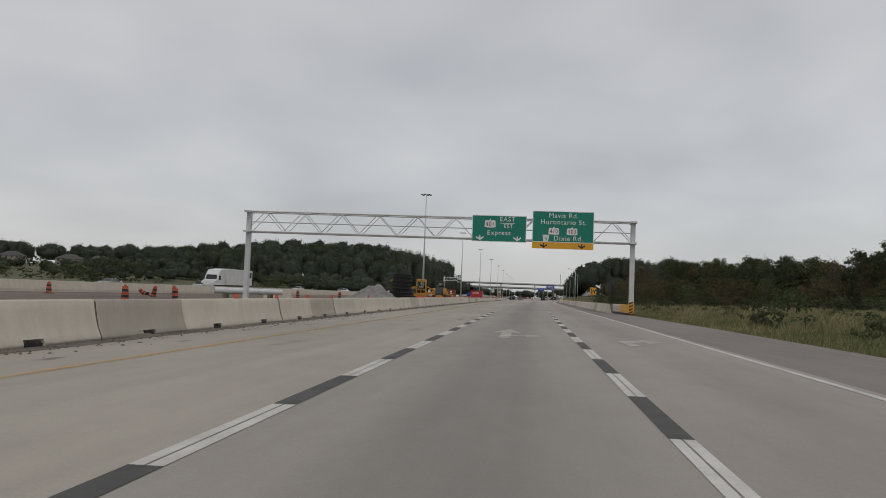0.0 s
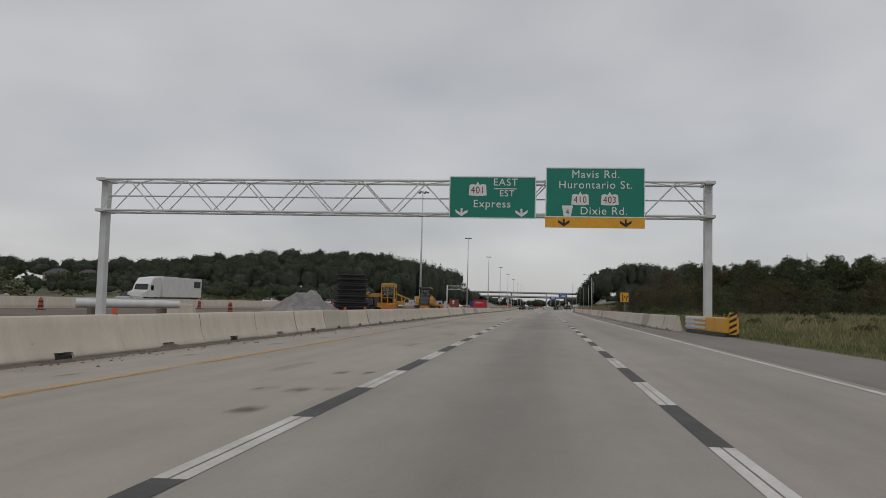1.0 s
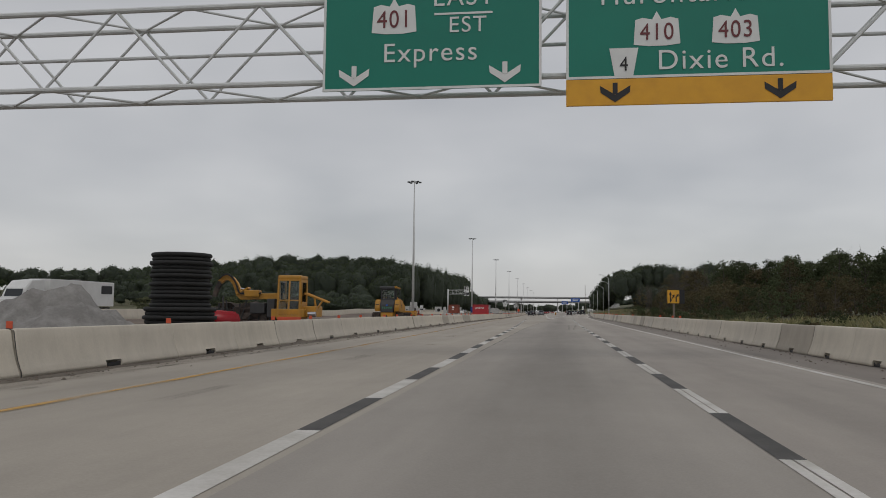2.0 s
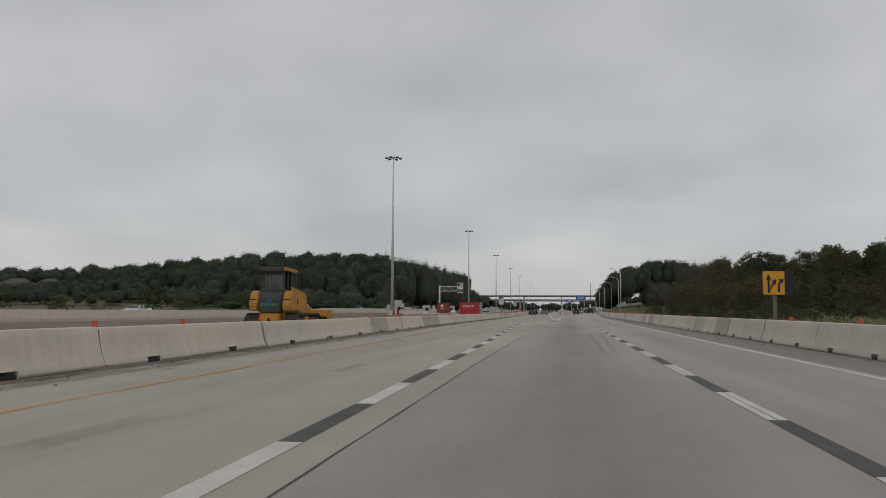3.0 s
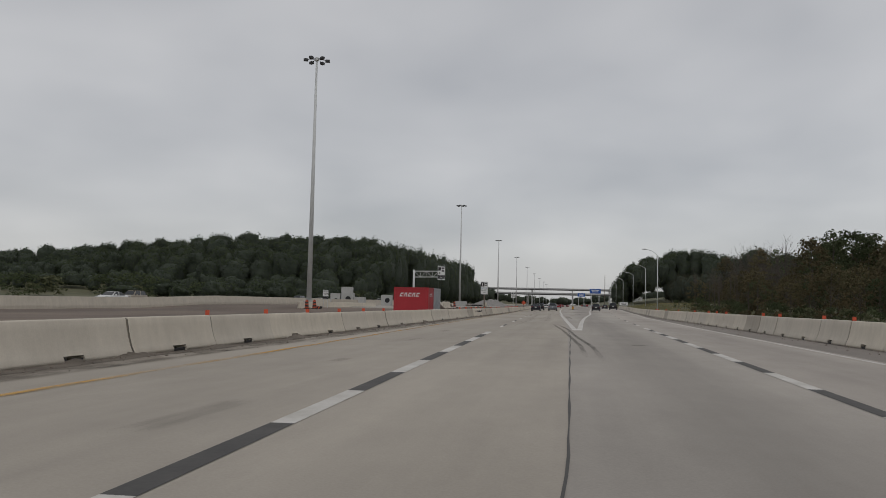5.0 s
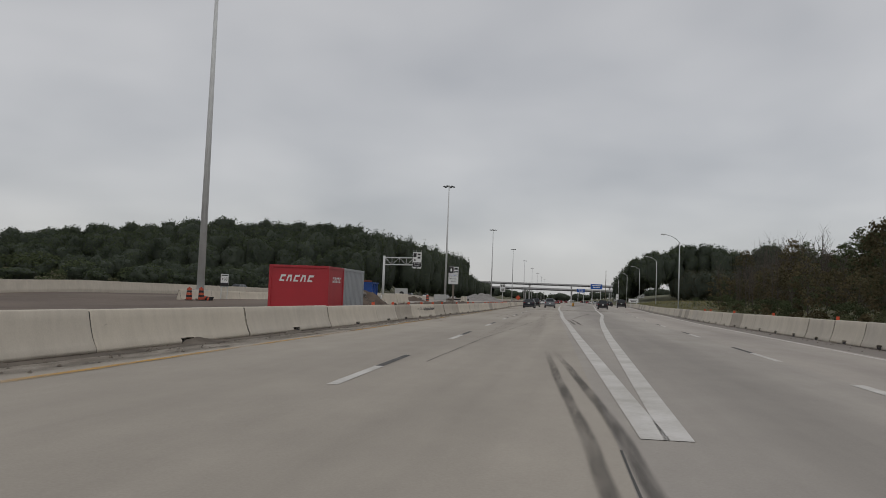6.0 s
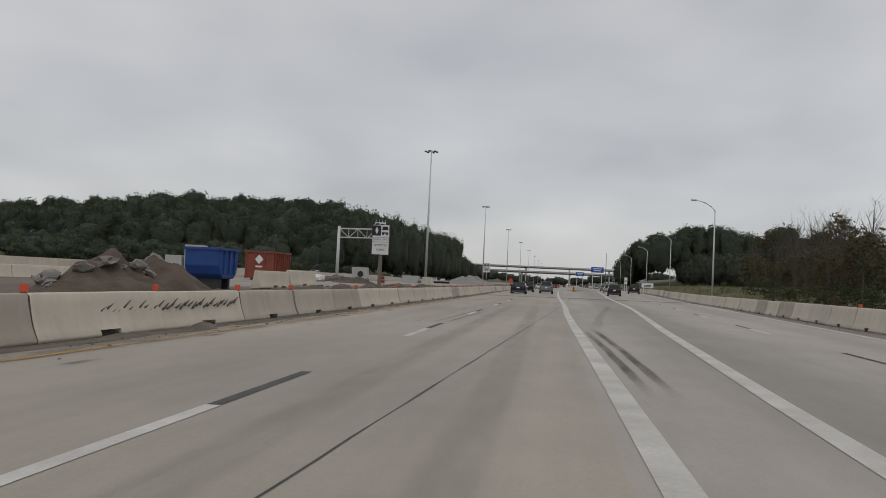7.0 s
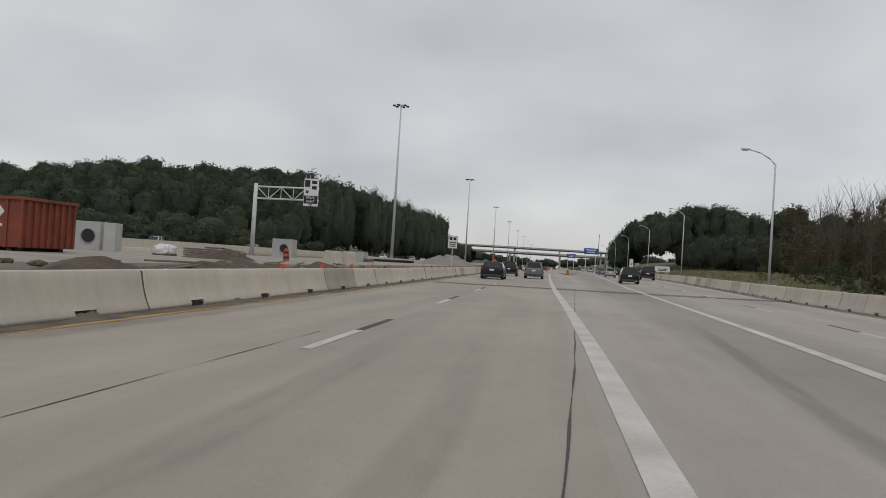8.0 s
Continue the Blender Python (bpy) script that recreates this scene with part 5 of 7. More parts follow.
lettering("100", 0.36, 0, b - 0.5, -0.022, M_BLACK, sp, squash=0.9)
bars(sp, ((0, b - 0.15, 0.6, 0.09), (0, b - 0.98, 0.7, 0.32)), M_BLACK)
os_, a, b = board("construction_sign", "fluorescent orange diamond works sign on a low stand", -18.4, 460, 0.9, 2.5, 0.08, M_ORANGE, M_DARK, (0.0,), 0, 0.04)
bm = bmesh.new()
bm.faces.new([bm.verts.new((px, -0.05, 1.95 + pz)) for px, pz in ((0, 0.85), (0.85, 0), (0, -0.85), (-0.85, 0))])
bm.faces.new([bm.verts.new((px, -0.01, 1.95 + pz)) for px, pz in ((0, 0.85), (-0.85, 0), (0, -0.85), (0.85, 0))])
part("diamond", bm, M_ORANGE, os_, "orange diamond face")
for x, y, z0, z1, w, face, label in ((10.7, 400, 1.9, 3.4, 0.7, M_SIGNW, "small white sign with a dark legend by the ramp"),
                                     (12.6, 372, 1.3, 2.2, 2.2, M_SIGNW, "low white board behind the shoulder barrier")):
    q, a, b = board("roadside_sign", label, x, y, z0, z1, w, face, M_STEEL, (-w * 0.3, w * 0.3))
    bars(q, ((0, (a + b) / 2, w * 0.6, 0.1), (0, (a + b) / 2 - 0.2, w * 0.5, 0.1)), M_BLACK)
for x, y, z0, z1, w in ((12.7, 610, 7.7, 10.3, 6.0), (7.4, 760, 7.4, 10.0, 5.4)):
    q, a, b = board("service_sign", "large blue highway service sign with white legend bars", x, y, z0, z1, w, M_SIGNB, M_STEEL, (-w * 0.35, w * 0.35), 0, 0.15, M_SIGNW)
    bars(q, ((0, b - (b - a) * 0.3, w * 0.7, (b - a) * 0.16), (0, b - (b - a) * 0.65, w * 0.55, (b - a) * 0.14)), M_SIGNW, -0.035)

# cantilever gantry over the far lanes
cg = thing("cantilever_gantry", "grey steel cantilever gantry carrying a white carpool lane sign", "gantry")
base = ground_z(-37.1, 338)
bm = bmesh.new()
tube(bm, (-37.1, 338, base), (-37.1, 338, 8.45), 0.26, 0.22, 12)
part("post", bm, M_STEEL, cg, smooth=True)
for z in (8.1, 6.75):
    bm = bmesh.new()
    tube(bm, (-37.1, 338, z), (-30.0, 339, z + 0.15), 0.1, seg=8)
    part("chord", bm, M_STEEL, cg)
for i in range(5):
    x0, x1 = -37 + i * 1.4, -37 + (i + 1) * 1.4
    bm = bmesh.new()
    tube(bm, (x0, 338 + i * 0.14, 8.1 if i % 2 == 0 else 6.75), (x1, 338.1 + i * 0.14, 6.8 if i % 2 == 0 else 8.15), 0.05, seg=6)
    tube(bm, (x1, 338.1 + i * 0.14, 6.8), (x1, 338.1 + i * 0.14, 8.15), 0.04, seg=6)
    part("brace", bm, M_STEEL, cg)
cs = thing("lane_begin_sign", "white and black carpool lane begins sign on the cantilever", "road sign", pose(-30.75, 338.4, 6.2))
bm = bmesh.new()
box(bm, -0.85, 0.85, 0, 0.06, 0, 3.1, 0.02)
part("panel", bm, M_SIGNW, cs)
bars(cs, ((0, 0.72, 1.6, 0.9),), M_BLACK, -0.01, "dark_band")
lettering("BEGINS", 0.36, 0, 0.95, -0.014, M_SIGNW, cs, squash=0.8)
lettering("DEBUT", 0.36, 0, 0.52, -0.014, M_SIGNW, cs, squash=0.8)
bars(cs, ((-0.45, 2.55, 0.6, 0.8), (0.35, 2.7, 0.6, 0.35), (0.35, 2.1, 0.55, 0.4), (-0.45, 1.6, 0.3, 0.3)), M_BLACK, -0.012, "pictogram")
down_arrow(0, 0.15, -0.014, 0.28, M_BLACK, cs)
for x in (-0.7, -0.2, 0.3, 0.75):
    bm = bmesh.new()
    tube(bm, (x, 0.03, 3.05), (x, 0.03, 3.5), 0.03, seg=6)
    part("bracket", bm, M_STEEL, cs)

# ---- crash cushions ----


def crash_cushion(x, y, yaw, length, label):
    c = thing("crash_cushion", label, "crash cushion", pose(x, y, road_z(x, y), 0, 0, yaw))
    n = 4
    for i in range(n):
        bm = bmesh.new()
        box(bm, -0.27, 0.27, i * length / n + 0.02, (i + 1) * length / n - 0.02, 0.16, 0.82, 0.04)
        part("bay", bm, M_SIGNY if i < 3 else M_STEEL, c)
    for z in (0.3, 0.52, 0.72):
        for sx in (-1, 1):
            bm = bmesh.new()
            box(bm, sx * 0.29 - 0.03, sx * 0.29 + 0.03, length * 0.45, length, z - 0.06, z + 0.06, 0.02)
            part("side_rail", bm, M_STEEL, c)
    bm = bmesh.new()
    box(bm, -0.3, 0.3, 0.1, length - 0.1, 0, 0.16)
    part("skid_frame", bm, M_DARK, c)
    bm = bmesh.new()
    box(bm, -0.16, 0.16, -0.06, 0.0, 0.1, 1.05, 0.02)
    nose = part("nose_panel", bm, M_SIGNY, c, "amber nose panel with black slanting stripes")
    for k in range(4):
        bm = bmesh.new()
        z = 0.12 + k * 0.25
        bm.faces.new([bm.verts.new(p) for p in ((0.155, -0.066, z + 0.24), (0.155, -0.066, z + 0.12), (-0.155, -0.066, max(0.11, z - 0.04)), (-0.155, -0.066, z + 0.08))])
        part("stripe", bm, M_BLACK, nose)
    return c


crash_cushion(7.75, 66.0, 3, 7.6, "yellow steel crash cushion with a striped nose before the barrier")
crash_cushion(-0.4, 408, 0, 6.5, "yellow crash cushion at the gore nose")
bm = bmesh.new()
strip(bm, 396, 470, lambda y: float(np.interp(y, (396, 410, 470), (-0.5, -1.3, -2.6))), lambda y: float(np.interp(y, (396, 410, 470), (-0.3, 0.7, 3.6))), 0.007, 4)
tagged(link("gore_island", bm, M_SHOULDER), "worn grey paving inside the gore nose", "road marking", kind="structure")

# ---- traffic drums, flags ----


def drum(x, y, tilt=0.0, turn=0.0):
    d = thing("traffic_drum", "orange plastic traffic drum with black bands and rubber base", "traffic drum",
              pose(x, y, ground_z(x, y), tilt, 0, turn), "traffic drums")
    for i in range(5):
        bm = bmesh.new()
        r0, r1 = 0.26 - i * 0.015, 0.26 - (i + 1) * 0.015
        tube(bm, (0, 0, 0.08 + i * 0.19), (0, 0, 0.08 + (i + 1) * 0.19 - 0.008), r0, r1, 16)
        part("band", bm, M_DRUM if i % 2 == 0 else M_BLACK, d, smooth=False)
    bm = bmesh.new()
    box(bm, -0.31, 0.31, -0.31, 0.31, 0, 0.07, 0.02)
    part("base", bm, M_RUBBER, d)
    bm = bmesh.new()
    tube(bm, (0, 0, 1.02), (0, 0, 1.12), 0.09, 0.07, 8)
    part("handle", bm, M_DRUM, d)


for x, y, tilt in ((-27.8, 61, 0), (-36.9, 76, 14), (-26.7, 51, 0), (-41.5, 84, 60), (-44.4, 97, 0), (-26.6, 110.5, 0), (-33.2, 112.7, 0), (-46, 134, 0),
                   (-33.2, 249, 0), (-32.4, 249.6, 3), (-31.8, 250.2, 75), (-23.5, 309.8, 10), (-18.2, 111, 70), (-17.4, 112, 80), (-44, 70, 0)):
    drum(x, y, tilt, x * 37 % 360)


def flag(x, y, z):
    f = thing("barrier_marker", "small fluorescent orange marker clipped on the barrier top", "marker", pose(x, y, z, 0, 0, random.uniform(-20, 20)), "barrier markers")
    bm = bmesh.new()
    box(bm, -0.065, 0.065, -0.01, 0.01, 0.02, 0.15, 0.006)
    part("plate", bm, M_ORANGE, f)
    bm = bmesh.new()
    box(bm, -0.03, 0.03, -0.05, 0.05, -0.015, 0.025, 0.005)
    part("clip", bm, M_DARK, f)


for y in JOINTS[20:88]:
    if random.random() < 0.35:
        continue
    z = 0.805 * median_height(y)
    x = at_line("left_barrier", y) - 0.3
    flag(x, y + 0.02, road_z(x, y) + z)
for k in range(4, 56):
    y = 74.15 + S_LEN * k
    if random.random() < 0.4:
        x = at_line("right_barrier", y) + 0.3
        flag(x, y, road_z(x, y) + 0.8)

# ---- heaps, coils, precast blocks ----


def heap(name, label, x, y, rx, ry, h, material, seed, stones=0, tops=((0, 0, 1, 1),), big=0.26):
    g = np.random.default_rng(seed)

    def rise(a, b):
        r = min(1.0, math.hypot(a, b))
        n = noise.fractal((a * 2.6 + seed, b * 2.6, 0), 0.8, 2.0, 6)
        z = 0.0
        for cx, cy, wide, tall in tops:
            q = min(1.0, math.hypot(a - cx, b - cy) / wide)
            z = max(z, (min(0.93, 1 - q) ** 0.85 * (1 + 0.28 * n) + 0.14 * n * (1 - r)) * h * tall)
        return z - 0.12 if r > 0.97 else z
    bm = bmesh.new()
    bmesh.ops.create_grid(bm, x_segments=44, y_segments=44, size=1.0)
    for v in bm.verts:
        v.co = (v.co.x * rx, v.co.y * ry, rise(v.co.x, v.co.y))
    t = thing(name, label, "heap", pose(x, y, ground_z(x, y) - 0.02))
    part("mound", bm, material, t, smooth=True)
    for k in range(stones):
        bm = bmesh.new()
        bmesh.ops.create_icosphere(bm, subdivisions=2, radius=1)
        s = big * g.uniform(0.25, 1) ** 1.6
        flat = g.uniform(0.4, 0.8)
        for v in bm.verts:
            v.co *= s * (1 + 0.7 * noise.noise(tuple(v.co * 1.3 + Vector((k * 1.7, seed, 0)))))
            v.co.z *= flat
        bmesh.ops.rotate(bm, verts=bm.verts, matrix=Euler((g.uniform(-0.6, 0.6), g.uniform(-0.6, 0.6), g.uniform(0, 6))).to_matrix())
        a, q = g.uniform(0, 6.28), g.uniform(0.1, 0.85)
        u, w = q * math.cos(a), q * math.sin(a)
        bmesh.ops.translate(bm, verts=bm.verts, vec=(rx * u, ry * w, max(0.05, rise(u, w)) + s * 0.12))
        part("lump", bm, M_STONE, t, "pale broken concrete lump")


heap("gravel_heap", "conical heap of grey gravel behind the barrier", -16.85, 85.2, 4.0, 4.0, 1.95, M_GRAVEL, 3)
heap("spoil_heap", "dark brown spoil heap with broken concrete lumps", -17.4, 243.4, 3.4, 5.0, 1.75, M_SOIL, 4, 30, ((0.0, -0.3, 0.7, 0.9), (0.05, 0.32, 0.68, 1.0)), 0.42)
heap("spoil_heap", "low brown spoil heap behind the barrier", -24.0, 298.5, 2.6, 3.0, 0.75, M_SOIL, 5, 3)
heap("spoil_heap", "low rubble strewn spoil behind the barrier", -15.5, 280, 2.2, 12, 0.32, M_SOIL, 7, 5)
heap("spoil_heap", "pale distant earth heap beside the mast", -32, 470, 9, 9, 3.0, M_GRAVEL, 8)
bm = bmesh.new()
bmesh.ops.create_grid(bm, x_segments=20, y_segments=50, size=0.5, matrix=Matrix.Translation((-29, 325, 0)) @ Matrix.Diagonal((17, 130, 1, 1)))
for v in bm.verts:
    rim = abs(v.co.x + 29) > 8.4 or abs(v.co.y - 325) > 64
    v.co.z = ground_z(v.co.x, v.co.y) + (-0.1 if rim else 0.13)
tagged(link("haul_pad", bm, M_PAD), "pale compacted concrete pad among the earth works", "ground", kind="structure")

coil = thing("pipe_coil", "tall stacked coil of black corrugated drain pipe", "pipe coil", pose(-14.45, 89.2, ground_z(-14.45, 89.2)))
for i in range(22):
    bm = bmesh.new()
    rad = (1.22 if i < 9 else 1.02) + 0.05 * math.sin(i * 2.4)
    n, m = 40, 7
    z = 0.1 + i * 0.155
    ring = [[bm.verts.new(((rad + 0.085 * math.cos(b)) * math.cos(a), (rad + 0.085 * math.cos(b)) * math.sin(a), z + 0.085 * math.sin(b)))
             for b in [6.2832 * q / m for q in range(m)]] for a in [6.2832 * p / n for p in range(n)]]
    for p in range(n):
        for q in range(m):
            bm.faces.new((ring[p][q], ring[(p + 1) % n][q], ring[(p + 1) % n][(q + 1) % m], ring[p][(q + 1) % m]))
    part("pipe_turn", bm, M_RUBBER, coil, smooth=True)

lp = thing("steel_pole_section", "grey steel mast section lying on timber blocks", "pole", None)
bm = bmesh.new()
tube(bm, (-35.3, 87.5, 0.55), (-28.6, 90.8, 0.6), 0.36, 0.3, 16, False)
part("tube", bm, M_STEEL, lp, smooth=True)
# dark plug closing the tube end, coloured as the shade within
bm = bmesh.new()
tube(bm, (-35.28, 87.51, 0.55), (-35.0, 87.65, 0.55), 0.3, 0.3, 16)
part("dark_end", bm, M_DARK, lp, "dark plug for the shade inside the open end")
for x, y in ((-34.2, 88.0), (-29.8, 90.2)):
    bm = bmesh.new()
    box(bm, x - 0.15, x + 0.15, y - 0.6, y + 0.6, ground_z(x, y), 0.27, 0.02)
    part("block", bm, M_WOOD, lp)
for x, y, yaw in ((-27.6, 91.2, 66), (-18.9, 258.6, -4), (-18.6, 262.8, -4), (-31, 265, 80), (-16.3, 295.5, 4), (-16.5, 300, 4)):
    ob = new("concrete_barrier", yard_me)
    ob.matrix_basis = pose(x, y, ground_z(x, y) + (0.14 if y > 262 else 0.02), 0, 0, yaw)
    ob.scale = (1, 1, 1.15)
    tagged(ob, "loose concrete barrier segment standing on the earth works", "barrier", "loose barriers")


def precast(x, y, w, d, h, yaw=0.0, hole=0.0, lift=0.1):
    p = thing("precast_block", "grey precast concrete chamber section with a round opening" if hole else "grey precast concrete block section",
              "concrete block", pose(x, y, ground_z(x, y) + lift, 0, 0, yaw), "precast blocks")
    bm = bmesh.new()
    box(bm, -w / 2, w / 2, 0, d, 0, h, 0.03)
    part("body", bm, M_PRECAST, p)
    if hole:
        bm = bmesh.new()
        bmesh.ops.create_cone(bm, cap_ends=False, segments=20, radius1=hole, radius2=hole, depth=0.1,
                              matrix=Matrix.Translation((w * 0.08, -0.03, h * 0.5)) @ Matrix.Rotation(radians(90), 4, 'X'))
        part("collar", bm, M_PRECAST, p)
        # the body is solid: a black disc paints the shade of the hole
        bm = bmesh.new()
        bmesh.ops.create_circle(bm, cap_ends=True, segments=20, radius=hole * 0.92,
                                matrix=Matrix.Translation((w * 0.08, -0.012, h * 0.5)) @ Matrix.Rotation(radians(90), 4, 'X'))
        part("opening", bm, M_BLACK, p, "black disc for the shade inside the round opening")


precast(-35.3, 302, 2.0, 2.0, 2.0, 8, 0.5)
precast(-33.25, 301.5, 0.8, 1.2, 1.95, 8)
precast(-33.7, 338.4, 2.3, 2.3, 2.1, 5, 0.5)
precast(-44.6, 300, 1.8, 1.8, 2.1, 5, 0.2)
precast(-42.4, 300.4, 2.2, 1.8, 2.2, 5, 0.55)
precast(-42.6, 300.6, 2.0, 1.5, 1.1, 5, 0, 2.305)
precast(-40.0, 300, 1.9, 1.8, 1.5, 5)
precast(-30.5, 309, 1.4, 3.2, 0.55, 20)
precast(-28.9, 310, 1.4, 3.0, 0.6, 20)
precast(-27.0, 345, 2.6, 2.0, 1.2, 0)

# ---- containers and bins ----


def container(name, label, x0, x1, y0, y1, z1, material, ribs_on):
    c = thing(name, label, "container", None)
    z0 = ground_z((x0 + x1) / 2, y0)
    bm = bmesh.new()
    box(bm, x0 + 0.04, x1 - 0.04, y0 + 0.04, y1 - 0.04, z0 + 0.1, z1 - 0.03, 0.01)
    part("body", bm, material, c)
    for a, b in ((x0, y0), (x1, y0), (x0, y1), (x1, y1)):
        bm = bmesh.new()
        sx, sy = (1 if a == x0 else -1), (1 if b == y0 else -1)
        xa, ya = sorted((a, a + sx * 0.14)), sorted((b, b + sy * 0.14))
        box(bm, xa[0], xa[1], ya[0], ya[1], z0 + 0.02, z1, 0.015)
        part("corner_post", bm, material, c)
    for z in (z0 + 0.08, z1 - 0.06):
        bm = bmesh.new()
        for a, b, d, e in ((x0 + 0.14, x1 - 0.14, y0, y0 + 0.1), (x0 + 0.14, x1 - 0.14, y1 - 0.1, y1), (x0, x0 + 0.1, y0 + 0.14, y1 - 0.14), (x1 - 0.1, x1, y0 + 0.14, y1 - 0.14)):
            box(bm, a, b, d, e, z - 0.06, z + 0.06, 0.01)
        part("rail", bm, material, c)
    if ribs_on:
        n = int((y1 - y0 - 0.3) / 0.28)
        for i in range(n):
            bm = bmesh.new()
            y = y0 + 0.2 + i * 0.28
            box(bm, x1 - 0.05, x1 - 0.015, y, y + 0.15, z0 + 0.15, z1 - 0.12, 0.01)
            part("rib", bm, material, c)
    return c, z0


def logo(parent, size, m):
    """Five plain slanted white shapes in place of the painted name."""
    for i in range(5):
        bm = bmesh.new()
        x = (i - 2) * size * 1.08
        w, h = size * 0.42, size * 0.5
        sl = size * 0.12
        out = [(-w, -h), (w * 0.9, -h), (w * 0.9, -h * 0.55), (-w * 0.3, -h * 0.4), (-w * 0.3, h * 0.35), (w, h * 0.45), (w, h), (-w * 0.7, h)]
        if i % 2:
            out = [(-w, -h), (-w * 0.45, -h), (-w * 0.2, h * 0.4), (w * 0.3, h * 0.4), (w * 0.45, -h), (w, -h), (w * 0.7, h), (-w * 0.7, h)]
        bm.faces.new([bm.verts.new(m @ Vector((x + a + sl * b / h, 0, b))) for a, b in out])
        part("logo_shape", bm, M_SIGNW, parent, "plain white painted shape")


rc, zc = container("red_container", "bright red steel site container with white painted shapes", -17.15, -14.0, 224.75, 227.6, 2.38, M_RED, False)
logo(rc, 0.34, Matrix.Translation((-15.7, 224.78, 1.72)))
logo(rc, 0.28, Matrix.Translation((-14.03, 226.3, 1.72)) @ Matrix.Rotation(radians(90), 4, 'Z'))
container("grey_container", "pale grey ribbed steel site container beside the red one", -17.2, -14.1, 227.7, 232.3, 2.4, M_GREYC, True)

bb = thing("skip_bin", "blue steel skip with a rounded belly on the earth works", "skip", pose(-18.8, 253.7, ground_z(-19, 255) - 0.25))
bm = bmesh.new()
prism(bm, ((0.5, 0.75), (1.75, 0.75), (2.05, 0.95), (2.2, 1.35), (2.25, 2.15), (0.0, 2.15), (0.03, 1.35), (0.2, 0.95)), -1.75, 0.0)
bmesh.ops.bevel(bm, geom=bm.edges[:], offset=0.03, segments=1, affect='EDGES')
part("body", bm, M_BLUEBIN, bb)
for x in (-1.79, 0.04):
    bm = bmesh.new()
    box(bm, x - 0.05, x + 0.05, -0.05, 2.3, 2.1, 2.22, 0.01)
    part("rim", bm, M_BLUEBIN, bb)
bm = bmesh.new()
box(bm, -1.74, -0.01, -0.06, 0.02, 2.1, 2.22, 0.01)
part("rim", bm, M_BLUEBIN, bb)
for i in range(3):
    bm = bmesh.new()
    box(bm, 0.0, 0.07, 0.5 + i * 0.6, 0.6 + i * 0.6, 0.98, 2.1, 0.01)
    part("rib", bm, M_BLUEBIN, bb)
for y in (0.55, 1.5):
    bm = bmesh.new()
    box(bm, -1.6, -0.15, y, y + 0.2, -0.05, 0.75, 0.03)
    part("skid", bm, M_DARK, bb)

dz = ground_z(-28.5, 285) + 0.02
db = thing("roll_off_dumpster", "rusty red roll-off dumpster with ribbed sides and a white diamond", "dumpster", pose(-28.5, 283.8, dz))
bm = bmesh.new()
box(bm, -1.25, 1.25, 0.0, 4.1, 0.28, 2.5, 0.02)
part("body", bm, M_RUST, db)
for i in range(8):
    for sx in (-1, 1):
        bm = bmesh.new()
        box(bm, min(sx * 1.25, sx * 1.36), max(sx * 1.25, sx * 1.36), 0.2 + i * 0.52, 0.34 + i * 0.52, 0.3, 2.42, 0.015)
        part("rib", bm, M_RUST, db)
bm = bmesh.new()
for sx in (-1, 1):
    box(bm, sx * 1.3 - 0.09, sx * 1.3 + 0.09, -0.08, 4.15, 2.45, 2.6, 0.02)
box(bm, -1.3, 1.3, -0.1, 0.08, 2.45, 2.6, 0.02)
part("top_rail", bm, M_RUST, db)
bm = bmesh.new()
for x in (-1.2, -0.45, 0.45, 1.2):
    box(bm, x - 0.07, x + 0.07, -0.07, 0.0, 0.25, 2.45, 0.01)
part("end_stiffener", bm, M_RUST, db)
bm = bmesh.new()
bm.faces.new([bm.verts.new((-0.05 + px, -0.012, 1.9 + pz)) for px, pz in ((0, 0.4), (0.38, 0), (0, -0.4), (-0.38, 0))])
part("diamond", bm, M_SIGNW, db, "white diamond placard")
bars(db, ((-0.05, 1.28, 0.6, 0.14),), M_SIGNW, -0.014)
for y in (0.5, 3.6):
    for x in (-0.8, 0.8):
        bm = bmesh.new()
        tube(bm, (x - 0.1, y, 0.15), (x + 0.1, y, 0.15), 0.16, seg=12)
        part("roller", bm, M_DARK, db)
bm = bmesh.new()
box(bm, -0.6, -0.35, 0.2, 3.9, 0.05, 0.3, 0.02)
box(bm, 0.35, 0.6, 0.2, 3.9, 0.05, 0.3, 0.02)
part("under_rail", bm, M_DARK, db)


# ---- rubble and site clutter ----


def lump(x, y, s, seed, material, label):
    bm = bmesh.new()
    bmesh.ops.create_icosphere(bm, subdivisions=2, radius=1)
    for v in bm.verts:
        v.co = v.co * (s * (1 + 0.5 * noise.noise(tuple(v.co * 1.7 + Vector((seed * 3.1, seed, 0))))))
        v.co.z *= 0.6
    ob = link("rubble_lump", bm, material)
    ob.matrix_basis = pose(x, y, ground_z(x, y) + s * 0.25, 0, 0, seed * 47 % 360)
    tagged(ob, label, "rubble", "rubble lumps")


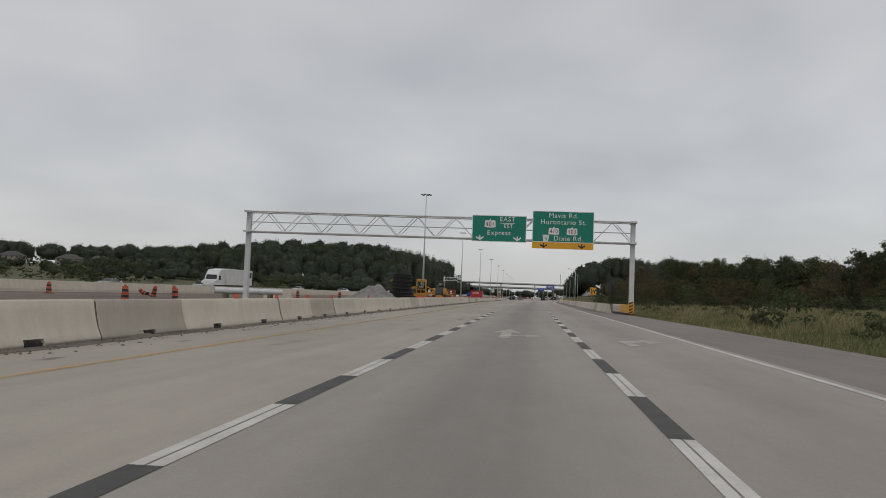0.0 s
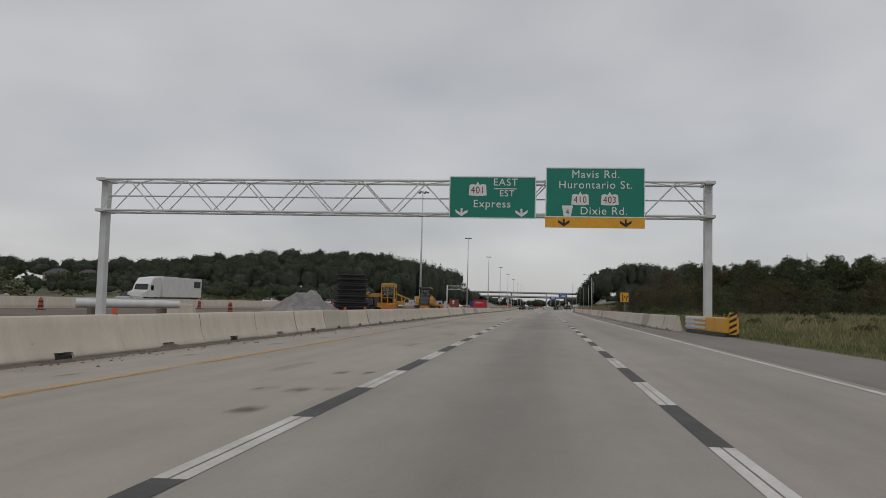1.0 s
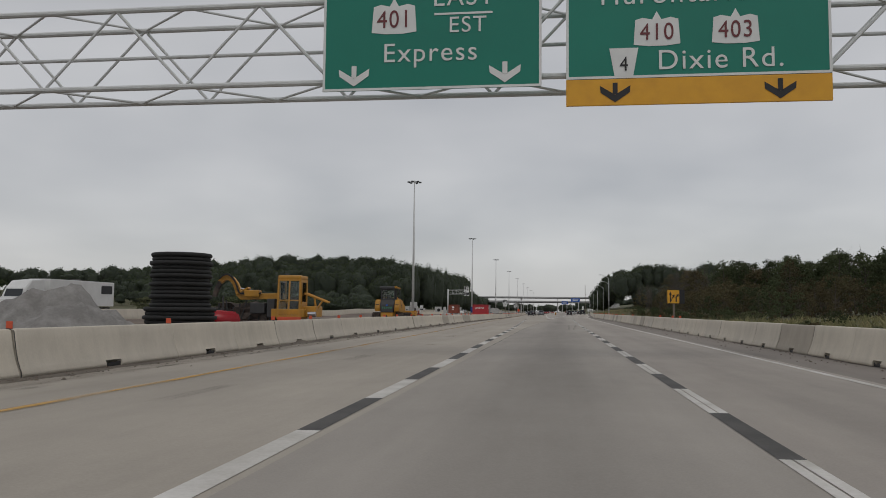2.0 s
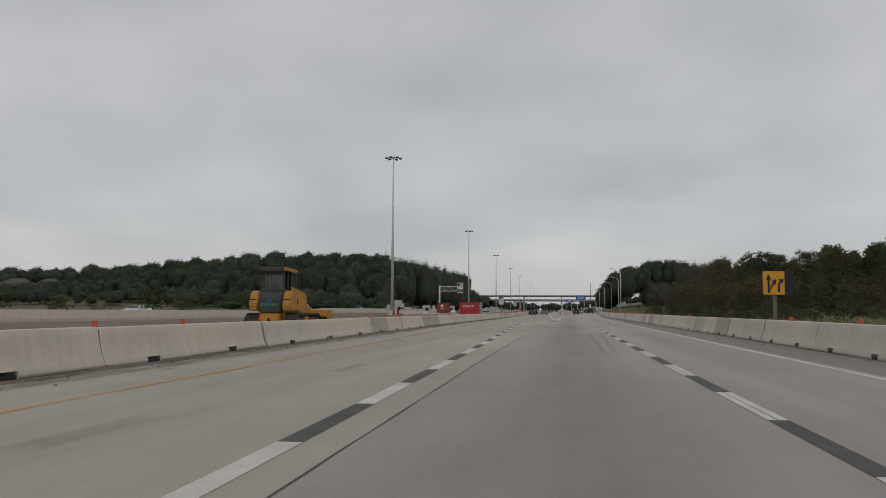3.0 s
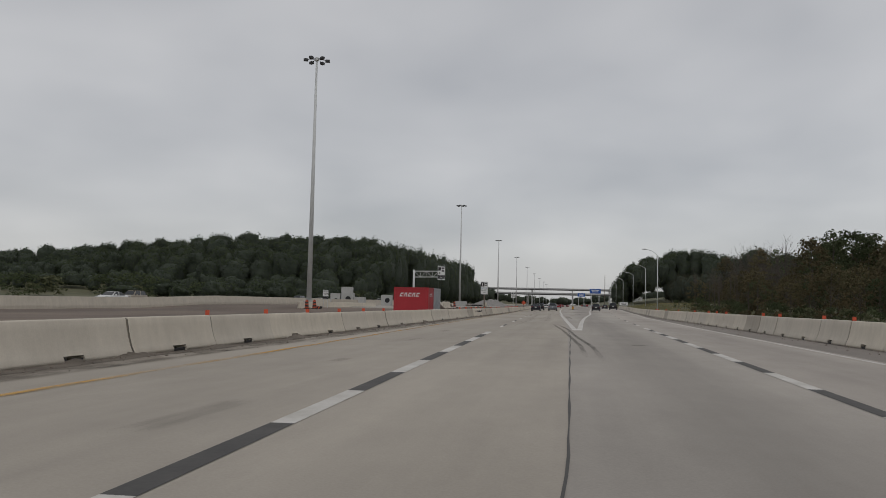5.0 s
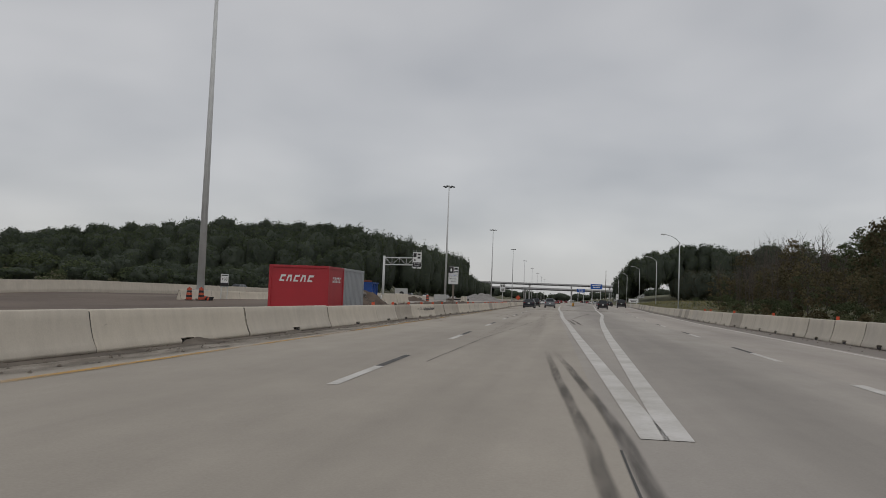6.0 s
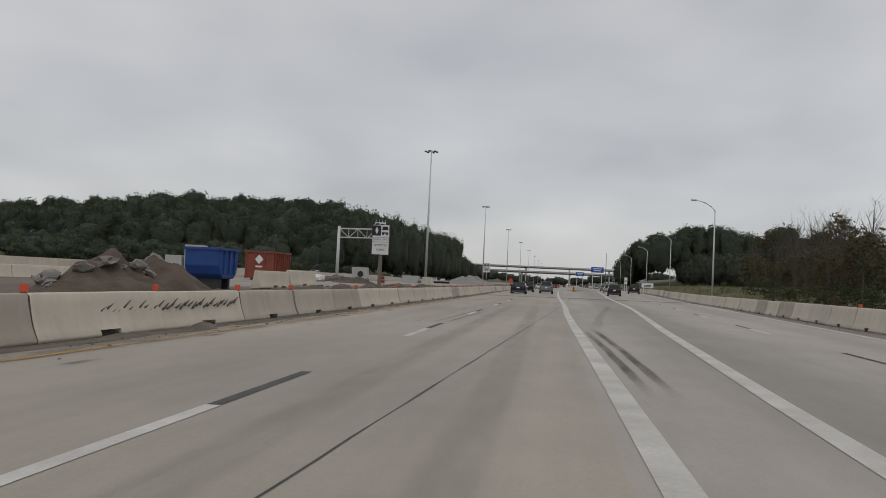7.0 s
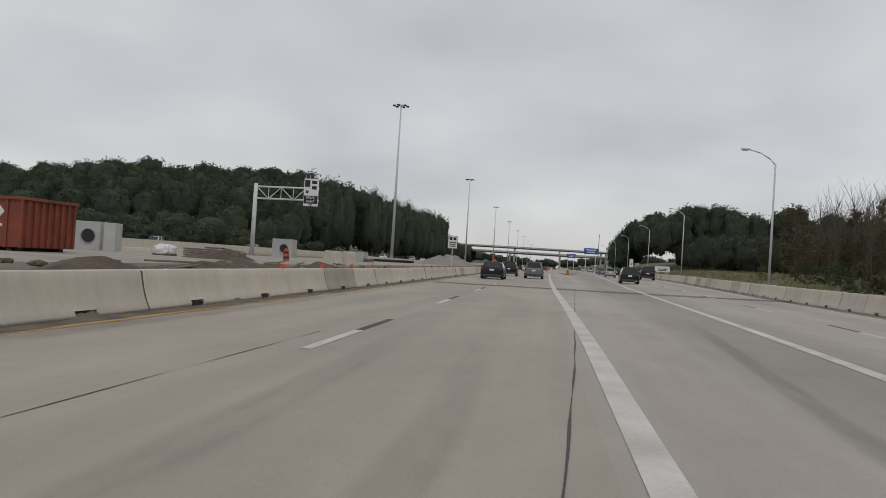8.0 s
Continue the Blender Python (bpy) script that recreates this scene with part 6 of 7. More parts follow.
g = np.random.default_rng(71)
for k in range(130):
    x, y = -12.2 - abs(g.normal()) * 4.5, g.uniform(236, 330)
    if k % 3 == 2:
        lump(x, y, g.uniform(0.07, 0.2), k, M_STONE, "pale broken concrete lump lying on the earth")
    else:
        lump(x, y, g.uniform(0.08, 0.28), k, M_SOIL, "dark clod of earth lying on the bare ground")
bm = bmesh.new()
bmesh.ops.create_grid(bm, x_segments=14, y_segments=160, size=0.5, matrix=Matrix.Translation((-14.4, 262, 0)) @ Matrix.Diagonal((5.2, 62, 1, 1)))
for v in bm.verts:
    e = min(1, (2.6 - abs(v.co.x + 14.4)) / 0.9)
    q = noise.fractal((v.co.x * 0.7, v.co.y * 0.35, 3), 1.0, 2.0, 5)
    v.co.z = ground_z(v.co.x, v.co.y) + (0.2 + 0.5 * q) * max(0, e) - 0.03
tagged(link("spoil_bank", bm, M_SOIL, smooth=True), "long low bank of dark churned earth behind the barrier", "earth bank", kind="stuff")


def pallet_stack(x, y, yaw, rows):
    p = thing("pallet_stack", "grey weathered timber pallets stacked on the pad", "pallets", pose(x, y, ground_z(x, y) + 0.13, 0, 0, yaw), "pallet stacks")
    for r in range(rows):
        z = r * 0.145
        for k in range(3):
            bm = bmesh.new()
            box(bm, -0.6, 0.6, k * 0.45 - 0.03, k * 0.45 + 0.05, z, z + 0.09)
            part("bearer", bm, M_WOOD, p)
        for k in range(6):
            bm = bmesh.new()
            box(bm, -0.6 + k * 0.21, -0.45 + k * 0.21, -0.05, 1.0, z + 0.09, z + 0.115)
            part("board", bm, M_WOOD, p)


for x, y, yaw, rows in ((-28.9, 305, 10, 4), (-28.0, 306.5, 5, 5), (-27.2, 308, 15, 4), (-25, 345, 40, 3)):
    pallet_stack(x, y, yaw, rows)
for i in range(5):
    bm = bmesh.new()
    tube(bm, (-30.5 + i * 0.3, 370, ground_z(-30, 370) + 0.3), (-26.0 + i * 0.2, 375 + i * 0.4, ground_z(-26, 375) + 0.35), 0.2, seg=10)
    tagged(link("drain_pipe", bm, M_RUBBER), "black plastic drain pipe lying on the ground", "pipe", "loose pipes")

wb = thing("wrapped_bundle", "white film wrapped bundle lying on the pale pad", "bundle", pose(-27.6, 297.5, ground_z(-27.6, 298) + 0.14, 0, 0, 8))
bm = bmesh.new()
bmesh.ops.create_icosphere(bm, subdivisions=4, radius=1)
for v in bm.verts:
    k = 1 + 0.18 * noise.fractal(tuple(v.co * 2.2), 1.0, 2.0, 4)
    v.co = (math.copysign(abs(v.co.x) ** 0.5, v.co.x) * 0.55 * k, math.copysign(abs(v.co.y) ** 0.5, v.co.y) * 0.8 * k + 1.2, max(0, 0.35 + math.copysign(abs(v.co.z) ** 0.6, v.co.z) * 0.35 * k))
part("film", bm, M_SIGNW, wb, "crumpled white plastic film", True)
for k in range(3):
    bm = bmesh.new()
    box(bm, -0.6, 0.6, 0.5 + k * 0.6, 0.58 + k * 0.6, 0.0, 0.1, 0.01)
    part("batten", bm, M_WOOD, wb)

for k in range(9):
    x, y, a = -13.2 - g.uniform(0, 3.5), g.uniform(262, 300), g.uniform(0, 180)
    bm = bmesh.new()
    n = g.uniform(0.6, 1.6)
    box(bm, -n, n, -0.07, 0.07, -0.02, 0.03, 0.006)
    ob = link("timber_plank", bm, M_WOOD)
    ob.matrix_basis = pose(x, y, ground_z(x, y) + 0.32, g.uniform(-6, 6), g.uniform(-6, 6), a)
    tagged(ob, "weathered timber plank lying on churned earth", "plank", "loose planks")

# ---- machines ----


def track(parent, x0, x1, y0, y1, z0, h, material=M_MUD):
    """A crawler track along y with separate shoes."""
    r = h / 2
    bm = bmesh.new()
    box(bm, x0 + 0.08, x1 - 0.08, y0 + r, y1 - r, z0 + 0.12, z0 + h - 0.12, 0.03)
    fr = part("track_frame", bm, material, parent)
    for y in (y0 + r, y1 - r):
        bm = bmesh.new()
        tube(bm, (x0 + 0.1, y, z0 + r), (x1 - 0.1, y, z0 + r), r - 0.08, seg=16)
        part("sprocket", bm, M_DARK, parent)
    straight = y1 - y0 - h
    total = 2 * straight + math.pi * h
    n = int(total / 0.2)
    for i in range(n):
        s = i * total / n
        if s < straight:
            y, z, a = y0 + r + s, z0 + h, 0
        elif s < straight + math.pi * r:
            t = (s - straight) / r
            y, z, a = y1 - r + r * math.sin(t), z0 + r + r * math.cos(t), -t
        elif s < 2 * straight + math.pi * r:
            y, z, a = y1 - r - (s - straight - math.pi * r), z0, math.pi
        else:
            t = (s - 2 * straight - math.pi * r) / r
            y, z, a = y0 + r - r * math.sin(t), z0 + r - r * math.cos(t), math.pi - t
        bm = bmesh.new()
        box(bm, x0, x1, -0.085, 0.085, -0.04, 0.0)
        box(bm, x0, x1, -0.02, 0.02, 0.0, 0.05)
        bmesh.ops.transform(bm, verts=bm.verts, matrix=Matrix.Translation((0, y, z)) @ Matrix.Rotation(a, 4, 'X'))
        part("track_shoe", bm, material, fr)


def slab(bm, outline, x0, x1, bevel):
    prism(bm, outline, x0, x1)
    bmesh.ops.bevel(bm, geom=bm.edges[:], offset=bevel, segments=2, affect='EDGES')


def pane_box(parent, x0, x1, y0, y1, z0, z1, name="window"):
    bm = bmesh.new()
    box(bm, x0, x1, y0, y1, z0, z1)
    ob = part(name, bm, M_CLEAR, parent, "tinted clear glass pane")
    ob.visible_shadow = False
    return ob


def bulldozer():
    b = thing("bulldozer", "yellow crawler bulldozer with a dark cab seen from behind", "bulldozer", pose(-14.95, 129.9, ground_z(-15.3, 131) + 0.02, 0, 0, -3) @ Matrix.Diagonal((0.93, 1, 1.07, 1)))
    for sx in (-1, 1):
        xa, xb = sorted((sx * 0.75, sx * 1.5))
        track(b, xa, xb, -0.3, 3.3, 0.05, 1.0)
    bm = bmesh.new()
    prism(bm, ((0.0, 0.55), (3.7, 0.55), (3.7, 1.35), (1.6, 1.5), (0.0, 1.55)), -0.72, 0.72)
    part("chassis", bm, M_CATY, b)
    bm = bmesh.new()
    slab(bm, ((-0.48, 0.3), (0.0, 0.3), (0.0, 1.08), (-0.42, 1.08)), -0.56, 0.56, 0.03)
    case = part("rear_case", bm, M_CATY, b, "yellow rear casing with a dark emblem")
    bm = bmesh.new()
    bm.faces.new([bm.verts.new((px, -0.482, 0.78 + pz)) for px, pz in ((-0.16, -0.12), (0.16, -0.12), (0, 0.14))])
    part("emblem", bm, M_BLACK, case, "dark triangular emblem")
    bars(case, ((0, 0.57, 0.3, 0.05), (0, 0.42, 0.3, 0.1)), M_BLACK, -0.49, "slot")
    bm = bmesh.new()
    prism(bm, ((-0.46, 1.1), (0.3, 1.1), (0.3, 2.12), (-0.12, 2.12), (-0.4, 1.75)), -0.68, 0.68)
    for v in bm.verts:
        if v.co.z < 1.3:
            v.co.x *= 0.86
    bmesh.ops.bevel(bm, geom=bm.edges[:], offset=0.05, segments=2, affect='EDGES')
    hatch = part("rear_hatch", bm, M_DARK, b, "dark rear hatch with small green legend bars")
    m_green = mat("green_legend", (0.05, 0.2, 0.11), 0.5, bump=0)
    bars(hatch, [(-0.4 + 0.2 * k, 1.47, 0.13, 0.15) for k in range(5)], m_green, -0.445)
    bars(hatch, ((0.0, 1.68, 0.2, 0.12),), M_SIGNB, -0.42, "badge")
    for sx in (-1, 1):
        bm = bmesh.new()
        xa, xb = sorted((sx * 0.7, sx * 1.18))
        slab(bm, ((-0.36, 1.18), (1.9, 1.22), (1.9, 1.62), (0.75, 1.98), (-0.02, 2.14), (-0.2, 2.02), (-0.42, 1.5)), xa, xb, 0.045)
        fender = part("fender", bm, M_CATY, b, "yellow angular side fender")
        bars(fender, ((sx * 0.94, 1.72, 0.34, 0.05),), M_BLACK, -0.36, "louvre")
        bm = bmesh.new()
        box(bm, sx * 1.18 - 0.006, sx * 1.18 + 0.006, 0.45, 0.62, 1.5, 1.75)
        part("emblem", bm, M_BLACK, fender)
    # cab
    bm = bmesh.new()
    slab(bm, ((-0.1, 1.95), (1.0, 1.85), (1.0, 2.1), (-0.1, 2.22)), -0.7, 0.7, 0.03)
    cab = part("cab", bm, M_DARK, b, "black cab frame")
    for x, y in ((-0.64, -0.04), (0.64, -0.04), (-0.64, 0.42), (0.64, 0.42), (-0.52, 0.93), (0.52, 0.93)):
        bm = bmesh.new()
        box(bm, x - 0.045, x + 0.045, y - 0.045, y + 0.045, 2.1, 3.0, 0.015)
        part("cab_post", bm, M_DARK, cab)
    bm = bmesh.new()
    box(bm, -0.595, 0.595, -0.07, -0.02, 2.88, 3.0, 0.01)
    box(bm, -0.595, 0.595, -0.07, -0.02, 2.1, 2.22, 0.01)
    part("window_rail", bm, M_DARK, cab)
    pane_box(cab, -0.595, 0.595, -0.05, -0.035, 2.22, 2.88, "rear_window")
    pane_box(cab, -0.475, 0.475, 0.92, 0.935, 2.1, 3.0, "windscreen")
    for sx in (-1, 1):
        for y0, y1 in ((0.005, 0.375), (0.465, 0.885)):
            pane_box(cab, sx * 0.63 - 0.007, sx * 0.63 + 0.007, y0, y1, 2.1, 3.0, "side_window")
        bm = bmesh.new()
        box(bm, sx * 0.84 - 0.06, sx * 0.84 + 0.06, 0.9, 1.0, 2.52, 2.95, 0.02)
        box(bm, min(sx * 0.58, sx * 0.8), max(sx * 0.58, sx * 0.8), 0.92, 0.96, 2.86, 2.9)
        part("mirror", bm, M_DARK, cab)
    bm = bmesh.new()
    slab(bm, ((-0.24, 2.98), (1.02, 2.98), (1.05, 3.1), (0.95, 3.2), (-0.12, 3.22), (-0.25, 3.14)), -0.78, 0.62, 0.04)
    part("cab_roof", bm, M_DARK, cab, "thick black cab roof")
    bm = bmesh.new()
    slab(bm, ((-0.1, 3.06), (1.35, 3.0), (1.35, 3.13), (-0.1, 3.22)), 0.63, 0.82, 0.02)
    part("roof_box", bm, M_CATY, cab, "yellow box along the roof edge")
    bm = bmesh.new()
    box(bm, -0.26, 0.26, 0.3, 0.7, 1.9, 2.15, 0.06)
    box(bm, -0.22, 0.22, 0.28, 0.38, 2.1, 2.5, 0.04)
    part("seat", bm, M_BLACK, cab)
    # engine
    bm = bmesh.new()
    slab(bm, ((1.01, 1.25), (3.3, 1.1), (3.28, 1.75), (3.1, 2.08), (1.01, 2.36)), -0.62, 0.62, 0.05)
    hood = part("hood", bm, M_CATY, b, "yellow sloping engine hood")
    bm = bmesh.new()
    slab(bm, ((1.7, 2.275), (2.9, 2.115), (2.91, 2.19), (1.72, 2.36)), -0.56, 0.56, 0.012)
    part("grille", bm, M_BLACK, hood)
    bm = bmesh.new()
    tube(bm, (0.2, 2.3, 2.2), (0.2, 2.3, 2.8), 0.06, seg=10)
    part("exhaust", bm, M_DARK, hood)
    bm = bmesh.new()
    prism(bm, ((4.3, 0.1), (4.45, 0.1), (4.2, 0.7), (4.35, 1.25), (4.2, 1.25), (4.05, 0.7)), -1.75, 1.75)
    blade = part("blade", bm, M_CATY, b, "yellow dozer blade")
    for sx in (-1, 1):
        bm = bmesh.new()
        slab(bm, ((3.5, 0.15), (4.2, 0.12), (4.3, 1.2), (3.9, 1.05), (3.5, 0.8)), min(sx * 1.7, sx * 1.78), max(sx * 1.7, sx * 1.78), 0.02)
        part("end_plate", bm, M_CATY, blade)
        bm = bmesh.new()
        tube(bm, (sx * 1.6, 1.6, 0.55), (sx * 1.62, 4.2, 0.5), 0.13, seg=8)
        part("push_arm", bm, M_CATY, b)
        bm = bmesh.new()
        tube(bm, (sx * 0.55, 3.4, 1.5), (sx * 0.8, 4.15, 0.9), 0.06, seg=8)
        part("ram", bm, M_CHROME, b)
        bm = bmesh.new()
        slab(bm, ((3.4, 0.9), (4.2, 0.8), (4.25, 1.15), (3.5, 1.25)), min(sx * 0.5, sx * 1.7), max(sx * 0.5, sx * 1.7), 0.03)
        part("deck_plate", bm, M_CATY, b)
    for x, h in ((0.45, 3.55), (-0.5, 3.34)):
        bm = bmesh.new()
        tube(bm, (x, 0.1, 3.2), (x, 0.1, h), 0.012, seg=5)
        part("aerial", bm, M_DARK, b)


bulldozer()


def excavator():
    e = thing("excavator", "old yellow excavator with a square glazed cab and hooked arm", "excavator", pose(-14.35, 100.8, ground_z(-15, 101) + 0.16, 0, 0, 3))
    for y in (-1.15, 0.65):
        sub = thing("undercarriage", "", "")
        sub.parent = e
        sub.matrix_basis = Matrix.Translation((-1.9, y, -0.14)) @ Matrix.Rotation(radians(-90), 4, 'Z')
        for key in list(sub.keys()):
            del sub[key]
        bm = bmesh.new()
        box(bm, -0.25, 0.25, 0.35, 2.9, 0.12, 0.7, 0.05)
        part("track_frame", bm, M_MUD, sub)
        for k in range(22):
            for z in (0.06, 0.76):
                bm = bmesh.new()
                box(bm, -0.28, 0.28, 0.1 + k * 0.145, 0.22 + k * 0.145, z - 0.04, z + 0.04)
                part("track_shoe", bm, M_MUD, sub)
        for y2 in (0.3, 3.0):
            bm = bmesh.new()
            tube(bm, (-0.26, y2, 0.41), (0.26, y2, 0.41), 0.37, seg=14)
            part("sprocket", bm, M_DARK, sub)
    bm = bmesh.new()
    box(bm, -0.4, 1.3, -1.1, 1.1, 0.82, 1.25, 0.05)
    part("deck", bm, M_CATY, e)
    bm = bmesh.new()
    bmesh.ops.create_icosphere(bm, subdivisions=4, radius=1)
    for v in bm.verts:
        q = Vector((math.copysign(abs(v.co.x) ** 0.6, v.co.x), math.copysign(abs(v.co.y) ** 0.7, v.co.y), math.copysign(abs(v.co.z) ** 0.6, v.co.z)))
        k = 1 + 0.42 * noise.fractal(tuple(v.co * 3.4), 0.7, 2.2, 5)
        v.co = (-1.85 + q.x * 1.5 * k, 0.05 + q.y * 0.9 * k, max(-0.1, 0.72 + q.z * 0.78 * k))
    part("engine_mass", bm, M_MUD, e, "mud-covered dark engine block")
    for k in range(9):
        bm = bmesh.new()
        x = -3.2 + k * 0.36
        tube(bm, (x, -0.75, 1.5 + 0.2 * math.sin(k * 2.1)), (x + 0.3 * math.sin(k), -0.95, 0.5 + 0.2 * math.cos(k * 1.7)), 0.045, 0.03, 6)
        part("hose", bm, M_RUBBER, e)
    # cab: posts, rails and panels with panes between them; the face leans back a little
    def lean(bm):
        for v in bm.verts:
            if v.co.y < -0.6:
                v.co.y += (v.co.z - 0.75) * 0.068
    bm = bmesh.new()
    box(bm, -0.1, 1.1, -1.15, 0.35, 2.74, 2.95, 0.07)
    lean(bm)
    cab = part("cab", bm, M_CATY, e, "yellow square cab with rounded roof edges", True)
    cab.data.polygons.foreach_set("use_smooth", [False] * len(cab.data.polygons))
    for x, y in ((-0.055, -1.105), (1.055, -1.105), (-0.055, 0.305), (1.055, 0.305)):
        bm = bmesh.new()
        box(bm, x - 0.045, x + 0.045, y - 0.045, y + 0.045, 0.75, 2.76, 0.02)
        lean(bm)
        part("corner_post", bm, M_CATY, cab)
    for x0, x1, z0, z1 in ((-0.01, 1.01, 0.75, 0.93), (-0.01, 1.01, 1.66, 1.71), (0.475, 0.545, 0.93, 2.74), (-0.01, 1.01, 2.66, 2.75)):
        bm = bmesh.new()
        box(bm, x0, x1, -1.145, -1.07, z0, z1, 0.012)
        lean(bm)
        part("frame_rail", bm, M_CATY, cab)
    for x in (-0.06, 1.06):
        bm = bmesh.new()
        slab(bm, ((-1.06, 0.75), (0.26, 0.75), (0.26, 1.62), (-0.72, 1.62), (-0.8, 1.5), (-1.06, 1.45)), x - 0.035, x + 0.035, 0.012)
        part("side_panel", bm, M_CATY, cab)
        bm = bmesh.new()
        box(bm, x - 0.035, x + 0.035, -0.98, 0.26, 2.6, 2.74, 0.012)
        box(bm, x - 0.035, x + 0.035, -0.8, -0.7, 1.62, 2.6, 0.012)
        part("frame_rail", bm, M_CATY, cab)
        pane_box(cab, x - 0.006, x + 0.006, -0.7, 0.26, 1.62, 2.6)
    bm = bmesh.new()
    box(bm, -0.01, 1.01, 0.28, 0.34, 0.75, 1.75, 0.012)
    part("back_panel", bm, M_CATY, cab)
    pane_box(cab, -0.01, 1.01, 0.3, 0.312, 1.75, 2.74)
    for x0, x1 in ((-0.01, 0.475), (0.545, 1.01)):
        for z0, z1 in ((0.93, 1.66), (1.71, 2.66)):
            bm = bmesh.new()
            box(bm, x0, x1, -1.115, -1.1, z0, z1)
            lean(bm)
            ob = part("window", bm, M_CLEAR, cab, "tinted clear glass pane")
            ob.visible_shadow = False
    bm = bmesh.new()
    box(bm, 0.2, 0.75, -0.5, 0.0, 0.95, 1.25, 0.06)
    box(bm, 0.22, 0.73, -0.08, 0.05, 1.2, 1.9, 0.05)
    part("seat", bm, M_BLACK, cab)
    for x in (0.3, 0.66):
        bm = bmesh.new()
        tube(bm, (x, -0.75, 0.8), (x, -0.72, 1.5), 0.02, seg=6)
        part("lever", bm, M_DARK, cab)
    bm = bmesh.new()
    tube(bm, (0.2, -0.5, 2.93), (0.2, -0.5, 3.05), 0.13, 0.11, 10)
    part("beacon", bm, M_DARK, cab)
    # arm to the left
    arm = [(-0.1, 0, 1.92), (-1.2, 0, 1.88), (-2.25, 0, 1.85), (-2.42, 0, 2.0), (-2.5, 0, 2.25), (-2.62, 0, 2.52), (-2.8, 0, 2.74), (-3.02, 0, 2.85), (-3.24, 0, 2.8),
           (-3.42, 0, 2.62), (-3.56, 0, 2.38), (-3.66, 0, 2.12), (-3.72, 0, 1.9)]
    for i, (p, q) in enumerate(zip(arm, arm[1:])):
        bm = bmesh.new()
        d = Vector(q) - Vector(p)
        k = 0.15 if i < 3 else 0.15 - 0.006 * (i - 3)
        box(bm, -0.12, 0.12, -k, k, -0.05, d.length + 0.05, 0.02, Matrix.Translation(p) @ d.to_track_quat('Z', 'Y').to_matrix().to_4x4())
        part("arm_section", bm, M_CATY if i < 9 else M_MUD, e)
    for k in range(3):
        bm = bmesh.new()
        for a, b in zip(arm[1:9], arm[2:10]):
            tube(bm, (a[0], -0.15 - 0.04 * k, a[2] + 0.19 - 0.03 * k), (b[0], -0.15 - 0.04 * k, b[2] + 0.19 - 0.03 * k), 0.02, seg=5)
        part("hose", bm, M_RUBBER, e)
    bm = bmesh.new()
    box(bm, -2.55, -1.85, -0.2, 0.2, -0.03, 0.05, 0.01, Matrix.Translation((-0.0, 0, 2.15)) @ Matrix.Translation((-2.2, 0, 0)) @ Matrix.Rotation(radians(-28), 4, 'Y') @ Matrix.Translation((2.2, 0, 0)))
    part("guard_plate", bm, M_CATY, e)
    for x0, x1, y0, y1, z0, z1 in ((-0.65, -0.25, -1.0, 0.8, 0.8, 1.75), (-1.5, -0.75, -1.05, -0.5, 1.0, 1.55), (-3.3, -2.9, -0.8, 0.7, 0.7, 1.25)):
        bm = bmesh.new()
        box(bm, x0, x1, y0, y1, z0, z1, 0.05)
        part("engine_case", bm, M_DARK, e, "dark greasy engine casing")
    bm = bmesh.new()
    tube(bm, (-1.5, 0, 2.1), (-2.5, 0, 2.3), 0.06, seg=8)
    part("ram", bm, M_CHROME, e)
    bm = bmesh.new()
    box(bm, -2.1, -1.3, -0.25, 0.25, 1.85, 2.2, 0.05)
    part("valve_box", bm, M_CATY, e)
    # frame on the other side
    for a, q in (((1.1, -0.3, 2.05), (2.3, -0.1, 1.6)), ((1.1, 0.4, 2.05), (2.3, 0.2, 1.6)), ((1.6, -0.2, 1.85), (1.7, -0.2, 1.2)), ((2.0, -0.1, 1.7), (1.7, -0.1, 1.2))):
        bm = bmesh.new()
        tube(bm, a, q, 0.055, seg=6)
        part("frame_bar", bm, M_CATY, e)
    bm = bmesh.new()
    box(bm, 1.1, 1.8, -0.7, 0.8, 0.85, 1.4, 0.06)
    part("counterweight", bm, M_CATY, e)
    bm = bmesh.new()
    tube(bm, (1.45, -0.85, 1.0), (1.85, -0.85, 1.0), 0.13, seg=12)
    part("cylinder", bm, M_CHROME, e)
    bm = bmesh.new()
    box(bm, 0.0, 1.2, -1.3, -1.2, 0.62, 0.85, 0.02)
    part("step_guard", bm, M_ORANGE, e, "orange guard below the cab")


excavator()


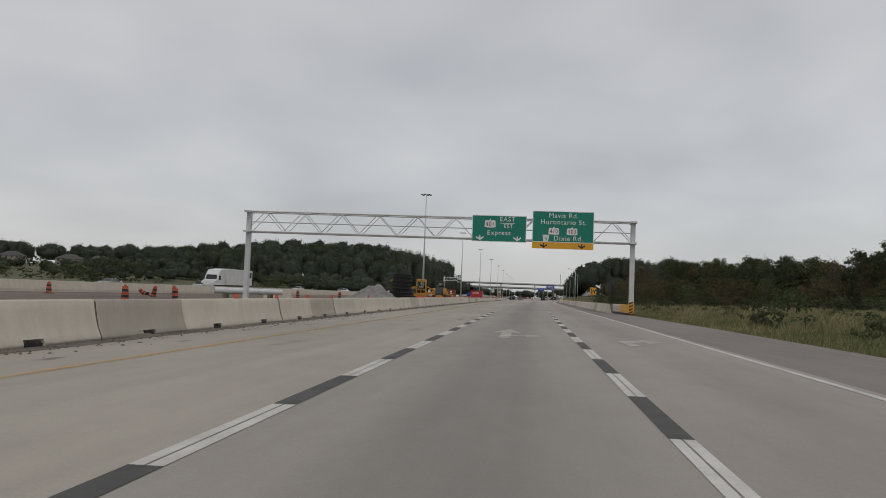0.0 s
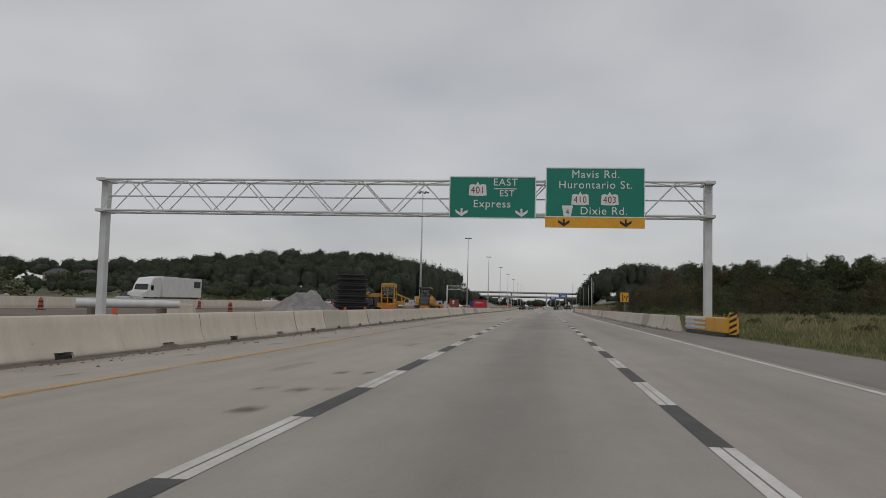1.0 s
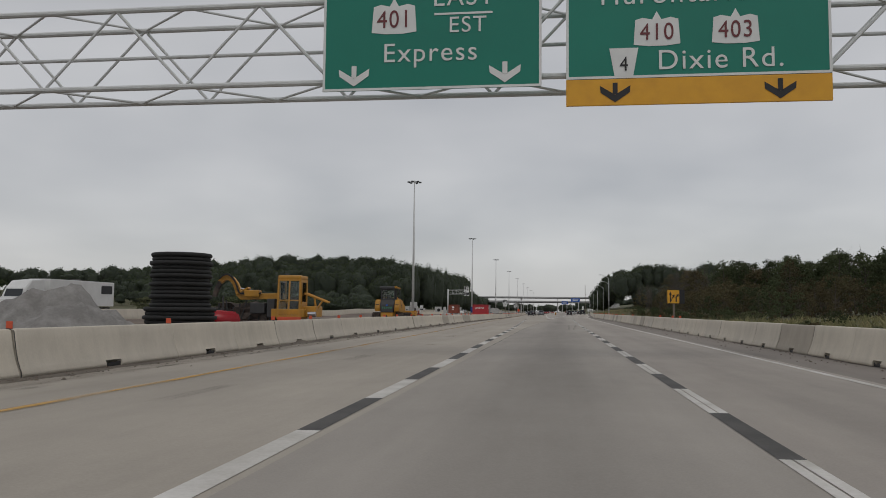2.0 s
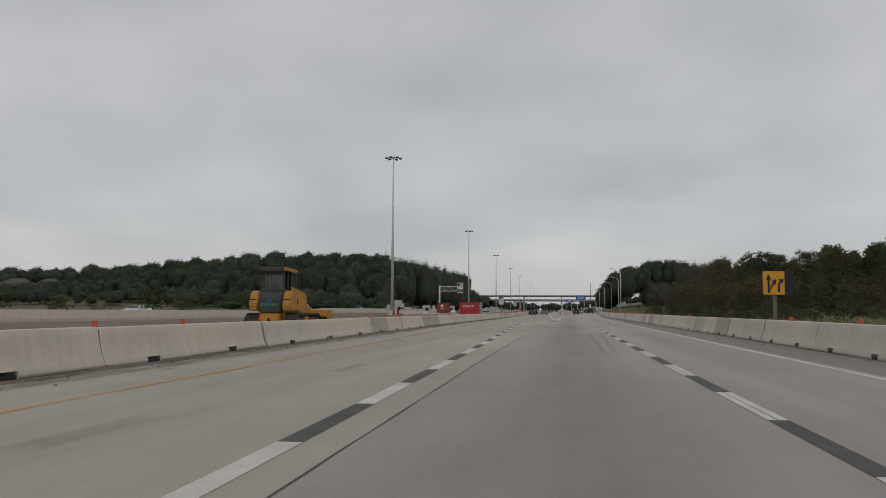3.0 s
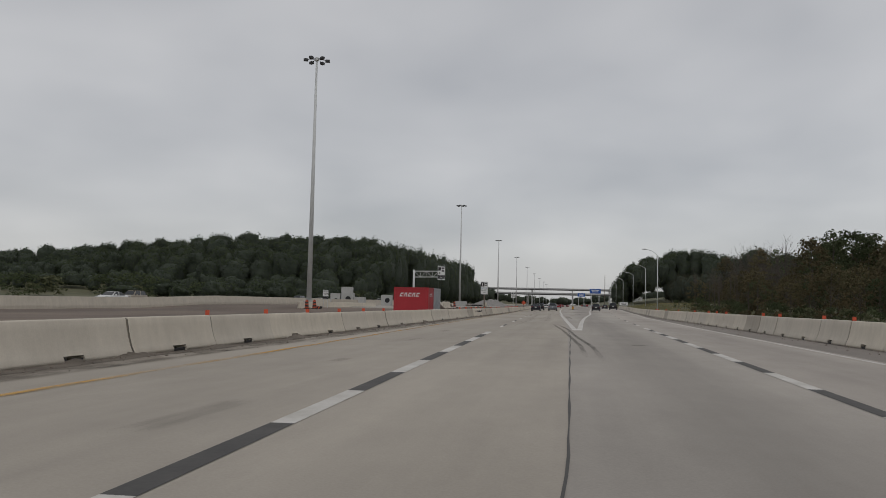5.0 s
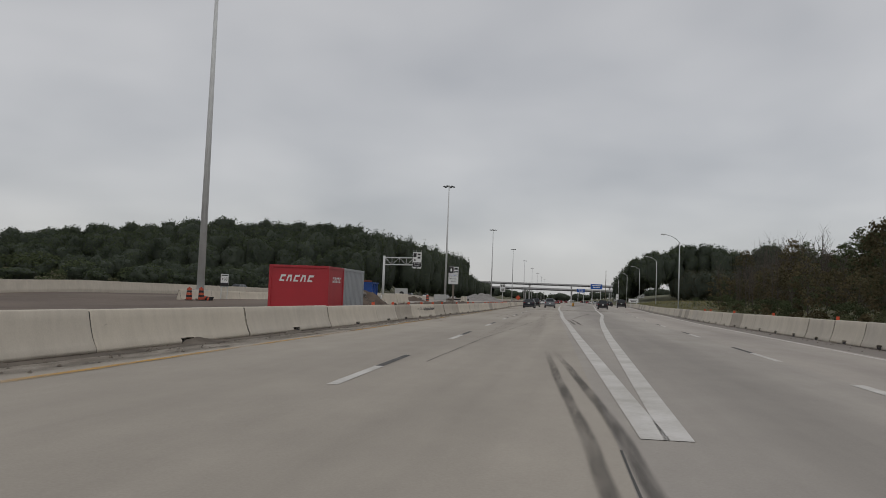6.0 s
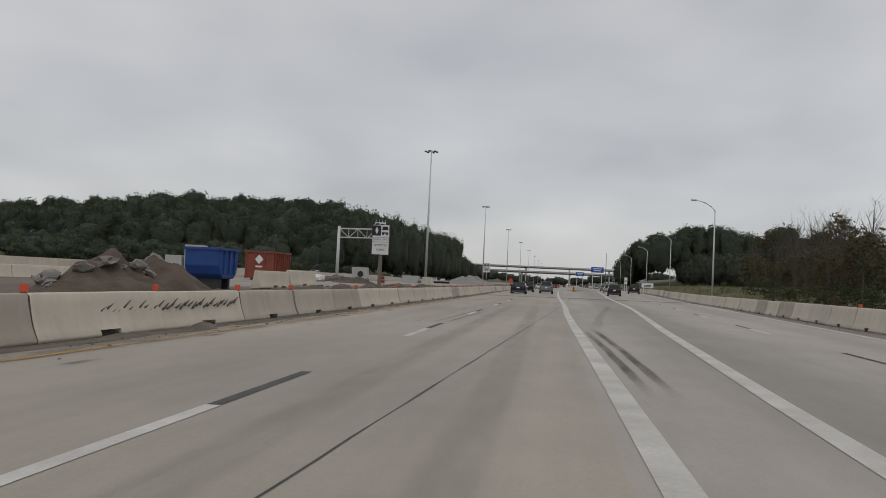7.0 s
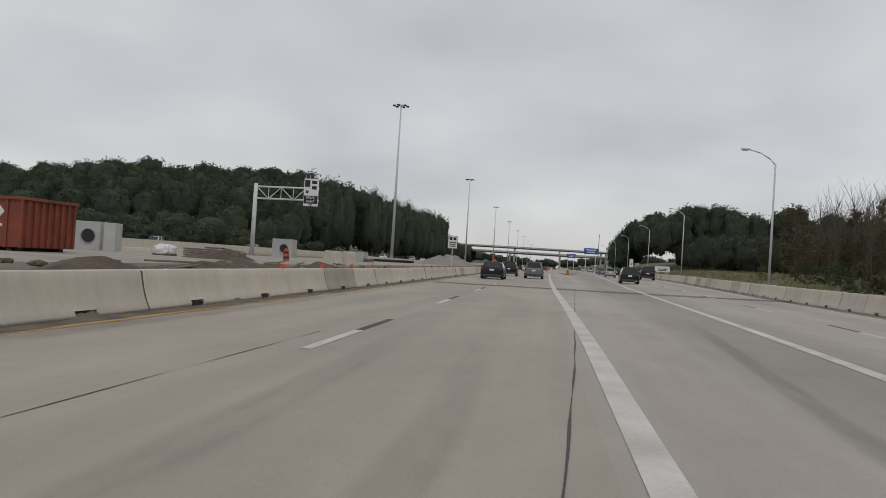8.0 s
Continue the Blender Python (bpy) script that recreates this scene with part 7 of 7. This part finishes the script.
def tractor():
    m_red = paint("red_tractor_paint", (0.34, 0.012, 0.02))
    t = thing("tractor", "small red tractor with a black roll bar behind the barrier", "tractor", pose(-16.9, 94.8, ground_z(-16, 95), 0, 0, -62))
    bm = bmesh.new()
    prism(bm, ((0.5, 0.55), (2.3, 0.5), (2.4, 0.75), (2.25, 1.2), (0.6, 1.35)), -0.42, 0.42)
    bmesh.ops.bevel(bm, geom=bm.edges[:], offset=0.09, segments=3, affect='EDGES')
    part("bonnet", bm, m_red, t, "glossy red bonnet", True)
    bm = bmesh.new()
    box(bm, -0.3, 0.3, -0.6, 2.0, 0.4, 0.75, 0.05)
    part("chassis", bm, M_DARK, t)
    for sx in (-1, 1):
        bm = bmesh.new()
        xa, xb = sorted((sx * 0.48, sx * 0.88))
        prism(bm, ((-0.75, 0.9), (-0.6, 1.2), (-0.1, 1.35), (0.4, 1.2), (0.5, 0.95), (0.1, 1.15), (-0.4, 1.1)), xa, xb)
        part("mudguard", bm, m_red, t)
        bm = bmesh.new()
        tube(bm, (xa, -0.15, 0.6), (xb, -0.15, 0.6), 0.6, seg=22)
        wheel = part("rear_wheel", bm, M_RUBBER, t)
        bm = bmesh.new()
        tube(bm, (xa - 0.01, -0.15, 0.6), (xb + 0.01, -0.15, 0.6), 0.32, seg=16)
        part("rim", bm, M_STEEL, wheel)
        bm = bmesh.new()
        tube(bm, (sx * 0.5, 1.85, 0.38), (sx * 0.8, 1.85, 0.38), 0.38, seg=18)
        part("front_wheel", bm, M_RUBBER, t)
    bm = bmesh.new()
    for a, b in (((-0.5, -0.4, 0.9), (-0.5, -0.5, 2.25)), ((0.5, -0.4, 0.9), (0.5, -0.5, 2.25)), ((-0.5, -0.5, 2.25), (-0.3, -0.5, 2.4)), ((0.5, -0.5, 2.25), (0.3, -0.5, 2.4)), ((-0.3, -0.5, 2.4), (0.3, -0.5, 2.4))):
        tube(bm, a, b, 0.045, seg=8)
    part("roll_bar", bm, M_DARK, t)
    bm = bmesh.new()
    box(bm, -0.3, 0.3, -0.4, 0.05, 0.95, 1.1, 0.04)
    box(bm, -0.3, 0.3, -0.45, -0.33, 1.05, 1.5, 0.04)
    part("seat", bm, M_BLACK, t)
    bm = bmesh.new()
    tube(bm, (0, 0.55, 1.25), (0, 0.35, 1.5), 0.025, seg=6)
    bmesh.ops.create_circle(bm, segments=16, radius=0.2, cap_ends=False, matrix=pose(0, 0.33, 1.52, -50))
    part("steering_wheel", bm, M_BLACK, t)
    bm = bmesh.new()
    tube(bm, (0.25, 1.6, 1.2), (0.25, 1.6, 1.9), 0.04, seg=8)
    part("exhaust", bm, M_DARK, t)


tractor()

# ---- vehicles ----


def vehicle(name, label, category, place, colour, length, width, height, belt, roof, deck, hood, clear=0.2, wheel=0.33, lamps="wide", group="traffic", lights=True):
    """A car: its y runs forward from the rear bumper. roof: (rear low, rear top, front top, front low) along y; deck: height behind the cabin."""
    c = thing(name, label, category, place, group)
    w = width / 2
    r0, r1, r2, r3 = roof
    bm = bmesh.new()
    rings = []
    stations = ((0.0, 0.9, clear + 0.16, deck - 0.1), (0.05, 0.955, clear + 0.04, deck - 0.03), (0.2, 0.985, clear, deck), (max(0.5, r0), 1.0, clear - 0.02, belt),
                (length * 0.5, 1.0, clear - 0.02, belt - 0.02), (r3, 1.0, clear - 0.02, belt), (length - 0.6, 0.97, clear, hood), (length - 0.18, 0.9, clear + 0.02, hood - 0.1),
                (length - 0.03, 0.78, clear + 0.08, hood - 0.24))
    for y, k, lo_z, hi_z in stations:
        hw, mid = w * k, lo_z + (hi_z - lo_z) * 0.5
        half = ((hw * 0.84, lo_z), (hw * 0.97, lo_z + 0.07), (hw * 0.99, mid - 0.05), (hw, mid + 0.06), (hw * 0.965, hi_z - 0.1), (hw * 0.93, hi_z - 0.03), (hw * 0.84, hi_z), (hw * 0.4, hi_z + 0.03))
        rings.append([bm.verts.new((x, y, z)) for x, z in half] + [bm.verts.new((-x, y, z)) for x, z in reversed(half)])
    for a, b in zip(rings, rings[1:]):
        for i in range(len(a)):
            j = (i + 1) % len(a)
            bm.faces.new((a[i], a[j], b[j], b[i]))
    bm.faces.new(rings[0])
    bm.faces.new(list(reversed(rings[-1])))
    part("body", bm, colour, c, smooth=True)
    bm = bmesh.new()
    lo, hi = w * 0.91, w * 0.7
    z1 = height
    p = [(-lo, r0, belt - 0.02), (lo, r0, belt - 0.02), (lo, r3, belt - 0.02), (-lo, r3, belt - 0.02), (-hi, r1, z1 - 0.03), (hi, r1, z1 - 0.03), (hi, r2, z1 - 0.02), (-hi, r2, z1 - 0.02)]
    vs = [bm.verts.new(q) for q in p]
    for f in ((0, 1, 5, 4), (1, 2, 6, 5), (2, 3, 7, 6), (3, 0, 4, 7), (4, 5, 6, 7)):
        bm.faces.new([vs[i] for i in f])
    bmesh.ops.bevel(bm, geom=[e for e in bm.edges if e.calc_length() > 0.2 and max(v.co.z for v in e.verts) > belt], offset=0.11, segments=3, affect='EDGES')
    part("cabin", bm, colour, c, smooth=False)

    def pane(name_, a, b, d, e, inset, n):
        q = [Vector(v) for v in (a, b, d, e)]
        mid = sum(q, Vector()) / 4
        bm2 = bmesh.new()
        bm2.faces.new([bm2.verts.new(mid + (v - mid) * inset + Vector(n) * 0.012) for v in q])
        part(name_, bm2, M_GLASS, c, "dark tinted glass")
    pane("rear_window", p[0], p[1], p[5], p[4], 0.84, (0, -1, 0.5))
    pane("windscreen", p[2], p[3], p[7], p[6], 0.86, (0, 1, 0.5))
    for sx, idx in ((1, (1, 2, 6, 5)), (-1, (3, 0, 4, 7))):
        a, b, d, e = (Vector(p[i]) for i in idx)
        m1, m2 = a.lerp(b, 0.5), e.lerp(d, 0.5)
        pane("side_window", a, m1, m2, e, 0.86, (sx, 0, 0.2))
        pane("side_window", m1, b, d, m2, 0.86, (sx, 0, 0.2))
    for sx in (-1, 1):
        for y in (length * 0.19, length * 0.8):
            bm = bmesh.new()
            xa, xb = sorted((sx * (w - 0.22), sx * (w + 0.01)))
            tube(bm, (xa, y, wheel), (xb, y, wheel), wheel, seg=22)
            t = part("wheel", bm, M_RUBBER, c)
            bm = bmesh.new()
            tube(bm, (sx * (w - 0.02), y, wheel), (sx * (w + 0.02), y, wheel), wheel * 0.62, seg=14)
            part("rim", bm, M_STEEL, t)
        bm = bmesh.new()
        if lamps == "wide":
            xa, xb = sorted((sx * w * 0.6, sx * w * 0.95))
            box(bm, xa, xb, -0.012, 0.16, deck - 0.25, deck - 0.15, 0.02)
        else:
            xa, xb = sorted((sx * w * 0.72, sx * w * 0.94))
            box(bm, xa, xb, -0.012, 0.16, belt - 0.2, belt - 0.08, 0.02)
        part("tail_lamp", bm, M_TAIL, c, "red tail lamp")
        bm = bmesh.new()
        xa, xb = sorted((sx * w * 0.55, sx * w * 0.9))
        box(bm, xa, xb, length - 0.2, length - 0.03, hood - 0.2, hood - 0.06, 0.02)
        part("headlamp", bm, M_LENS, c)
        bm = bmesh.new()
        xa, xb = sorted((sx * (w + 0.0), sx * (w + 0.2)))
        box(bm, xa, xb, r3 - 0.55, r3 - 0.4, belt, belt + 0.15, 0.03)
        part("mirror", bm, colour, c)
        bm = bmesh.new()
        box(bm, sx * w * 0.6 - 0.1, sx * w * 0.6 + 0.1, -0.03, 0.1, clear + 0.02, clear + 0.1, 0.02)
        part("exhaust", bm, M_CHROME, c)
    bm = bmesh.new()
    box(bm, -w * 0.88, w * 0.88, -0.03, 0.15, clear + 0.02, clear + 0.22, 0.04)
    part("rear_bumper", bm, M_DARK, c, "black lower bumper")
    bm = bmesh.new()
    box(bm, -0.17, 0.17, -0.025, 0.03, (deck + clear) / 2 + 0.08, (deck + clear) / 2 + 0.23)
    part("number_plate", bm, M_SIGNW, c, "blank white plate")
    bm = bmesh.new()
    box(bm, -w * 0.85, w * 0.85, length * 0.1, length * 0.92, clear - 0.04, clear + 0.12)
    part("underbody", bm, M_BLACK, c)
    return c


def on_road(x, y, yaw=0.0):
    return pose(x, y, road_z(x, y) + 0.01, 0, 0, yaw)


P_NAVY = paint("dark_navy_paint", (0.012, 0.014, 0.022))
P_GREYC = paint("mid_grey_paint", (0.16, 0.175, 0.19))
P_BLACKC = paint("black_car_paint", (0.012, 0.012, 0.013))
P_WHITEC = paint("white_car_paint", (0.68, 0.68, 0.67))
P_SILVER = paint("silver_car_paint", (0.38, 0.39, 0.4))
P_REDC = paint("red_car_paint", (0.3, 0.015, 0.02))
P_BEIGE = paint("beige_car_paint", (0.3, 0.26, 0.2))
SEDAN = dict(length=4.9, width=1.86, height=1.45, belt=0.94, roof=(0.75, 1.45, 2.75, 3.75), deck=1.02, hood=0.9, clear=0.18)
SUV = dict(length=4.65, width=1.85, height=1.7, belt=1.05, roof=(0.1, 0.55, 2.9, 3.7), deck=1.06, hood=1.02, clear=0.26, wheel=0.36, lamps="tall")
HATCH = dict(length=4.4, width=1.78, height=1.6, belt=1.0, roof=(0.1, 0.55, 2.6, 3.5), deck=1.01, hood=0.98, clear=0.22, lamps="tall")
BOXY = dict(length=4.8, width=1.92, height=1.82, belt=1.15, roof=(0.06, 0.25, 2.9, 3.3), deck=1.16, hood=1.12, clear=0.3, wheel=0.4, lamps="tall")
vehicle("sedan", "dark navy four-door sedan on the highway lane", "car", on_road(-8.1, 315), P_NAVY, **SEDAN)
vehicle("suv", "mid-grey sport utility vehicle on the highway lane", "car", on_road(-5.1, 330), P_GREYC, **SUV)
vehicle("suv", "black sport utility vehicle on the highway lane", "car", on_road(-8.2, 342), P_BLACKC, **SUV)
vehicle("hatchback", "black compact hatchback on the ramp lane", "car", on_road(4.0, 328, -2), P_BLACKC, **HATCH)
vehicle("boxy_suv", "black boxy off-road vehicle on the ramp lane", "car", on_road(9.2, 360, -4), P_BLACKC, **BOXY)
vehicle("hatchback", "silver compact car on the ramp lane", "car", on_road(6.3, 388, -3), P_SILVER, **HATCH)
vehicle("sedan", "dark grey sedan on the ramp lane", "car", on_road(7.4, 430, -3), P_GREYC, **SEDAN)
g = np.random.default_rng(17)
for k in range(30):
    lane = g.choice((-13.5, -9.8, -6.2, -2.6)) if k % 4 else 8.0
    y = 420 + k * 16 + g.uniform(-5, 5)
    kind, nm = ((SEDAN, "sedan"), (SUV, "suv"), (HATCH, "hatchback"))[k % 3]
    col, word = ((P_BLACKC, "black"), (P_GREYC, "grey"), (P_WHITEC, "white"), (P_SILVER, "silver"), (P_REDC, "red"))[int(g.integers(5))]
    vehicle(nm, "distant %s %s in the highway traffic" % (word, nm), "car", on_road(lane + (2.0 if k % 4 == 0 else 0), y), col, **kind)
for x, y, col, word, kind, nm in ((-58, 140, P_SILVER, "silver", SUV, "suv"), (-63, 118, P_BEIGE, "beige", SEDAN, "sedan"), (-57, 196, P_WHITEC, "white", SEDAN, "sedan"), (-62, 262, P_BEIGE, "beige", SUV, "suv"),
                                  (-58, 250, P_WHITEC, "white", SEDAN, "sedan"), (-57, 318, P_GREYC, "grey", SUV, "suv"), (-61, 345, P_WHITEC, "white", SEDAN, "sedan"), (-57, 392, P_WHITEC, "white", SUV, "suv"),
                                  (-61, 430, P_SILVER, "silver", SEDAN, "sedan"), (-57, 470, P_BLACKC, "black", SUV, "suv"), (-60, 520, P_WHITEC, "white", SUV, "suv"), (-57, 560, P_SILVER, "silver", SUV, "suv"),
                                  (-61, 610, P_WHITEC, "white", SEDAN, "sedan"), (-57, 660, P_GREYC, "grey", SUV, "suv"), (-60, 720, P_WHITEC, "white", SUV, "suv")):
    vehicle(nm, "%s %s on the far carriageway behind the wall" % (word, nm), "car", pose(x, y, 0.09, 0, 0, 180), col, **kind)
vehicle("pickup", "white pickup truck on the far carriageway behind the wall", "pickup truck", pose(-57, 357, 0.09, 0, 0, 180), P_WHITEC, 5.4, 1.95, 1.8, 1.1, (2.0, 2.15, 3.3, 4.0), 1.1, 1.12, 0.3, 0.4, "tall", "traffic")


def lorry(x, y):
    t = thing("articulated_lorry", "white articulated lorry on the far carriageway", "truck", pose(x, y, 0.09, 0, 0, 180))
    bm = bmesh.new()
    box(bm, -1.28, 1.28, -16.5, -3.4, 1.1, 4.05, 0.05)
    tr = part("trailer", bm, P_WHITEC, t, "long white box trailer")
    bm = bmesh.new()
    box(bm, -1.31, -1.285, -16.0, -13.6, 2.6, 3.6)
    part("logo_shape", bm, M_BLACK, tr)
    bm = bmesh.new()
    prism(bm, ((-2.7, 1.0), (0.6, 1.0), (2.4, 0.95), (2.4, 1.7), (0.9, 1.95), (0.55, 2.9), (-0.4, 3.75), (-2.7, 3.95)), -1.2, 1.2)
    bmesh.ops.bevel(bm, geom=bm.edges[:], offset=0.1, segments=2, affect='EDGES')
    cabp = part("cab", bm, P_WHITEC, t, "white sleeper cab", False)
    bm = bmesh.new()
    bm.faces.new([bm.verts.new(q) for q in ((-1.0, 0.93, 2.05), (1.0, 0.93, 2.05), (0.95, 0.62, 2.85), (-0.95, 0.62, 2.85))])
    part("windscreen", bm, M_GLASS, cabp)
    for sx in (-1, 1):
        bm = bmesh.new()
        box(bm, sx * 1.2 - 0.012, sx * 1.2 + 0.012, -0.5, 0.35, 1.95, 2.7, 0.01)
        part("side_window", bm, M_GLASS, cabp)
        bm = bmesh.new()
        box(bm, sx * 0.95 - 0.2, sx * 0.95 + 0.2, 2.36, 2.43, 1.15, 1.45, 0.03)
        part("headlamp", bm, M_LENS, cabp)
        for y2 in (1.5, -1.6, -2.7, -13.6, -14.9):
            bm = bmesh.new()
            xa, xb = sorted((sx * 0.8, sx * 1.2))
            tube(bm, (xa, y2, 0.5), (xb, y2, 0.5), 0.5, seg=18)
            part("wheel", bm, M_RUBBER, t)
    bm = bmesh.new()
    box(bm, -0.9, 0.9, -16.3, 2.2, 0.7, 1.0)
    part("chassis", bm, M_DARK, t)
    bm = bmesh.new()
    box(bm, -1.15, 1.15, 2.35, 2.5, 0.45, 0.95, 0.05)
    part("bumper", bm, M_CHROME, t)


lorry(-56.5, 139)

# ---- overpass, houses ----


def overpass(y, z, thick, name_label):
    o = thing("overpass", name_label, "bridge", None, "overpasses")
    bm = bmesh.new()
    box(bm, -120, 52, y + 0.6, y + 14, z + thick - 0.35, z + thick, 0.05)
    part("deck", bm, M_BRIDGE, o)
    for k in range(5):
        bm = bmesh.new()
        box(bm, -120, 52, y + 1.2 + k * 2.6, y + 1.8 + k * 2.6, z, z + thick - 0.354, 0.04)
        part("girder", bm, M_BRIDGE, o)
    bm = bmesh.new()
    box(bm, -120, 52, y, y + 0.6, z + thick - 0.5, z + thick + 0.85, 0.05)
    part("parapet", bm, M_PARAPET, o, "pale concrete parapet")
    for x in (-84, -40, 2, 40):
        bm = bmesh.new()
        for dy in (2, 7, 12):
            tube(bm, (x, y + dy, -1), (x, y + dy, z - 0.9), 0.55, seg=12)
        box(bm, x - 0.7, x + 0.7, y + 0.9, y + 13.2, z - 0.9, z - 0.003, 0.08)
        part("pier", bm, M_PRECAST, o)
    bm = bmesh.new()
    prism(bm, ((y, -1), (y + 14, -1), (y + 14, z - 0.01), (y, z - 0.01)), 44, 66)
    part("abutment", bm, M_PRECAST, o)


overpass(930, 10.1, 1.35, "grey concrete highway overpass crossing far ahead")
overpass(1010, 16.0, 1.25, "second grey concrete overpass beyond the first")
bm = bmesh.new()
tube(bm, (26, 800, -0.5), (26, 800, 24.7), 0.3, 0.16, 8)
tagged(link("utility_pole", bm, M_WOOD), "tall dark utility pole beside the ramp", "pole")


def house(x, y, w, d, h, yaw):
    t = thing("house", "pale brick suburban house with a dark hipped roof", "house", pose(x, y, ground_z(x, y), 0, 0, yaw), "distant houses")
    bm = bmesh.new()
    box(bm, -w / 2, w / 2, 0, d, -1, h)
    part("wall", bm, M_BRICKH, t)
    bm = bmesh.new()
    e = 0.6
    vs = [bm.verts.new(q) for q in ((-w / 2 - e, -e, h), (w / 2 + e, -e, h), (w / 2 + e, d + e, h), (-w / 2 - e, d + e, h), (-w / 5, d / 2, h + 3.4), (w / 5, d / 2, h + 3.4))]
    for f in ((0, 1, 5, 4), (1, 2, 5), (2, 3, 4, 5), (3, 0, 4), (3, 2, 1, 0)):
        bm.faces.new([vs[i] for i in f])
    part("roof", bm, M_ROOF, t)
    for i in range(4):
        for z in (1.0, 3.5):
            bm = bmesh.new()
            xx = -w / 2 + (i + 0.5) * w / 4
            box(bm, xx - 0.6, xx + 0.6, -0.05, 0.02, z, z + 1.3)
            part("window", bm, M_GLASS, t)


for x, y, w, yaw in ((-330, 545, 17, 10), (-306, 540, 14, -5), (-385, 560, 16, 8), (-460, 560, 15, 10)):
    house(x, y, w, 10, 5.2, yaw)
